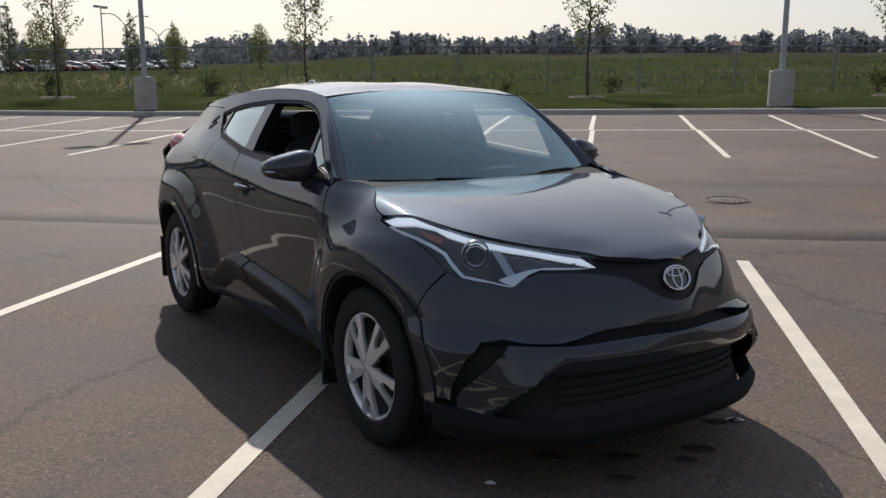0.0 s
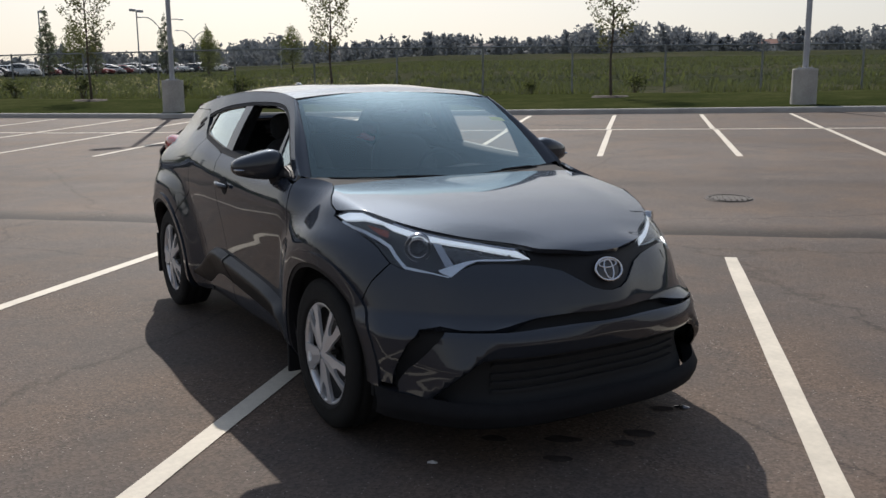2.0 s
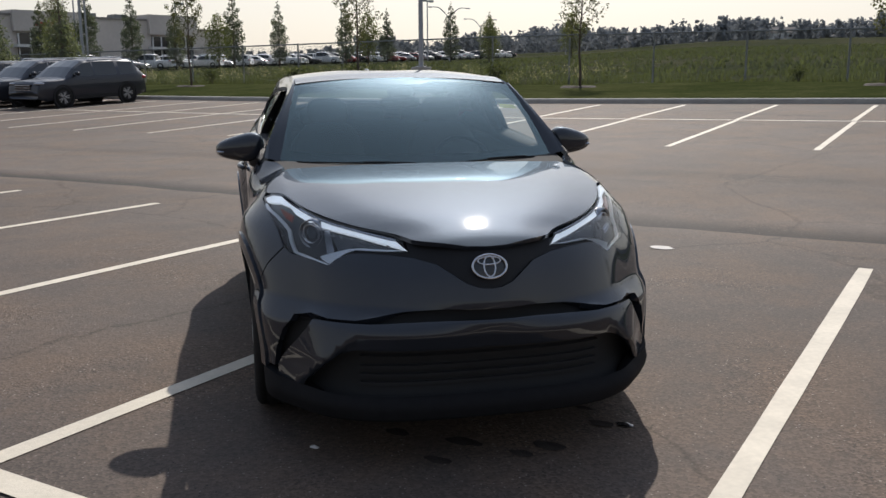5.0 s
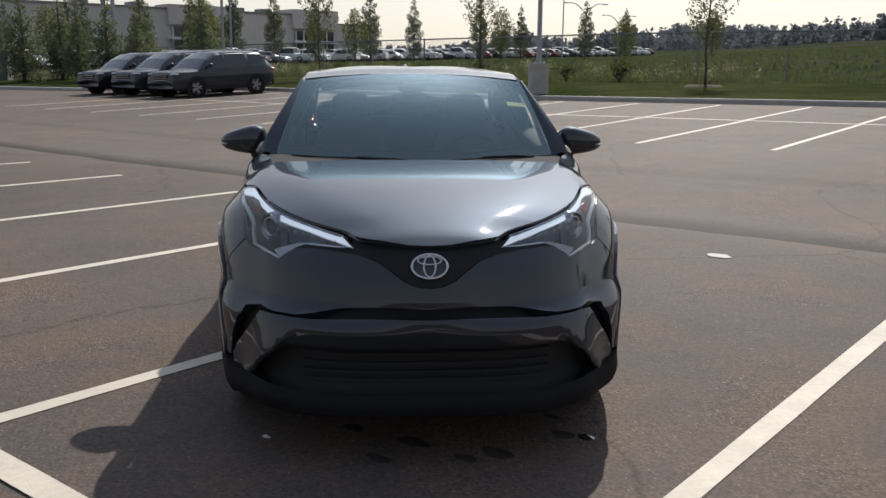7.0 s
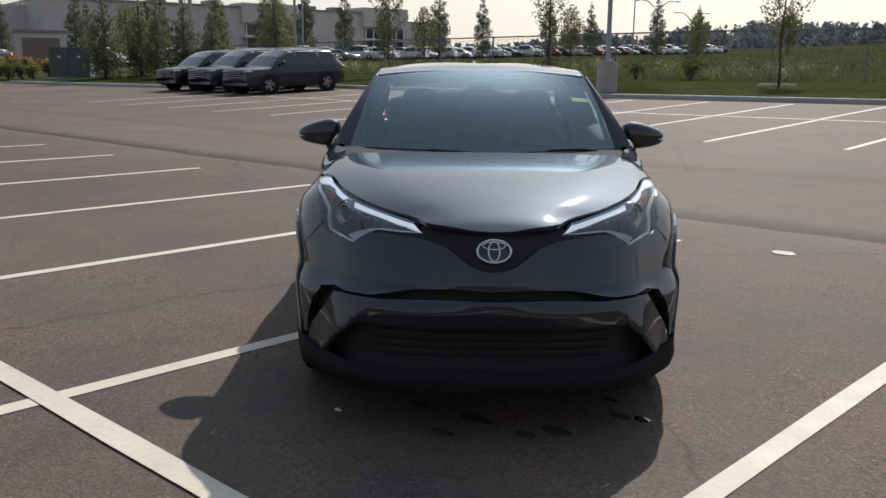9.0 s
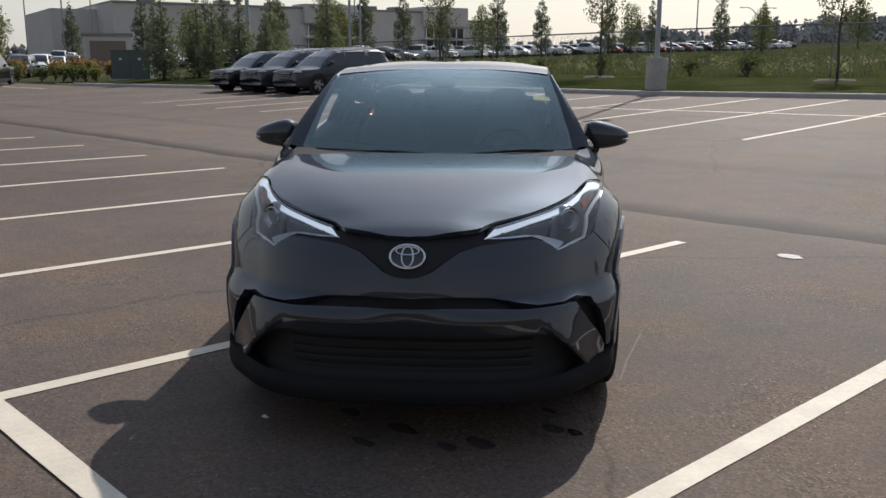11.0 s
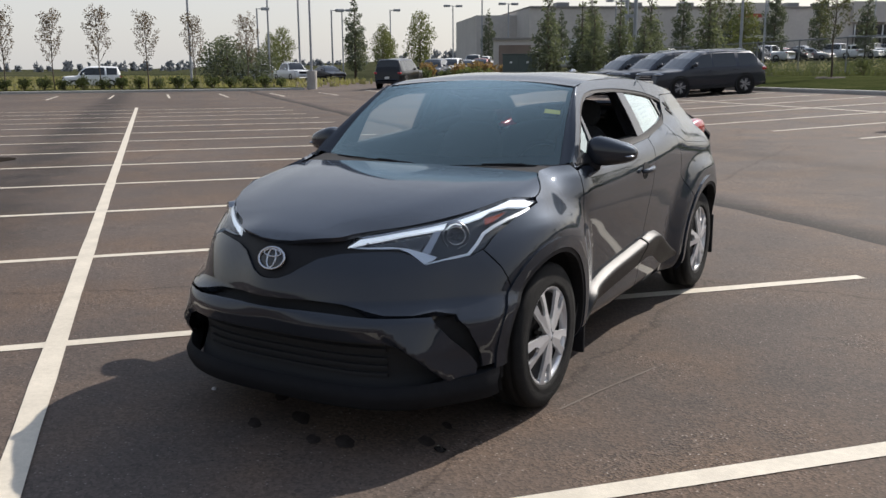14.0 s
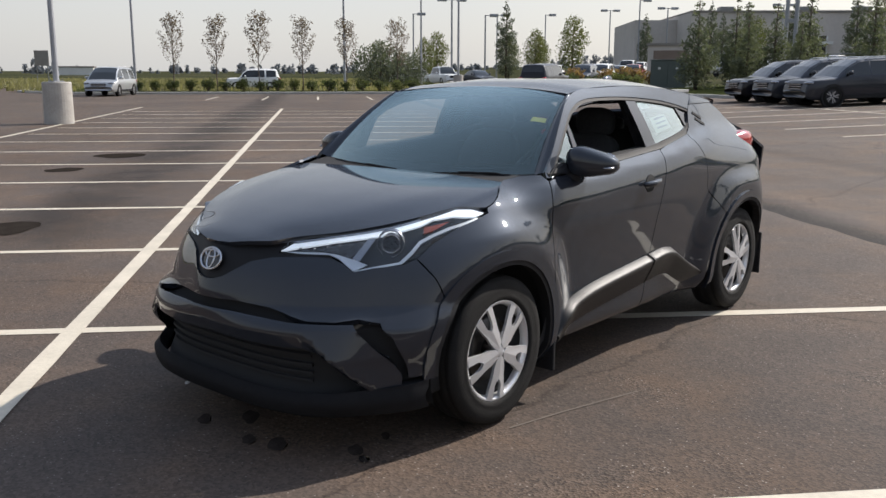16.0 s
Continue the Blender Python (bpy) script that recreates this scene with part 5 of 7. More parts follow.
def wheel(m):
    w = new("wheel")
    w.parent = car
    w.matrix_basis = m
    tyre = [(-0.10, 0.225), (-0.105, 0.27), (-0.10, 0.312), (-0.085, 0.332), (-0.06, 0.3365), (-0.052, 0.330), (-0.046, 0.330), (-0.04, 0.338), (-0.004, 0.3385), (0.0, 0.331), (0.006, 0.331), (0.01, 0.3385), (0.05, 0.337), (0.056, 0.330), (0.062, 0.330), (0.068, 0.335), (0.085, 0.331), (0.10, 0.312), (0.106, 0.275), (0.102, 0.252), (0.104, 0.248), (0.098, 0.232), (0.09, 0.226)]
    part("tyre", revolve(tyre, 64), RUBBER, w, "", True)
    part("rim_ring", revolve([(0.06, 0.205), (0.078, 0.208), (0.090, 0.216), (0.092, 0.226), (0.085, 0.231), (0.06, 0.229)], 64), SILVER, w, "", True)
    part("rim_well", revolve([(0.02, 0.02), (0.025, 0.15), (0.03, 0.20), (0.075, 0.212)], 48), BLACK, w, "", True)
    part("brake_disc", revolve([(0.030, 0.05), (0.034, 0.06), (0.034, 0.142), (0.028, 0.145)], 40), STEEL, w, "", True)
    hub = revolve([(0.104, 0.0005), (0.104, 0.020), (0.101, 0.026), (0.085, 0.030), (0.05, 0.032)], 32)
    part("hub_cap", hub, SILVER, w, "", True)
    for k in range(5):
        s = new("spoke", SPOKE)
        s.parent = w
        s.matrix_basis = Matrix.Translation((0.066, 0, 0)) @ Matrix.Rotation(2 * math.pi * k / 5 + 0.3, 4, "X")
    for k in range(5):
        a = 2 * math.pi * (k + 0.5) / 5 + 0.3
        nut = revolve([(0.05, 0.012), (0.078, 0.011), (0.082, 0.006), (0.082, 0.0005)], 8)
        bmesh.ops.translate(nut, vec=(0, -0.055 * math.sin(a), 0.055 * math.cos(a)), verts=nut.verts)
        part("wheel_nut", nut, STEEL, w)
    return w


for y, steer in ((0.0, 0.0), (2.64, 0.0)):
    for s in (1, -1):
        wheel(Matrix.Translation((0.772 * s, y, 0.337)) @ Matrix.Rotation(0 if s == 1 else math.pi, 4, "Z") @ Matrix.Rotation(0.4 * y + (0.014 + (0.22 if y == 0 else 0.0) if s == 1 else 0.328), 4, "X"))


def flap(y, w, z0, z1):
    return lambda: box(w, 0.02, z1 - z0, 0.775, y, (z0 + z1) / 2, 0.006)


both("mud_flap", flap(0.445, 0.19, 0.13, 0.40), BLACK, car)
both("mud_flap", flap(3.075, 0.18, 0.16, 0.45), BLACK, car)


# ---- door mirrors, handles, wipers ----
def mirror_shell():
    def shape(p):
        k = (p.x + 0.12) / 0.24
        z = p.z * (1.05 - 0.42 * smooth(k)) + 0.018 * (1 - k)
        return Vector((p.x, p.y * (1 - 0.25 * k) + 0.05 * k * k - 0.02, z))
    return ellipsoid((0.895, 0.70, 1.108), (0.122, 0.082, 0.080), 2.7, 32, 18, shape)


both("mirror_housing", mirror_shell, PAINT, car, "dark grey door mirror housing", True)
both("mirror_arm", lambda: tube([(0.73, 0.60, 1.065), (0.78, 0.62, 1.058), (0.84, 0.67, 1.045)], [0.030, 0.028, 0.024], 10), BLACK, car, "", True)
both("mirror_foot", lambda: extrude_outline([(0.47, 1.072), (0.60, 1.066), (0.72, 1.072), (0.70, 1.102), (0.60, 1.118), (0.52, 1.10)], 0.03, lambda a, b, d: side(a, b) + Vector((d - 0.012, 0, 0)), 0.006), BLACK, car)
both("mirror_glass", lambda: ellipsoid((0.895, 0.768, 1.108), (0.098, 0.006, 0.056), 2.8, 20, 8), CHROME, car, "", True)
both("mirror_indicator", lambda: ellipsoid((0.985, 0.702, 1.098), (0.028, 0.045, 0.009), 2.4, 14, 8), LAMP_REFLECTOR, car, "", True)


def door_handle():
    bm = bmesh.new()
    y0, z0 = 1.36, 0.955
    pts = []
    for i in range(9):
        t = i / 8
        y = y0 - 0.095 + 0.19 * t
        p = side(y, z0 + 0.010 * t)
        pts.append(p + Vector((0.012 + 0.022 * math.sin(math.pi * t), 0, 0)))
    add_tube(bm, pts, [0.010, 0.014, 0.016, 0.017, 0.017, 0.017, 0.016, 0.014, 0.010], 10)
    return bm


both("door_handle", door_handle, PAINT, car, "", True)
cup = spline([(1.30, 0.955), (1.335, 0.995), (1.375, 0.998), (1.41, 0.965), (1.385, 0.915), (1.33, 0.912)], 5, True)
panel("handle_recess", cup, side, MATT_DARK, car, step=0.02, gap=0, thick=0.004, off=0.0025)
for x0, x1, t0, t1 in ((-0.62, 0.02, 0.006, 0.022), (0.06, 0.60, 0.006, 0.020)):
    pts = [screen(x0 + (x1 - x0) * i / 8, t0 + (t1 - t0) * math.sin(math.pi * i / 8)) + Vector((0, -0.006, 0.006)) for i in range(9)]
    part("wiper", tube(pts, 0.004, 6), BLACK, car)
    part("wiper_arm", tube([screen(x1, 0.0) + Vector((0, -0.02, 0.0)), pts[7] + Vector((0, -0.004, 0.006)), pts[4] + Vector((0, -0.003, 0.006))], 0.005, 6), BLACK, car)

# ---- cabin ----
def seat_back(w, h, tilt):
    def shape(p):
        return Vector((p.x * (1.0 - 0.12 * (p.z / h)), p.y + 0.03 * (p.x / w) ** 2 * -1, p.z))
    bm = ellipsoid((0, 0, 0), (w, 0.075, h), 3.6, 24, 16, shape)
    bmesh.ops.transform(bm, matrix=Matrix.Rotation(radians(tilt), 4, "X"), verts=bm.verts)
    return bm


for s in (1, -1):
    seat = new("seat")
    seat.parent = car
    seat.location = (0.36 * s, 1.42, 0.0)
    b = part("backrest", seat_back(0.235, 0.34, -16), CLOTH, seat, "", True)
    b.location = (0, 0.10, 0.86)
    part("headrest", ellipsoid((0, 0.205, 1.255), (0.125, 0.05, 0.085), 3.0, 20, 12), CLOTH, seat, "", True)
    part("cushion", ellipsoid((0, -0.20, 0.55), (0.24, 0.28, 0.09), 3.4, 20, 12), CLOTH, seat, "", True)
    for dx in (-0.05, 0.05):
        part("headrest_post", tube([(dx, 0.185, 1.14), (dx, 0.20, 1.22)], 0.007, 8), CHROME, seat)
bench = new("rear_seat")
bench.parent = car
part("backrest", seat_back(0.60, 0.34, -18), CLOTH, bench, "", True).location = (0, 2.28, 0.84)
for dx in (-0.36, 0.0, 0.36):
    part("headrest", ellipsoid((dx, 2.40, 1.19), (0.12, 0.05, 0.065), 3.0, 18, 10), CLOTH, bench, "", True)


def dash():
    bm = bmesh.new()
    prof = [(0.40, 1.00), (0.55, 1.025), (0.75, 1.03), (0.86, 1.01), (0.93, 0.95), (0.95, 0.80), (0.90, 0.60), (0.5, 0.6)]
    rows = []
    for i in range(13):
        x = -0.68 + 1.36 * i / 12
        hump = 0.035 * math.exp(-((x - 0.36) / 0.16) ** 2)
        rows.append([bm.verts.new((x, y, z + (hump if 0.7 < y < 0.94 else 0))) for y, z in prof])
    for a, b in zip(rows, rows[1:]):
        for k in range(len(prof) - 1):
            bm.faces.new((a[k], a[k + 1], b[k + 1], b[k]))
    return bm


part("dashboard", dash(), BLACK, car, "", True)
steering = part("steering_wheel", badge_ring(0.17, 0.17, 0, 0, 0.014, 0.014), BLACK, car, "", True)
steering.location, steering.rotation_euler = (0.36, 1.02, 0.96), (radians(-22), 0, 0)
part("steering_hub", ellipsoid((0, 0, 0), (0.155, 0.02, 0.045), 3, 18, 8), BLACK, steering, "", True)
part("inner_mirror", ellipsoid((0.0, 1.03, 1.325), (0.115, 0.02, 0.034), 3.0, 20, 10), BLACK, car, "", True)
part("sensor_pod", ellipsoid((0.0, 1.02, 1.385), (0.075, 0.06, 0.03), 3.0, 18, 8), BLACK, car, "", True)
part("headliner", box(1.12, 1.45, 0.02, 0, 1.72, 1.425, 0.004), HEADLINING, car)
for s in (1, -1):
    part("door_card", box(0.03, 1.55, 0.62, 0.70 * s, 1.28, 0.78, 0.01), BLACK, car)
    part("centre_pillar", box(0.05, 0.11, 0.40, 0.655 * s, 1.56, 1.26, 0.01, Matrix.Translation((0.665 * s, 1.54, 1.26)) @ Matrix.Rotation(radians(-27 * s), 4, "Y") @ Matrix.Translation((-0.665 * s, -1.54, -1.26))), BLACK, car)

# stickers
tagtop = [(1.66, 1.205), (1.87, 1.235), (1.845, 1.315), (1.645, 1.30)]
panel("window_sheet", tagtop, side, PAPER, car, step=0.06, gap=0, thick=0, off=-0.020, mirror=False, label="white printed sheet inside the rear door window")
panel("window_label", [(1.60, 1.345), (1.70, 1.352), (1.695, 1.385), (1.592, 1.385)], side, PAPER, car, step=0.06, gap=0, thick=0, off=-0.020, mirror=False)
for k in range(3):
    z = 1.232 + 0.025 * k
    panel("print_bar", [(1.69, z), (1.82, z + 0.014), (1.82, z + 0.022), (1.69, z + 0.008)], side, PAPER_BLUE, car, step=0.06, gap=0, thick=0, off=-0.017, mirror=False)
panel("windscreen_sticker", [(0.555, 0.60), (0.655, 0.60), (0.652, 0.655), (0.555, 0.655)], screen, PAPER_YELLOW, car, step=0.06, gap=0, thick=0, off=-0.004, mirror=False, label="small yellow-green sticker behind the windscreen")

# ---- lamp posts ----
def lamp_post(u, v, base_h, base_r, height, label, lean=0.0):
    t = thing("lamp_post", label, "lamp post", Matrix.Translation(spot(u, v, 0.02)))
    part("concrete_base", revolve([(-0.3, base_r), (base_h - 0.03, base_r * 0.98), (base_h, base_r * 0.94), (base_h, 0.0005)], 32, "z"), CONCRETE, t, "round grey concrete footing")
    part("base_plate", box(0.34, 0.34, 0.03, 0, 0, base_h + 0.015, 0.005), POLE_GREY, t)
    for dx in (-0.12, 0.12):
        for dy in (-0.12, 0.12):
            part("bolt", tube([(dx, dy, base_h + 0.02), (dx, dy, base_h + 0.09)], 0.014, 6), GALV, t)
    part("pole", tube([(0, 0, base_h + 0.02), (lean, 0, height)], [0.085, 0.06], 12), POLE_GREY, t)
    part("hand_hole", box(0.09, 0.012, 0.16, 0, -0.085, base_h + 0.5, 0.004), POLE_GREY, t)
    for s in (-1, 1):
        head = part("lamp_head", box(0.62, 0.38, 0.13, s * 0.55, 0, height + 0.02, 0.03), POLE_GREY, t)
        part("diffuser", box(0.5, 0.28, 0.02, s * 0.55, 0, height - 0.052), WHITE_PANEL, head)
    part("cross_arm", tube([(-0.4, 0, height - 0.02), (0.4, 0, height - 0.02)], 0.035, 8), POLE_GREY, t)
    return t


lamp_post(-14.0, 23.2, 1.15, 0.35, 8.5, "grey steel lamp post on a round concrete footing in the grass")
lamp_post(5.6, 23.6, 1.13, 0.36, 8.5, "grey steel lamp post on a concrete footing by the kerb")
lamp_post(-23.7, -7.8, 1.2, 0.42, 8.5, "grey steel lamp post on a pale concrete footing in the asphalt")
lamp_post(-58.9, 9.6, 1.25, 0.36, 8.8, "grey steel lamp post on a concrete footing beside the drive")


def far_lamp(u, v, height, heads, label="tall grey post with boxy floodlight heads over the car lot"):
    t = thing("floodlight_post", label, "lamp post", Matrix.Translation(spot(u, v)) @ Matrix.Rotation(radians(48), 4, "Z"))
    part("pole", tube([(0, 0, -0.2), (0, 0, height)], [0.12, 0.09], 8), POLE_GREY, t)
    for s in ((-1, 1) if heads == 2 else (1,)):
        part("arm", tube([(0, 0, height - 0.05), (s * 0.7, 0, height - 0.05)], 0.05, 6), POLE_GREY, t)
        part("lamp_head", box(1.0, 0.6, 0.34, s * 1.05, 0, height - 0.05, 0.06), POLE_GREY, t)


def arched_lamp(u, v, height):
    t = thing("street_lamp", "slim street lamp with two curved arms", "street lamp", Matrix.Translation(spot(u, v)) @ Matrix.Rotation(radians(20), 4, "Z"))
    part("pole", tube([(0, 0, -0.2), (0, 0, height * 0.8)], [0.14, 0.10], 8), POLE_GREY, t)
    for s in (-1, 1):
        pts = [(s * 3.4 * k / 8, 0, height * 0.8 + height * 0.2 * math.sin(math.pi / 2 * min(1, k / 6))) for k in range(9)]
        part("arm", tube(pts, [0.10 - 0.005 * k for k in range(9)], 6), POLE_GREY, t)
        part("lamp_head", ellipsoid((s * 3.7, 0, height - 0.02), (0.5, 0.2, 0.12), 2.5, 12, 6), POLE_GREY, t)


arched_lamp(-71.3, 127.8, 8.6)
arched_lamp(-85.0, 165.7, 8.0)
arched_lamp(-92.0, 230.0, 9.0)
for u, v, h, n in ((-128, 52, 9.5, 2), (-116, 64, 9.0, 2), (-122, 78, 9.0, 1), (-100, 78, 9.5, 2), (-96, 92, 9.0, 1), (-140, 47, 10.0, 2), (-131, 34, 9.0, 1), (-128, 26, 9.0, 1),
                   (-118, 44, 10.0, 1), (-92, 14, 8.8, 2), (-105, 20, 7.8, 1), (-112, 12, 8.6, 1), (-80, 110, 9.0, 1), (-72, 122, 9.5, 2)):
    far_lamp(u, v, h, n)
# plain tall flag and light poles near the left edge and the twin posts of a pylon
for u, v, h in ((-70.2, 2.0, 9.5), (-82.0, 9.6, 10.0), (-60.5, -12.6, 9.0), (-44.3, 33.9, 9.5), (-66, 52, 9.5)):
    t = thing("light_pole", "plain tall grey steel pole", "pole", Matrix.Translation(spot(u, v)))
    part("pole", tube([(0, 0, -0.2), (0, 0, h)], [0.10, 0.07], 8), POLE_GREY, t)
    part("foot", revolve([(-0.2, 0.2), (0.12, 0.2), (0.14, 0.12)], 12, "z"), CONCRETE, t)
pylon = thing("pylon_sign_posts", "two tall grey steel sign posts joined by cross plates", "sign posts", Matrix.Translation(spot(-48.2, 28.4)) @ Matrix.Rotation(radians(5), 4, "Z"))
for dx in (-0.28, 0.28):
    part("post", tube([(dx, 0, -0.2), (dx, 0, 9.0)], 0.13, 10), POLE_GREY, pylon)
for z in (3.9, 5.5, 8.0):
    part("cross_plate", box(0.56, 0.08, 0.22, 0, 0, z, 0.01), POLE_GREY, pylon)


# ---- chain-link fence ----
def wire_material():
    m = bpy.data.materials.new("chain_link")
    m.use_nodes = True
    n, l = m.node_tree.nodes, m.node_tree.links
    out, p = n["Material Output"], n["Principled BSDF"]
    p.inputs["Base Color"].default_value = (0.22, 0.23, 0.22, 1)
    p.inputs["Metallic"].default_value, p.inputs["Roughness"].default_value = 0.6, 0.5
    tr, mx, tc = n.new("ShaderNodeBsdfTransparent"), n.new("ShaderNodeMixShader"), n.new("ShaderNodeTexCoord")
    sx = n.new("ShaderNodeSeparateXYZ")
    l.new(tc.outputs["Object"], sx.inputs[0])
    prev = None
    for sgn in (1, -1):
        a = n.new("ShaderNodeMath")
        a.operation = "MULTIPLY_ADD"
        a.inputs[1].default_value = sgn
        l.new(sx.outputs["Z"], a.inputs[0])
        l.new(sx.outputs["X"], a.inputs[2])
        b = n.new("ShaderNodeMath")
        b.operation = "PINGPONG"
        b.inputs[1].default_value = 0.035
        l.new(a.outputs[0], b.inputs[0])
        c = n.new("ShaderNodeMath")
        c.operation = "LESS_THAN"
        c.inputs[1].default_value = 0.0028
        l.new(b.outputs[0], c.inputs[0])
        if prev is None:
            prev = c
        else:
            d = n.new("ShaderNodeMath")
            d.operation = "MAXIMUM"
            l.new(prev.outputs[0], d.inputs[0])
            l.new(c.outputs[0], d.inputs[1])
            prev = d
    l.new(prev.outputs[0], mx.inputs[0])
    l.new(tr.outputs[0], mx.inputs[1])
    l.new(p.outputs[0], mx.inputs[2])
    l.new(mx.outputs[0], out.inputs[0])
    return m


WIRE = wire_material()
fence = thing("fence", "long grey galvanised chain-link fence beyond the grass", "fence", Matrix.Translation((*xy(0, 35), 0)) @ Matrix.Rotation(LOT, 4, "Z"))


def rail_z(u):
    """The top rail runs almost level."""
    return 3.04 - 0.004 * u if u > -16 else 3.104 + 0.010 * (u + 16)


f_us = [-1.75 + 3.85 * k for k in range(-14, 18)]
for u in f_us:
    z = rise(u, 35)
    part("post", tube([(u, 0, z - 0.2), (u, 0, rail_z(u) + 0.05)], 0.042, 8), GALV, fence)
for a, b in zip(f_us, f_us[1:]):
    za, zb = rail_z(a), rail_z(b)
    ga, gb = rise(a, 35), rise(b, 35)
    part("top_rail", tube([(a, 0, za), (b, 0, zb)], 0.034, 6), GALV, fence)
    part("mesh_bay", (lambda bm: (bm.faces.new([bm.verts.new(p) for p in ((a, 0.02, ga), (b, 0.02, gb), (b, 0.02, zb), (a, 0.02, za))]), bm)[1])(bmesh.new()), WIRE, fence)


# ---- trees ----
def leaf_cloud(name, centres, radii, count, size, material, parent, rng, flat=0.0, share=2.0):
    """Many small leaves scattered through overlapping clumps."""
    centres, radii = np.array(centres, float), np.array(radii, float)
    w = radii ** share
    pick = rng.choice(len(centres), count, p=w / w.sum())
    d = rng.normal(size=(count, 3))
    d /= np.linalg.norm(d, axis=1)[:, None]
    c = centres[pick] + d * (radii[pick] * rng.random(count) ** 0.45)[:, None]
    n = rng.normal(size=(count, 3))
    n[:, 2] += flat
    n /= np.linalg.norm(n, axis=1)[:, None]
    a = np.cross(n, rng.normal(size=(count, 3)))
    a /= np.linalg.norm(a, axis=1)[:, None]
    b = np.cross(n, a)
    s = size * (0.6 + 0.8 * rng.random(count))[:, None]
    V = np.stack([c - a * s, c + b * s * 0.55, c + a * s, c - b * s * 0.55], 1).reshape(-1, 3)
    me = bpy.data.meshes.new(name)
    me.from_pydata(V.tolist(), [], np.arange(count * 4).reshape(-1, 4).tolist())
    me.materials.append(material)
    ob = new(name, me)
    ob.parent = parent
    return ob


def young_tree(height, spread, clear, leaves, size, material, label, seed, trunk=0.05, twigs=14, kind_name="tree", category="tree", upright=0.9):
    """Slim trunk, rising limbs and a loose crown with gaps."""
    rng = np.random.default_rng(seed)
    t = thing(kind_name, label, category)
    bm = bmesh.new()
    pts = [(0.03 * math.sin(k * 1.3 + seed), 0.03 * math.cos(k * 1.7 + seed), height * k / 7 - 0.1) for k in range(8)]
    add_tube(bm, pts, [trunk * (1.15 - 0.14 * k) for k in range(8)], 8)
    part("trunk", bm, BARK, t, "", True)
    limbs, centres, radii = bmesh.new(), [], []
    for k in range(twigs):
        h = clear + (height * 0.92 - clear) * (k / twigs) ** 0.9
        a = k * 2.4 + seed
        reach = spread * math.sin(math.pi * min(1.0, 0.25 + 0.75 * (h - clear) / (height - clear))) * rng.uniform(0.7, 1.1) + 0.12
        dz = reach * upright * rng.uniform(0.8, 1.3)
        p0 = Vector((0, 0, h))
        p1 = Vector((math.cos(a) * reach * 0.55, math.sin(a) * reach * 0.55, h + dz * 0.45))
        p2 = Vector((math.cos(a + 0.2) * reach, math.sin(a + 0.2) * reach, h + dz))
        add_tube(limbs, [p0, p1, p2], [trunk * 0.35, trunk * 0.22, trunk * 0.08], 5)
        for q, r in ((p1, 0.30), (p2, 0.26), ((p1 + p2) / 2, 0.28)):
            centres.append(tuple(q))
            radii.append(r * spread * rng.uniform(0.7, 1.2) + 0.05)
    centres.append((0, 0, height))
    radii.append(0.18 * spread + 0.06)
    tagged(part("branchwork", limbs, BARK, t, "", True), kind="stuff")
    leaf_cloud("crown", centres, radii, leaves, size, material, t, rng)
    return t


def copy_at(ob, u, v, rot=0.0, s=1.0, dz=0.0):
    c = copy_thing(ob, Matrix.Translation(spot(u, v, dz)) @ Matrix.Rotation(rot, 4, "Z"))
    c.scale = (s, s, s)
    return c


def put(ob, u, v, rot=0.0, s=1.0, dz=0.0):
    ob.matrix_world = Matrix.Translation(spot(u, v, dz)) @ Matrix.Rotation(rot, 4, "Z") @ Matrix.Diagonal((s, s, s, 1))
    return ob


YT = "young leafy tree with a thin trunk in a mulch ring"
verge_tree = put(young_tree(5.2, 0.78, 1.75, 2100, 0.052, LEAF_YOUNG, YT, 3, twigs=22), 0.0, 29.2, 0.0, 1.0, 0.1)
tagged(verge_tree, group="trees along the grass strip")
verge_tree_b = put(young_tree(4.9, 0.75, 1.65, 1900, 0.052, LEAF_YOUNG, YT, 8, twigs=22), -10.6, 29.3, 0.5, 1.0, 0.1)
tagged(verge_tree_b, group="trees along the grass strip")
for src, u, v, r, s in ((verge_tree, -21.5, 30.2, 2.0, 1.05), (verge_tree_b, -31.0, 29.4, 1.0, 1.0), (verge_tree_b, 10.3, 29.0, 2.6, 1.04), (verge_tree, 20.5, 29.0, 4.0, 1.0), (verge_tree, -41.5, 30.0, 4.0, 0.95)):
    copy_at(src, u, v, r, s, 0.1)
for u, v in ((0.0, 29.2), (-10.6, 29.3), (-21.5, 30.2), (-31.0, 29.4), (10.3, 29.0), (20.5, 29.0)):
    ring = revolve([(0.0, 0.0005), (0.05, 0.25), (0.045, 0.6), (-0.05, 0.75)], 20, "z")
    for vert in ring.verts:
        vert.co.x *= 1 + 0.15 * noise.noise((vert.co.x * 3, vert.co.y * 3, u))
        vert.co.z += 0.03 * noise.noise((vert.co.x * 5, vert.co.y * 5, v))
    m = part("mulch_ring", ring, MULCH, None, "", True)
    m.matrix_world = Matrix.Translation(spot(u, v, 0.14))
    tagged(m, "dark bark mulch heaped round a young tree", "mulch")

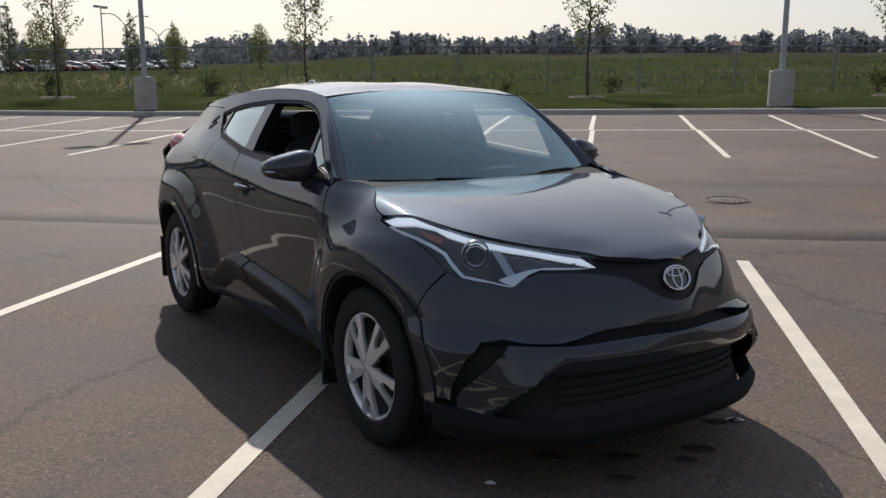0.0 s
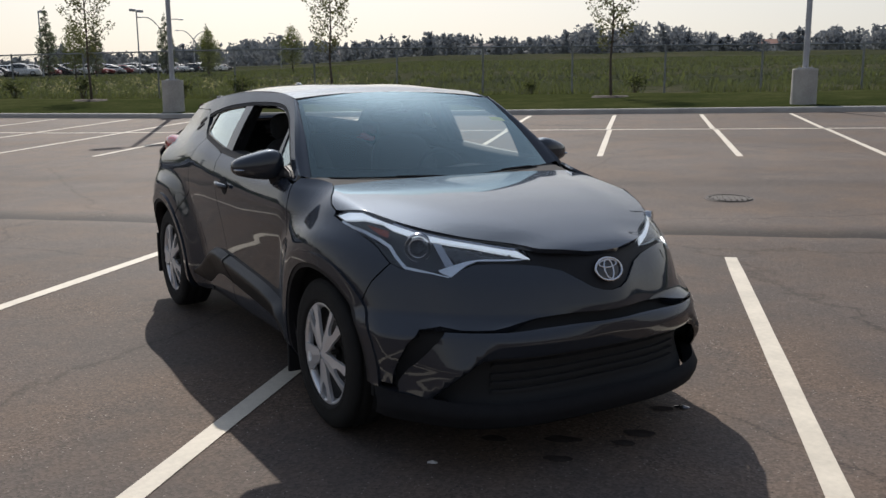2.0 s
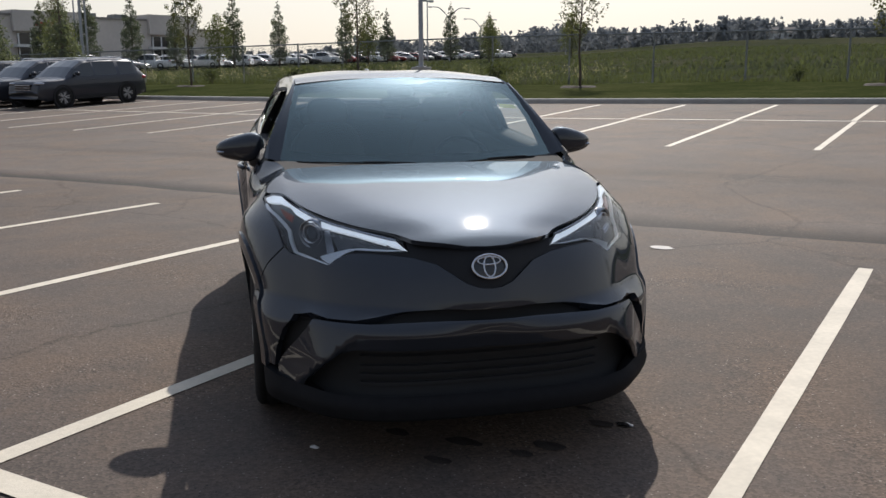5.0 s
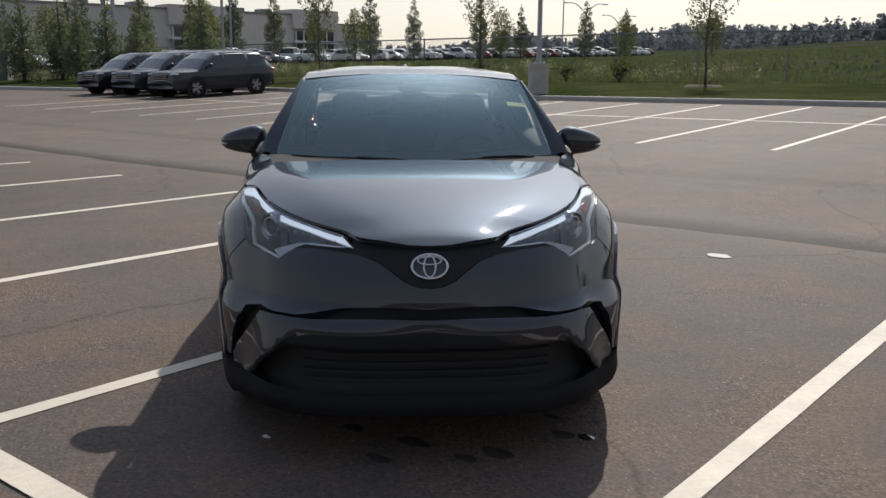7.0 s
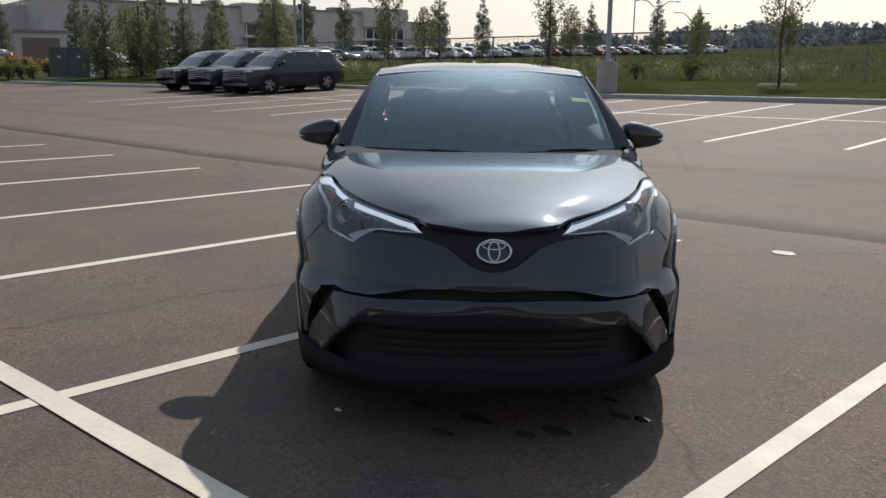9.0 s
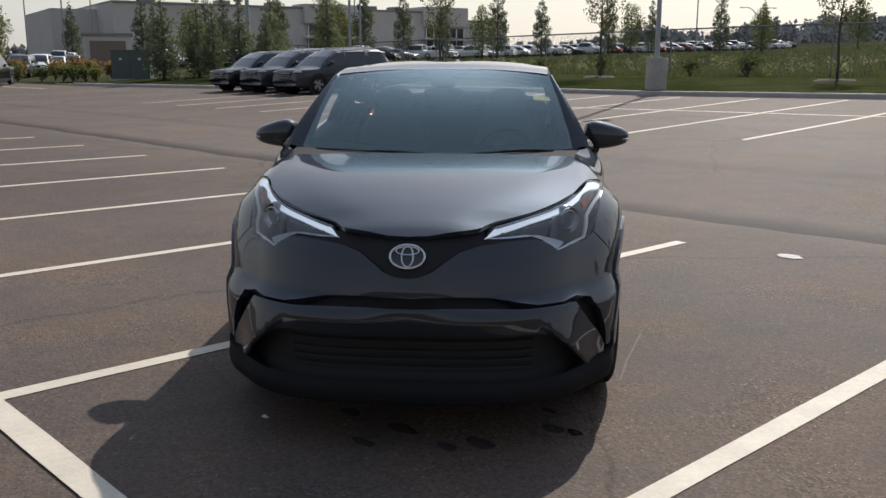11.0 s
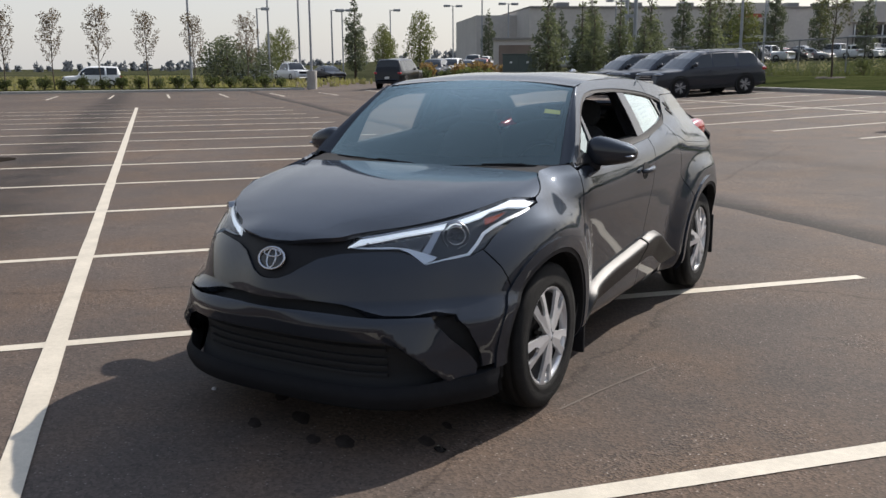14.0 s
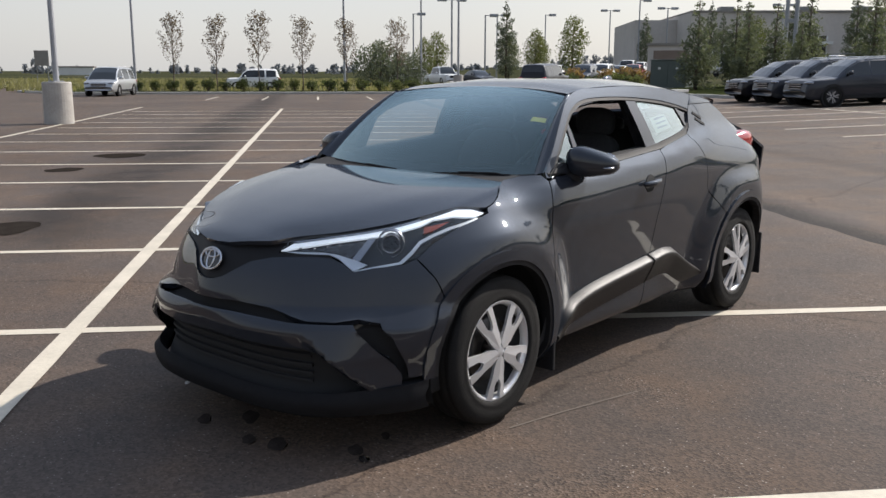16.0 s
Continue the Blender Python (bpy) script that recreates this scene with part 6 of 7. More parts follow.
# reddish columnar trees and clipped shrubs behind the left kerb
RT = "slim upright tree with sparse reddish leaves"
red_tree = put(young_tree(5.1, 0.80, 1.5, 1300, 0.062, LEAF_PURPLE, RT, 21, 0.045, 18, upright=1.7), -62.4, -10.3, 0, 1, 0.1)
tagged(red_tree, group="reddish trees behind the hedge")
for v, r, s in ((-7.3, 1.0, 0.98), (-4.35, 2.1, 1.03), (-1.25, 3.3, 0.97), (1.9, 4.4, 0.95), (5.6, 5.2, 0.95)):
    copy_at(red_tree, -62.3, v, r, s, 0.1)


def shrub(seed, material, label, r=0.55, h=0.75, leaves=420, size=0.07):
    rng = np.random.default_rng(seed)
    t = thing("shrub", label, "shrub", group="low shrubs behind the kerb")
    bm = bmesh.new()
    cs, rs = [], []
    for k in range(9):
        a = k * 2.4
        q = (math.cos(a) * r * 0.6 * rng.random(), math.sin(a) * r * 0.6 * rng.random(), h * rng.uniform(0.45, 0.8))
        add_tube(bm, [(0, 0, -0.05), q], [0.02, 0.006], 5)
        cs.append(q)
        rs.append(r * rng.uniform(0.45, 0.7))
    tagged(part("stem", bm, BARK, t), kind="stuff")
    leaf_cloud("foliage", cs, rs, leaves, size, material, t, rng)
    return t


hedge = put(shrub(5, LEAF, "round green garden shrub in a planted strip"), -60.8, -12.6, 0, 1, 0.1)
hedge_b = put(shrub(6, LEAF_YELLOW, "round yellow-green garden shrub in a planted strip"), -60.8, -11.4, 0, 1, 0.1)
for k in range(2, 18):
    v = -12.6 + 1.2 * k
    copy_at(hedge if k % 3 else hedge_b, -60.8 + 0.25 * math.sin(k * 2.1), v, k * 1.7, 0.9 + 0.25 * abs(math.sin(k * 1.3)), 0.1)
for k, (u, v, s) in enumerate(((-54.5, 19.2, 1.2), (-53.4, 19.4, 1.3), (-52.0, 19.6, 1.2), (-51.0, 19.8, 1.1), (-58.5, 17.8, 1.2), (-59.6, 17.6, 1.3), (-56.5, 18.6, 1.1))):
    copy_at(hedge_b if k % 2 else hedge, u, v, k, s, 0.05)
rust = leaf_material("rusty_grass", (0.20, 0.13, 0.07))
tuft = put(shrub(9, rust, "tall rust-coloured ornamental grass", 0.7, 1.1, 600, 0.11), -55.6, 20.5, 0, 1.1, 0.05)
for u, v, s in ((-54.2, 21.0, 1.0), (-60.5, 18.6, 1.1), (-52.8, 21.6, 0.9), (-57.4, 19.8, 1.0)):
    copy_at(tuft, u, v, u, s, 0.05)


def dense_tree(height, radius, clear, leaves, size, material, label, seed, profile, trunk=0.12):
    """A fuller crown following a profile of (height share, radius share)."""
    rng = np.random.default_rng(seed)
    t = thing("tree", label, "tree")
    bm = bmesh.new()
    add_tube(bm, [(0, 0, -0.2), (0.05, 0, height * 0.5), (0, 0.04, height * 0.93)], [trunk, trunk * 0.6, trunk * 0.15], 8)
    part("trunk", bm, BARK, t, "", True)
    limbs, cs, rs = bmesh.new(), [], []
    k = 0
    for i in range(26):
        s = (i + 0.5) / 26
        h = clear + (height - clear) * s
        R = radius * lerp_list(profile, s)
        for j in range(2):
            a = k * 2.39996
            k += 1
            rr = R * rng.uniform(0.35, 0.8)
            q = (math.cos(a) * rr, math.sin(a) * rr, h + rng.uniform(-0.2, 0.2))
            if j == 0:
                add_tube(limbs, [(0, 0, max(clear * 0.8, h - 0.3 * R)), q], [trunk * 0.25, 0.01], 4)
            cs.append(q)
            rs.append(max(0.12, R * rng.uniform(0.32, 0.55)))
    tagged(part("branchwork", limbs, BARK, t), kind="stuff")
    leaf_cloud("crown", cs, rs, leaves, size, material, t, rng)
    return t


CONE = [(0, 0.85), (0.15, 1.0), (0.5, 0.62), (0.85, 0.25), (1, 0.06)]
COLUMN = [(0, 0.6), (0.15, 0.95), (0.45, 0.95), (0.75, 0.55), (0.9, 0.28), (1, 0.05)]
ROUND = [(0, 0.5), (0.25, 0.95), (0.55, 1.0), (0.85, 0.6), (1, 0.15)]
spruce = put(dense_tree(5.2, 1.2, 0.4, 3000, 0.08, LEAF_DARK, "dark green young spruce on a mulched bed", 31, CONE), -43.8, 20.6, 0, 1, 0.1)
for u, v, s, r in ((-41.9, 22.6, 0.85, 1), (-45.2, 23.5, 0.95, 2), (-40.4, 23.4, 0.9, 3), (-38.6, 24.2, 0.95, 4), (-37.2, 23.0, 0.7, 5), (-47.0, 25.0, 1.0, 6), (-36.0, 26.0, 0.95, 1.5)):
    copy_at(spruce, u, v, r, s, 0.1)
poplar = put(dense_tree(8.2, 1.25, 0.6, 4600, 0.09, LEAF_POPLAR, "dark green columnar poplar tree", 41, COLUMN), -88.7, 19.2, 0, 1.02)
for u, v, s in ((-95, 62, 1.15), (-91, 66, 1.0), (-85, 74, 1.1), (-82, 78, 0.95), (-100, 57, 1.05), (-78, 84, 1.15), (-74, 88, 1.0), (-108, 50, 1.1), (-111, 53, 0.95), (-70, 97, 1.05), (-66, 101, 0.9), (-60, 108, 1.0), (-56, 112, 0.85), (-118, 45, 1.0), (-88, 70, 1.2)):
    copy_at(poplar, u, v, u * 1.7, s)
round_tree = put(dense_tree(7.2, 2.0, 0.9, 3200, 0.11, LEAF_YELLOW, "light green broadleaf tree", 51, ROUND), -96.5, 28.5, 0, 1)
for u, v, s in ((-104, 26, 0.85), (-110, 24, 0.8), (-118, 30, 0.8), (-90, 47, 0.9), (-80, 60, 0.95), (-73, 76, 0.9), (-63, 92, 0.9), (-100, 12, 0.75), (-50, 100, 0.8), (-46, 118, 0.9), (-112, 15, 0.9), (-120, 8, 0.8)):
    copy_at(round_tree, u, v, u * 2.3, s)
dark_round = put(dense_tree(4.4, 3.0, 0.2, 4600, 0.11, LEAF_POPLAR, "dense dark green bush group", 61, ROUND), -80.4, 5.6, 0, 0.95)
for u, v, s in ((-82.5, 8.4, 0.72),):
    copy_at(dark_round, u, v, u, s)


# ---- far belt of trees, houses ----
def far_belt():
    rng = np.random.default_rng(77)
    cs, rs = [], []
    for k in range(3450):
        a = radians(rng.uniform(20, 200))
        d = rng.uniform(430, 640)
        u, v = d * math.cos(a), d * math.sin(a)
        density = 1.0 if a < radians(128) else 0.16
        if rng.random() > density:
            continue
        z = rise(u, v)
        h = rng.uniform(6, 13) * (0.5 if a > radians(125) else 1.0) * (1 + 0.35 * math.sin(a * 23) * math.sin(a * 7))
        conifer = rng.random() < 0.4
        w = h * (0.16 if conifer else 0.38)
        for j in range(8):
            s = (j + 0.3) / 8
            r = w * ((1.1 - s) if conifer else math.sin(math.pi * (0.15 + 0.8 * s)))
            x, y = xy(u + rng.normal() * r * 0.4, v + rng.normal() * r * 0.4)
            cs.append((x, y, z - 1.0 + h * s))
            rs.append(max(0.6, r))
    # the belt's haze comes only from its pale leaf colour
    ob = leaf_cloud("far_woods", cs, rs, 170000, 1.2, LEAF_HAZED, None, rng, share=1.1)
    return tagged(ob, "distant belt of mixed trees along the horizon, haze painted into the leaves", "woods", kind="stuff")


far_belt()


def house(u, v, w, d, h, rot, wall, roof_mat):
    t = thing("house", "distant low house with a pitched roof", "house", Matrix.Translation(spot(u, v, -0.3)) @ Matrix.Rotation(rot, 4, "Z"))
    part("wall", box(w, d, h, 0, 0, h / 2), wall, t)
    bm = bmesh.new()
    o = 0.5
    vs = [bm.verts.new(p) for p in ((-w / 2 - o, -d / 2 - o, h), (w / 2 + o, -d / 2 - o, h), (w / 2 + o, d / 2 + o, h), (-w / 2 - o, d / 2 + o, h), (-w / 2 + 1, 0, h + 2.6), (w / 2 - 1, 0, h + 2.6))]
    for f in ((0, 1, 5, 4), (1, 2, 5), (2, 3, 4, 5), (3, 0, 4), (3, 2, 1, 0)):
        bm.faces.new([vs[i] for i in f])
    part("roof", bm, roof_mat, t)
    for k in range(3):
        part("window", box(1.6, 0.1, 1.2, -w / 3 + k * w / 3, -d / 2 - 0.06, h * 0.55), GLOSS_BLACK, t)
    part("door", box(1.0, 0.1, 2.0, w * 0.12, -d / 2 - 0.06, 1.0), STUCCO_DARK, t)


ROOF_GREY = mat("roof_shingle", (0.16, 0.14, 0.13), 0.9, var=0.2, scale=0.5)
ROOF_RED = mat("roof_brown", (0.20, 0.10, 0.075), 0.9, var=0.2, scale=0.5)
for k in range(9):
    a = radians(38 + 8.7 * k)
    house(*(470 * math.cos(a), 470 * math.sin(a)), 13 + 3 * (k % 3), 9, 3.2, LOT + a - math.pi / 2 + 0.4 * math.sin(k * 2), WHITE_PANEL if k % 2 else STUCCO, ROOF_RED if k % 4 == 1 else ROOF_GREY)

# ---- car dealership building and utility box ----
def showroom():
    t = thing("commercial_building", "long low beige stucco showroom with a dark cornice", "building")
    A, C = Vector(xy(-152.5, 66)), Vector(xy(-137.4, 144))
    zb = 1.2

    def block(p, q, depth, h, material, name="wall", z0=0.0, label="", parent=t):
        d = (q - p).normalized()
        n = Vector((-d.y, d.x))
        if n.dot(p) < 0:
            n = -n
        bm = bmesh.new()
        lo = [p, q, q + n * depth, p + n * depth]
        vs = [bm.verts.new((c.x, c.y, zb + z0)) for c in lo] + [bm.verts.new((c.x, c.y, zb + h)) for c in lo]
        for f in ((0, 1, 5, 4), (1, 2, 6, 5), (2, 3, 7, 6), (3, 0, 4, 7), (4, 5, 6, 7), (3, 2, 1, 0)):
            bm.faces.new([vs[i] for i in f])
        bmesh.ops.recalc_face_normals(bm, faces=bm.faces)
        return part(name, bm, material, parent, label)

    def at(s):
        return A.lerp(C, s)
    off = (C - A).normalized()
    nn = Vector((off.y, -off.x))
    if nn.dot(A) > 0:
        nn = -nn
    block(at(0), at(0.93), 40, 10.7, STUCCO)
    block(at(0) + nn * 0.2, at(0.93) + nn * 0.2, 40.4, 11.0, STUCCO_DARK, "cornice", 10.6)
    block(at(0.93), at(1.07), 30, 9.2, STUCCO)
    block(at(0.93) + nn * 0.2, at(1.07) + nn * 0.2, 30.4, 9.45, STUCCO_DARK, "cornice", 9.1)
    block(at(0) - nn * 12, at(-0.10) - nn * 12, 30, 10.0, STUCCO, "side_wing")
    # glazed bays under white canopies, each split by mullions
    for s0, s1, top in ((0.20, 0.30, 6.6), (0.46, 0.60, 7.6), (0.80, 0.92, 7.6)):
        bay = block(at(s0) + nn * 0.3, at(s1) + nn * 0.3, 1, top, GLOSS_BLACK, "window", 0.8)
        for k in range(6):
            m = s0 + (s1 - s0) * k / 5
            block(at(m) + nn * 0.42, at(m + 0.003) + nn * 0.42, 0.4, top, WHITE_PANEL, "mullion", 0.8, "", bay)
        block(at(s0 - 0.01) + nn * 1.6, at(s1 + 0.01) + nn * 1.6, 2, 5.6, WHITE_PANEL, "canopy", 5.1)
    block(at(0.79) + nn * 1.0, at(0.93) + nn * 1.0, 8, 11.9, STUCCO, "entrance_tower", 8.0)
    block(at(0.45) + nn * 0.8, at(0.61) + nn * 0.8, 6, 11.6, STUCCO, "entrance_tower", 7.9)
    block(at(0.50) + nn * 1.0, at(0.56) + nn * 1.0, 0.5, 9.6, SIGN_RED, "sign_panel", 8.9, "plain red sign panel")
    for s0 in (0.03, 0.10):
        block(at(s0) + nn * 0.2, at(s0 + 0.05) + nn * 0.2, 0.5, 5.2, WHITE_PANEL, "roller_door", 0.3)
    for s0 in (0.08, 0.26, 0.39, 0.66, 0.74):
        block(at(s0) - nn * 5, at(s0 + 0.03) - nn * 5, 3, 12.0, GALV, "roof_unit", 10.7)


showroom()
ubox = thing("utility_box", "dark green utility cabinet on a grass bank", "utility cabinet", Matrix.Translation(spot(-49.0, 21.3, 0.05)) @ Matrix.Rotation(LOT + 0.9, 4, "Z"))
part("body", box(2.2, 1.6, 1.72, 0, 0, 0.86, 0.03), UTILITY_GREEN, ubox)
part("lid", box(2.26, 1.66, 0.06, 0, 0, 1.75, 0.015), UTILITY_GREEN, ubox)
part("pad", box(2.5, 1.9, 0.16, 0, 0, 0.02, 0.02), CONCRETE, ubox)
for dx in (-0.54, 0.54):
    part("door", box(1.02, 0.03, 1.5, dx, -0.81, 0.86, 0.008), UTILITY_GREEN, ubox)
    part("label_plate", box(0.16, 0.01, 0.12, dx, -0.832, 1.25), WHITE_PANEL, ubox)
shed = thing("storage_building", "low flat-roofed beige service shed with a brown roller door", "building", Matrix.Translation(spot(-88.5, 37)) @ Matrix.Rotation(LOT + 1.15, 4, "Z"))
part("wall", box(4.6, 4, 3.2, 0, 0, 1.6), STUCCO, shed)
part("roof", box(4.9, 4.3, 0.25, 0, 0, 3.32), STUCCO_DARK, shed)
part("roller_door", box(3.4, 0.1, 2.6, 0, -2.06, 1.4), mat("brown_door", (0.20, 0.15, 0.12), 0.7, var=0.1, scale=1), shed)
barn = thing("long_shed", "long low white industrial shed on the horizon", "building", Matrix.Translation(spot(-330, -84)) @ Matrix.Rotation(LOT + 1.7, 4, "Z"))
part("wall", box(12, 8, 2.6, 0, 0, 1.3), WHITE_PANEL, barn)
part("roof", box(12.5, 8.5, 0.4, 0, 0, 2.8), ROOF_GREY, barn)
board = thing("sign_board", "dark grey sign board on two posts out in the field", "sign", Matrix.Translation(spot(-111, -33)) @ Matrix.Rotation(LOT + math.pi / 2 + 0.25, 4, "Z"))
part("panel", box(1.6, 0.12, 1.8, 0, 0, 3.0, 0.02), STUCCO_DARK, board)
for dx in (-0.6, 0.6):
    part("post", tube([(dx, 0.1, -0.3), (dx, 0.1, 3.6)], 0.06, 8), GALV, board)


# ---- tall weeds along the fence ----
def weeds(name, label, us, vs, count, h, material, seed, width=0.035):
    rng = np.random.default_rng(seed)
    V, F = [], []
    for k in range(count):
        u, v = rng.uniform(*us), rng.uniform(*vs)
        if noise.noise((u * 0.25, v * 0.35, seed)) < -0.18:
            continue
        p = spot(u, v, -0.05)
        for b in range(4):
            a = rng.uniform(0, 2 * math.pi)
            hh = h * rng.uniform(0.45, 1.15)
            lean = hh * rng.uniform(0.05, 0.5)
            o = Vector((rng.normal() * 0.12, rng.normal() * 0.12, 0))
            side_v = Vector((-math.sin(a), math.cos(a), 0)) * width
            s = len(V)
            mid = p + o + Vector((math.cos(a) * lean * 0.35, math.sin(a) * lean * 0.35, hh * 0.6))
            tip = p + o + Vector((math.cos(a) * lean, math.sin(a) * lean, hh))
            V += [p + o - side_v, p + o + side_v, mid + side_v * 0.8, mid - side_v * 0.8, tip]
            F += [(s, s + 1, s + 2, s + 3), (s + 3, s + 2, s + 4)]
    ob = mesh_object(name, V, F, material)
    return tagged(ob, label, "weeds", kind="stuff")


weeds("tall_weeds", "tall rough green weeds growing along the fence", (-52, 40), (32.4, 46), 9000, 0.30, WEED, 5, 0.020)
weeds("field_tussocks", "straw and green tussocks in the field", (-70, 90), (42, 170), 16000, 0.34, WEED, 6, 0.07)
_rng = np.random.default_rng(71)
_us, _vs = _rng.uniform(-46, -11, 160), _rng.uniform(33, 38.5, 160)
tagged(leaf_cloud("white_blossom", [tuple(spot(u, v, 0.55 + 0.2 * math.sin(u * 3))) for u, v in zip(_us, _vs)], [0.28] * 160, 3200, 0.035, WEED_PALE, None, _rng), "small white flower heads among the weeds", "wild flowers", kind="stuff")
weeds("verge_blades", "short mown blades on the grass strip", (-34, 26), (22.7, 32.5), 24000, 0.12, GRASS_BLADE, 8, 0.018)
WEED_STRAW = leaf_material("straw_grass", (0.20, 0.185, 0.10))
weeds("left_field_grass", "rough straw-coloured grass behind the hedge", (-150, -63), (-60, 16), 9000, 0.5, WEED_STRAW, 9, 0.07)
bush = put(shrub(15, WEED, "scrubby wild bush by the fence", 0.6, 0.9, 380, 0.06), 0.9, 33.6, 0, 1.0)
for u, v, s in ((-3.4, 33.9, 0.8), (7.4, 34.2, 0.9), (11.2, 33.8, 1.1), (-16.5, 34, 1.2), (-19, 33.5, 1.0), (-24.5, 34.2, 1.2), (-27.5, 33.4, 1.1), (-34, 34, 1.0)):
    copy_at(bush, u, v, u, s)


# ---- parked vehicles ----
def car_body_paint(name, base, metal=0.4):
    return mat(name, base, 0.40, metal=metal, var=0.05, scale=1, coat=0.55, spec=0.2)


P_SLATE = car_body_paint("slate_paint", (0.026, 0.029, 0.038), 0.3)
P_BLACK = mat("black_paint", (0.010, 0.010, 0.013), 0.30, var=0.05, scale=1, coat=0.6, spec=0.1)
P_WHITE = car_body_paint("white_paint", (0.72, 0.72, 0.71), 0.0)
P_SILVER = car_body_paint("silver_paint", (0.42, 0.43, 0.44), 0.6)
P_RED = car_body_paint("red_paint", (0.20, 0.02, 0.02), 0.2)
SPOKE_GREY = mat("dull_alloy", (0.36, 0.36, 0.37), 0.4, metal=0.6, var=0.1, scale=5)
DARK_GLASS = mat("dark_glass", (0.012, 0.014, 0.015), 0.05, var=0.0, coat=0.5)


def parked_vehicle(name, label, category, paint, L, W, H, belt, nose_z, hood_y, cabin, wheel_r=0.36, base=(0.2, 0.2), bed=None, detail=True, rails=False):
    """A vehicle with its nose towards -y, lofted from cross-sections. cabin: front base, front top, rear top, rear base along its length."""
    t = thing(name, label, category)
    h2 = L / 2
    clear = 0.24
    y0, y1, y2, y3 = cabin
    tail_z = bed if bed else belt - 0.02
    top = [(-h2, clear + 0.34), (-h2 + 0.03, nose_z - 0.22), (-h2 + 0.12, nose_z - 0.05), (-h2 + 0.32, nose_z), (y0 - 0.05, belt - 0.03), (y0, belt), (y0 + (y1 - y0) * 0.5, belt + (H - belt) * 0.56), (y1, H - 0.05), (y1 + 0.35, H - 0.005), ((y1 + y2) / 2, H), (y2 - 0.1, H - 0.04), (y2, H - 0.08), (y3, tail_z + 0.02)]
    if bed:
        top += [(y3 + 0.05, tail_z), (h2 - 0.05, tail_z), (h2, tail_z - 0.1)]
    else:
        top += [(h2 - 0.03, tail_z - 0.22), (h2, clear + 0.32)] if y3 < h2 - 0.04 else [(h2, clear + 0.3)]
    top = sorted({round(y, 3): (y, z) for y, z in top}.values())
    low = [(-h2, clear + 0.12), (-h2 + 0.25, clear), (h2 - 0.35, clear + 0.02), (h2, clear + 0.14)]

    def lin(k, y):
        for (a0, b0), (a1, b1) in zip(k, k[1:]):
            if y <= a1:
                return b0 + (b1 - b0) * max(0.0, y - a0) / max(1e-6, a1 - a0)
        return k[-1][1]
    ys = sorted({round(v, 3) for v in [y for y, _ in top] + [-h2 + L * i / 34 for i in range(35)] + [-h2 + 0.01, h2 - 0.01]})
    rows = []
    for y in ys:
        zt, zl = lin(top, y), lin(low, y)
        e = abs(y) / h2
        plan = 1 - 0.16 * max(0, (e - 0.72) / 0.28) ** 2.2
        w = W / 2 * plan
        zb = min(belt, zt - 0.02)
        share = max(0.0, min(1.0, (zt - belt) / (H - belt)))
        wt = w * (0.93 - 0.17 * share)
        crown = 0.03 + 0.02 * share
        zs = zb - 0.10 if zb - 0.10 > zl + 0.12 else (zb + zl) / 2
        zm = (zs + zl) / 2
        rows.append([(0, zt), (wt * 0.6, zt - crown * 0.3), (wt * 0.9, zt - crown), (wt, zt - crown - 0.05 * (0.4 + share)), (w * 0.955, zb - (0.0 if share > 0.02 else 0.03)), (w * 0.995, zs), (w, zm + 0.05), (w * 0.975, (zm + zl) / 2), (w * 0.95, zl + 0.03), (w * 0.86, zl)])
    buckets = {}

    def key(y):
        if y < y0 or y > y3 or lin(top, y) < belt + 0.04:
            return None
        return True
    side_cuts = [0.02, 0.34, 0.64, 0.93] if (y3 - y0) > 2.4 else [0.03, 0.50, 0.93]
    for i in range(len(ys) - 1):
        ym = (ys[i] + ys[i + 1]) / 2
        zt = lin(top, ym)
        for j in range(9):
            for sgn in (1, -1):
                nm = "body"
                if zt > belt + 0.05 and y0 < ym < y3:
                    if j in (0, 1) and y0 < ym < y1 - 0.03:
                        nm = "windscreen"
                    elif j in (0, 1) and y2 + 0.02 < ym < y3 - 0.05:
                        nm = "rear_window"
                    elif j == 3 and zt > belt + 0.22:
                        f = (ym - y0) / (y3 - y0)
                        for k in range(len(side_cuts) - 1):
                            if side_cuts[k] + 0.012 < f < side_cuts[k + 1] - 0.012:
                                nm = "side_window%d%d" % (k, sgn)
                V, F, ix = buckets.setdefault(nm, ([], [], {}))
                q = []
                for (ii, jj) in ((i, j), (i, j + 1), (i + 1, j + 1), (i + 1, j)):
                    kk = (ii, jj, sgn if jj else 0)
                    if kk not in ix:
                        ix[kk] = len(V)
                        x, z = rows[ii][jj]
                        V.append((x * sgn, ys[ii], z))
                    q.append(ix[kk])
                q = [v for n_, v in enumerate(q) if v != q[n_ - 1]]
                F.append(tuple(q) if sgn == -1 else tuple(q[::-1]))
    for end, rev in ((0, False), (len(ys) - 1, True)):
        V, F, ix = buckets["body"]
        loop = [ix[(end, j, 1 if j else 0)] for j in range(10) if (end, j, 1 if j else 0) in ix] + [ix[(end, j, -1)] for j in range(9, 0, -1) if (end, j, -1) in ix]
        F.append(tuple(loop) if rev else tuple(loop[::-1]))
    for nm, (V, F, _) in buckets.items():
        plain = nm[:11] if nm.startswith("side_window") else nm
        mesh_object(plain, V, F, paint if nm == "body" else DARK_GLASS, t, smooth=(nm == "body"))
    wy = (-h2 + L * base[0], h2 - L * base[1])
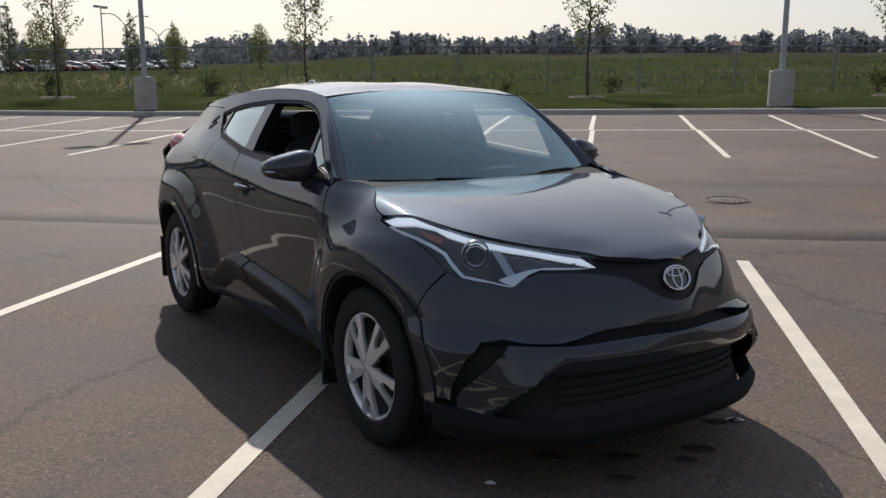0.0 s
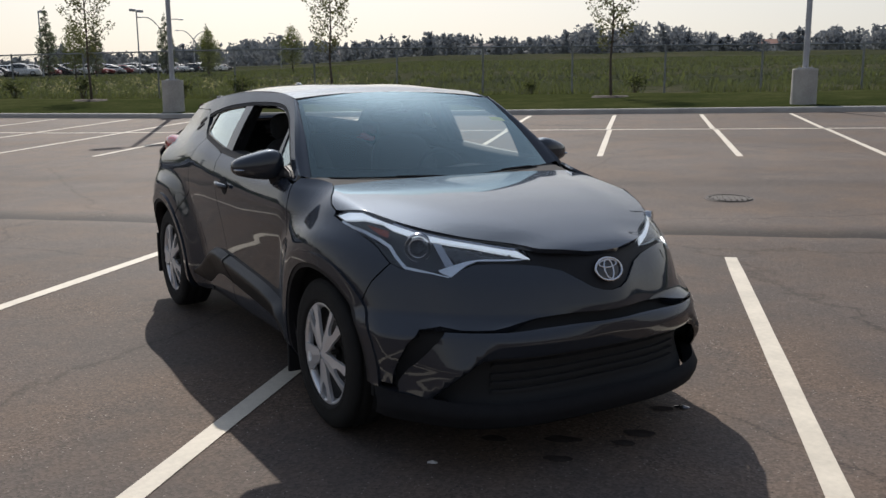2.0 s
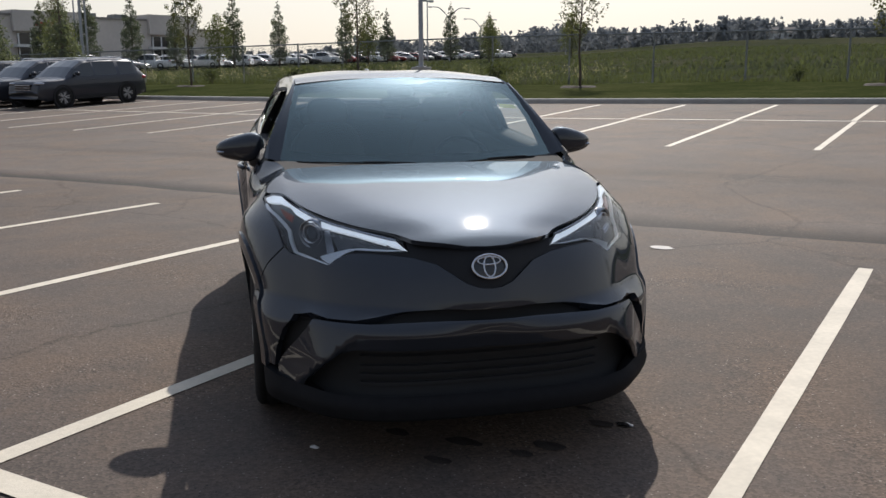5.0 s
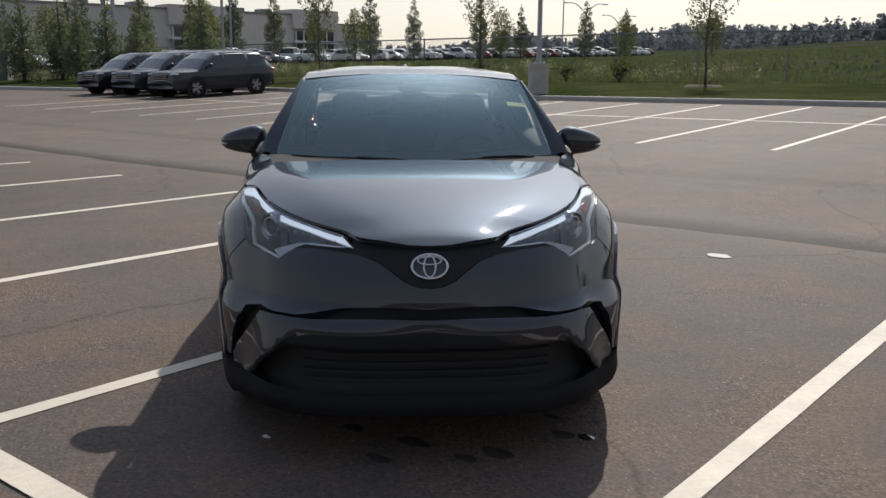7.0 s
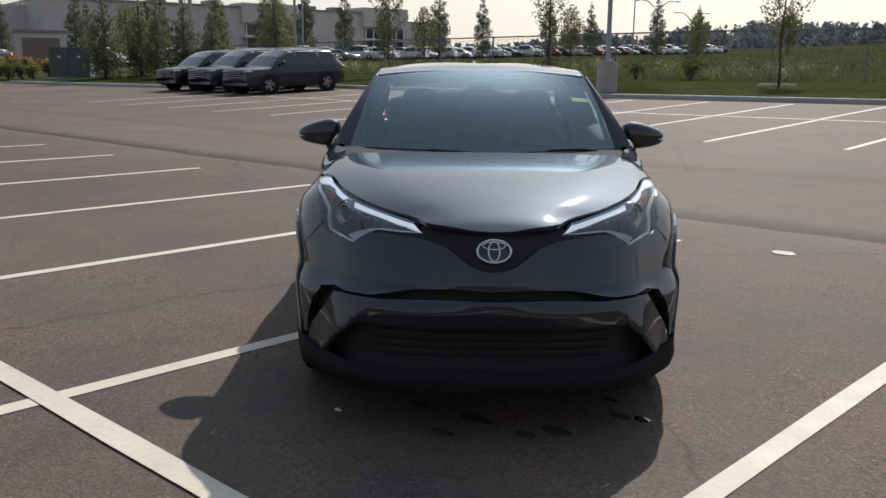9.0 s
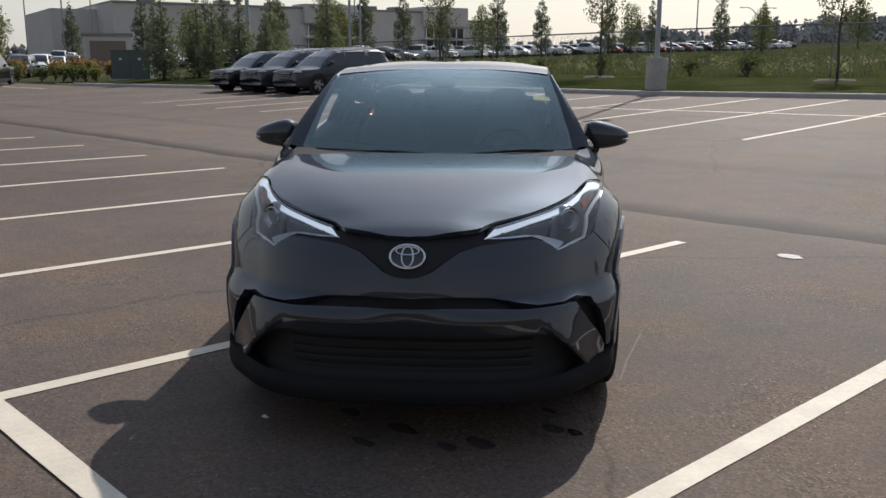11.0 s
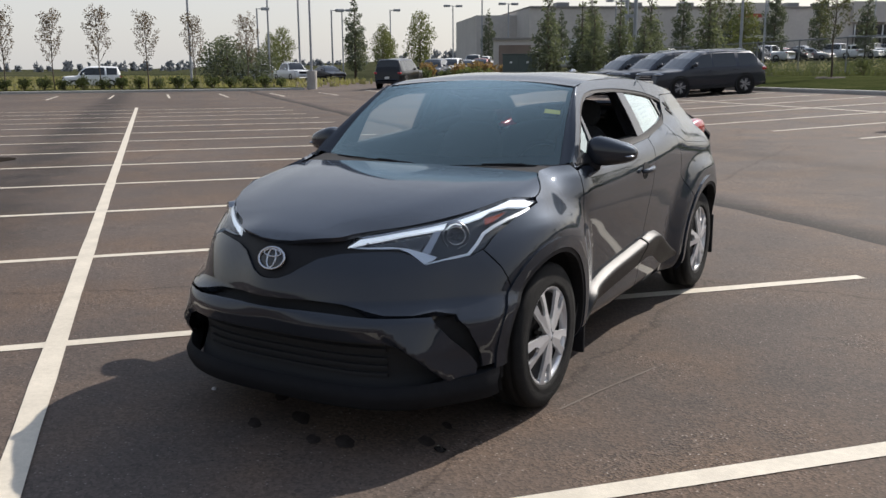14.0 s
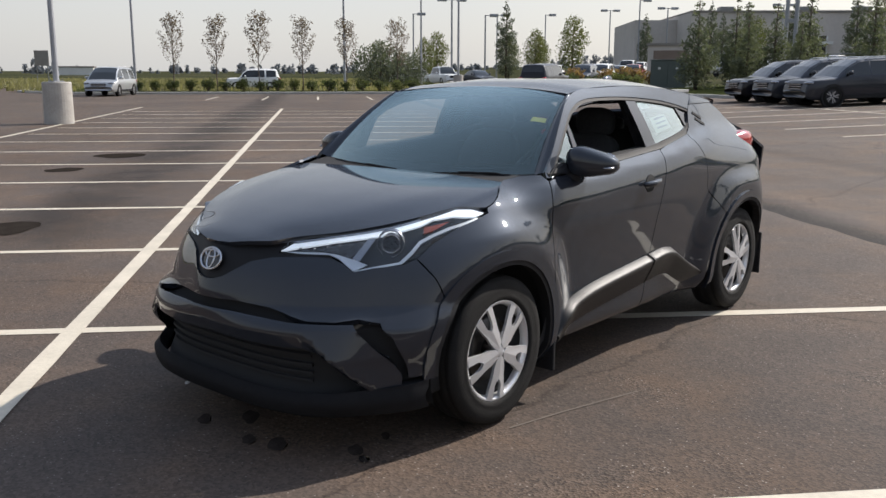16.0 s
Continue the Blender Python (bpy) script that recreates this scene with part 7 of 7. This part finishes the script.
    for y in wy:
        for s in (1, -1):
            w = new("wheel")
            w.parent = t
            w.matrix_basis = Matrix.Translation((s * (W / 2 - 0.10), y, wheel_r)) @ Matrix.Rotation(0 if s == 1 else math.pi, 4, "Z")
            if not detail:
                bpy.data.objects.remove(w)
                rim = revolve([(-0.11, wheel_r * 0.6), (-0.11, wheel_r * 0.95), (-0.08, wheel_r), (0.08, wheel_r), (0.112, wheel_r * 0.94), (0.112, wheel_r * 0.68), (0.06, wheel_r * 0.55), (0.07, 0.0005)], 16)
                part("wheel", rim, RUBBER, t, "", True).matrix_basis = Matrix.Translation((s * (W / 2 - 0.10), y, wheel_r)) @ Matrix.Rotation(0 if s == 1 else math.pi, 4, "Z")
                continue
            part("tyre", revolve([(-0.11, wheel_r * 0.6), (-0.11, wheel_r * 0.95), (-0.08, wheel_r), (0.08, wheel_r), (0.108, wheel_r * 0.94), (0.108, wheel_r * 0.68)], 24), RUBBER, w, "", True)
            part("rim", revolve([(0.05, 0.0005), (0.06, wheel_r * 0.2), (0.04, wheel_r * 0.3), (0.05, wheel_r * 0.6), (0.10, wheel_r * 0.66), (0.108, wheel_r * 0.70)], 24), BLACK, w, "", True)
            for k in range(10):
                sp = extrude_outline([(-0.018, 0.03), (-0.022, wheel_r * 0.66), (0.022, wheel_r * 0.66), (0.018, 0.03)], 0.02, lambda a, b, d: Vector((0.070 + d, a * 0.8, b)))
                bmesh.ops.rotate(sp, matrix=Matrix.Rotation(k * 2 * math.pi / 10 + (0.12 if k % 2 else -0.12), 3, "X"), verts=sp.verts)
                part("spoke", sp, SPOKE_GREY, w)
            part("arch", revolve([(0.02, wheel_r * 1.20), (0.112, wheel_r * 1.17), (0.112, wheel_r * 1.02), (0.0, wheel_r * 1.02)], 24), MATT_DARK, w)
    for s in (1, -1):
        part("headlight", ellipsoid((s * W * 0.36, -h2 + 0.20, nose_z - 0.13), (W * 0.11, 0.17, 0.055), 2.6, 14, 8), LAMP_REFLECTOR, t, "", True)
        part("tail_light", ellipsoid((s * W * 0.41, h2 - 0.14, tail_z - 0.12), (W * 0.07, 0.14, 0.075), 2.8, 14, 8), LAMP_RED, t, "", True)
        part("mirror", ellipsoid((s * (W / 2 + 0.07), y0 + 0.42, belt + 0.10), (0.11, 0.07, 0.08), 2.6, 12, 8), paint, t, "", True)
        if not detail:
            continue
        part("lower_trim", box(0.03, (wy[1] - wy[0]) - wheel_r * 2.5, 0.13, s * W / 2 * 0.985, (wy[0] + wy[1]) / 2, clear + 0.10, 0.01), BLACK, t)
        for fy in side_cuts[1:-1]:
            part("door_handle", box(0.03, 0.17, 0.03, s * W / 2 * 0.995, y0 + (y3 - y0) * fy - 0.10, belt - 0.13, 0.008), paint, t)
        if rails:
            part("roof_rail", tube([(s * W * 0.33, y1 + 0.25, H - 0.06), (s * W * 0.33, y1 + 0.4, H + 0.02), (s * W * 0.33, y2 - 0.4, H + 0.0), (s * W * 0.33, y2 - 0.2, H - 0.09)], 0.018, 6), SILVER, t)
    part("grille", box(W * 0.46, 0.08, 0.26, 0, -h2 + 0.05, nose_z - 0.27, 0.03), BLACK, t)
    if detail:
        for k in range(3):
            part("grille_bar", box(W * 0.45, 0.03, 0.022, 0, -h2 + 0.005, nose_z - 0.34 + 0.08 * k, 0.006), CHROME, t)
    if not detail:
        return t
    part("front_intake", box(W * 0.72, 0.07, 0.14, 0, -h2 + 0.04, clear + 0.15, 0.03), BLACK, t)
    part("rear_bumper", box(W * 0.80, 0.10, 0.16, 0, h2 - 0.02, clear + 0.16, 0.03), BLACK, t)
    part("plate", box(0.32, 0.02, 0.15, 0, h2 + 0.035, clear + 0.45, 0.004), WHITE_PANEL, t)
    return t


def park(ob, u, v, heading):
    """heading: degrees; 0 points the nose down the slope across the lot."""
    m = Matrix.Translation(spot(u, v)) @ Matrix.Rotation(LOT + radians(heading), 4, "Z")
    slope = math.atan(0.036) if rise(u, v) > 0.05 else 0.0
    ob.matrix_world = m @ Matrix.Rotation(slope * math.cos(radians(heading)), 4, "X")
    return ob


suv = park(parked_vehicle("parked_suv", "slate grey large sport utility vehicle parked by the kerb", "car", P_SLATE, 4.89, 1.92, 1.70, 1.08, 1.0, -1.25, (-1.30, -0.40, 1.85, 2.38), 0.375, (0.195, 0.215), rails=True), -26.75, 19.5, 0)
tagged(suv, group="sport utility vehicles side by side")
copy_thing(suv, suv.matrix_world @ Matrix.Translation((-2.45, 0.0, 0)))
suv_c = park(parked_vehicle("parked_suv", "black sport utility vehicle parked beside grey ones", "car", P_BLACK, 4.7, 1.88, 1.66, 1.06, 0.97, -1.2, (-1.25, -0.35, 1.75, 2.2), 0.365, (0.195, 0.215)), -31.7, 19.4, 0)
tagged(suv_c, group="sport utility vehicles side by side")
park(parked_vehicle("parked_suv", "black boxy sport utility vehicle seen from behind", "car", P_BLACK, 4.85, 1.95, 1.88, 1.12, 1.08, -1.2, (-1.25, -0.55, 2.15, 2.36), 0.40, (0.2, 0.21)), -54.0, 14.6, 236)
park(parked_vehicle("minivan", "pale silver minivan with roof rails", "car", P_SILVER, 5.0, 1.97, 1.78, 1.02, 0.92, -1.75, (-1.75, -0.75, 2.2, 2.42), 0.34, (0.19, 0.2), rails=True), -55.3, -13.1, 85)
pick = park(parked_vehicle("pickup_truck", "white crew-cab pickup truck", "pickup truck", P_WHITE, 5.85, 2.0, 1.90, 1.16, 1.12, -1.35, (-1.35, -0.75, 0.85, 1.05), 0.40, (0.17, 0.22), bed=1.14, detail=False), -96.0, 10.6, 178)
park(parked_vehicle("parked_suv", "white sport utility vehicle with a spare wheel behind a hedge", "car", P_WHITE, 4.3, 1.78, 1.72, 1.05, 1.0, -1.05, (-1.05, -0.45, 1.85, 2.05), 0.36, (0.19, 0.2), detail=False), -70.0, -5.3, 4)
sedan = park(parked_vehicle("parked_sedan", "silver sedan in the far car lot", "car", P_SILVER, 4.6, 1.8, 1.45, 0.95, 0.78, -0.95, (-0.95, -0.2, 1.1, 1.75), 0.33, (0.19, 0.2), detail=False), -80, 40, 112)
dark_sedan = park(parked_vehicle("parked_sedan", "black sedan in the far car lot", "car", P_BLACK, 4.6, 1.8, 1.45, 0.95, 0.78, -0.95, (-0.95, -0.2, 1.1, 1.75), 0.33, (0.19, 0.2), detail=False), -79.5, 43.2, 112)
wagon = park(parked_vehicle("parked_suv", "white crossover in the far car lot", "car", P_WHITE, 4.6, 1.85, 1.68, 1.05, 0.95, -1.1, (-1.1, -0.35, 1.75, 2.15), 0.36, (0.19, 0.2), detail=False), -79, 46.4, 112)
slate_wagon = park(parked_vehicle("parked_suv", "dark grey crossover in the far car lot", "car", P_SLATE, 4.6, 1.85, 1.68, 1.05, 0.95, -1.1, (-1.1, -0.35, 1.75, 2.15), 0.36, (0.19, 0.2), detail=False), -78.5, 49.6, 112)
red_wagon = park(parked_vehicle("parked_sedan", "dark red sedan in the far car lot", "car", P_RED, 4.5, 1.8, 1.5, 0.95, 0.8, -0.95, (-0.95, -0.2, 1.2, 1.8), 0.33, (0.19, 0.2), detail=False), -78, 52.8, 112)
LOT_CARS = [pick, sedan, wagon, dark_sedan, slate_wagon, wagon, sedan, pick, dark_sedan, wagon, sedan, slate_wagon, dark_sedan, slate_wagon, red_wagon]
for ob in LOT_CARS:
    tagged(ob, group="cars in the far lot")
rnd = random.Random(12)


def drop_car(src, u, v, heading):
    m = Matrix.Translation(spot(u, v)) @ Matrix.Rotation(LOT + radians(heading), 4, "Z") @ Matrix.Rotation(math.atan(0.036) * math.cos(radians(heading)), 4, "X")
    return copy_thing(src, m)


for row in range(6):
    u0 = (-84.0, -92.5, -104.0, -112.0, -124.0, -132.0)[row]
    for k in range(44 - 2 * row):
        if rnd.random() < 0.12:
            continue
        v = 44 + 3.6 * row + (3.15 + 0.25 * row) * k
        lean = -0.02 * (v - 95)
        drop_car(rnd.choice(LOT_CARS), u0 + lean + rnd.uniform(-0.4, 0.4), v + rnd.uniform(-0.3, 0.3), rnd.choice((-68, 112)) + rnd.uniform(-3, 3))
for u, v, src, hd in ((-70, 22, slate_wagon, 60), (-73, 24.5, wagon, 60), (-76, 27, sedan, 60), (-79, 29.5, red_wagon, 60), (-88, 12.5, pick, 105), (-84, 15.5, dark_sedan, 105), (-92, 25, wagon, 60), (-89, 28, slate_wagon, 60), (-102, 33, sedan, 60), (-99, 36, pick, 60), (-96, 39.5, wagon, 60), (-112, 38, dark_sedan, 60), (-109, 41, wagon, 60)):
    drop_car(src, u, v, hd)

# ---- small things on the asphalt ----
def blot(name, u, v, r, material, label, category, squash=0.5, seed=0, dz=0.004, h=0.0):
    bm = bmesh.new()
    ring = []
    for k in range(18):
        a = 2 * math.pi * k / 18
        rr = r * (1 + 0.30 * noise.noise((math.cos(a) * 1.6, math.sin(a) * 1.6, seed)))
        ring.append(bm.verts.new((math.cos(a) * rr, math.sin(a) * rr * squash, 0)))
    mid = bm.verts.new((0, 0, h))
    for k in range(18):
        bm.faces.new((ring[k], ring[(k + 1) % 18], mid))
    ob = part(name, bm, material)
    ob.matrix_world = Matrix.Translation(spot(u, v, dz)) @ Matrix.Rotation(LOT, 4, "Z") @ Matrix.Rotation(math.atan((rise(u, v + 0.3) - rise(u, v - 0.3)) / 0.6), 4, "X")
    return tagged(ob, label, category)


def uv_of(x, y):
    return Vector((x, y)).dot(EU), Vector((x, y)).dot(EV)


DRIP = mat("wet_drip", (0.03, 0.026, 0.024), 0.06, var=0.2, scale=10, coat=0.5)
for k, (x, y, r) in enumerate(((0.15, -0.83, 0.055), (0.28, -0.78, 0.075), (0.58, -0.61, 0.06), (0.57, -0.42, 0.04), (-0.19, -0.815, 0.06), (-0.05, -0.66, 0.08), (-0.30, -0.50, 0.06))):
    blot("oil_spot", *uv_of(x, y), r, WET, "small dark fluid drip on the asphalt", "stain", 0.5, k * 3.1)
def manhole(u, v, r):
    tilt = math.atan((rise(u, v + 0.3) - rise(u, v - 0.3)) / 0.6)
    t = thing("manhole_cover", "round cast-iron drain cover set in the asphalt", "manhole cover", Matrix.Translation(spot(u, v, 0.002)) @ Matrix.Rotation(LOT, 4, "Z") @ Matrix.Rotation(tilt, 4, "X"))
    part("collar", revolve([(0.002, r * 1.02), (0.003, r * 1.12), (-0.01, r * 1.15)], 40, "z"), WORN_PATCH, t, "worn asphalt collar")
    part("frame", revolve([(0.0, r * 0.90), (0.012, r * 0.91), (0.014, r), (0.002, r * 1.04)], 40, "z"), CAST_IRON, t)
    part("lid", revolve([(0.006, 0.0005), (0.008, r * 0.2), (0.006, r * 0.86), (-0.004, r * 0.88)], 40, "z"), CAST_IRON, t)
    for k in range(7):
        x = -0.75 * r + 0.25 * r * k
        part("rib", box(0.02, 1.6 * math.sqrt(max(0.02, (0.86 * r) ** 2 - x * x)), 0.008, x, 0, 0.011), CAST_IRON, t)


WORN_PATCH = mat("worn_asphalt", (0.075, 0.060, 0.052), 0.85, var=0.3, scale=6, bump=0.3, bscale=120)
manhole(1.9, 7.25, 0.27)
for u, v, r, k in ((-12.9, -3.85, 0.55, 1), (-5.0, -3.3, 0.4, 2), (-10.5, -4.2, 0.35, 3)):
    blot("old_stain", u, v, r, mat("old_stain", (0.026, 0.022, 0.019), 0.95, var=0.3, scale=6, spec=0.0), "old dark oil stain in a stall", "stain", 0.8, k * 5.5)
blot("chalky_patch", *uv_of(2.60, 2.955), 0.10, CHALK, "flattened pale litter on the asphalt", "litter", 0.8, 4.2, 0.006, 0.01)
blot("wet_drip", *uv_of(0.67, -0.65), 0.042, DRIP, "small glistening drip of water", "stain", 0.5, 6.2, 0.006, 0.012)
blot("paper_scrap", *uv_of(-0.655, -0.585), 0.022, CHALK, "tiny scrap of white paper", "litter", 0.6, 7.2, 0.006, 0.01)
strip_on_ground("scuff_mark", [uv_of(0.93, 0.0), uv_of(1.0, 0.3), uv_of(1.14, 0.79)], 0.011, 0.003, mat("scuff", (0.115, 0.094, 0.076), 0.9, var=0.3, scale=20), "thin pale scrape in the asphalt", "scuff", 0.1, "structure")
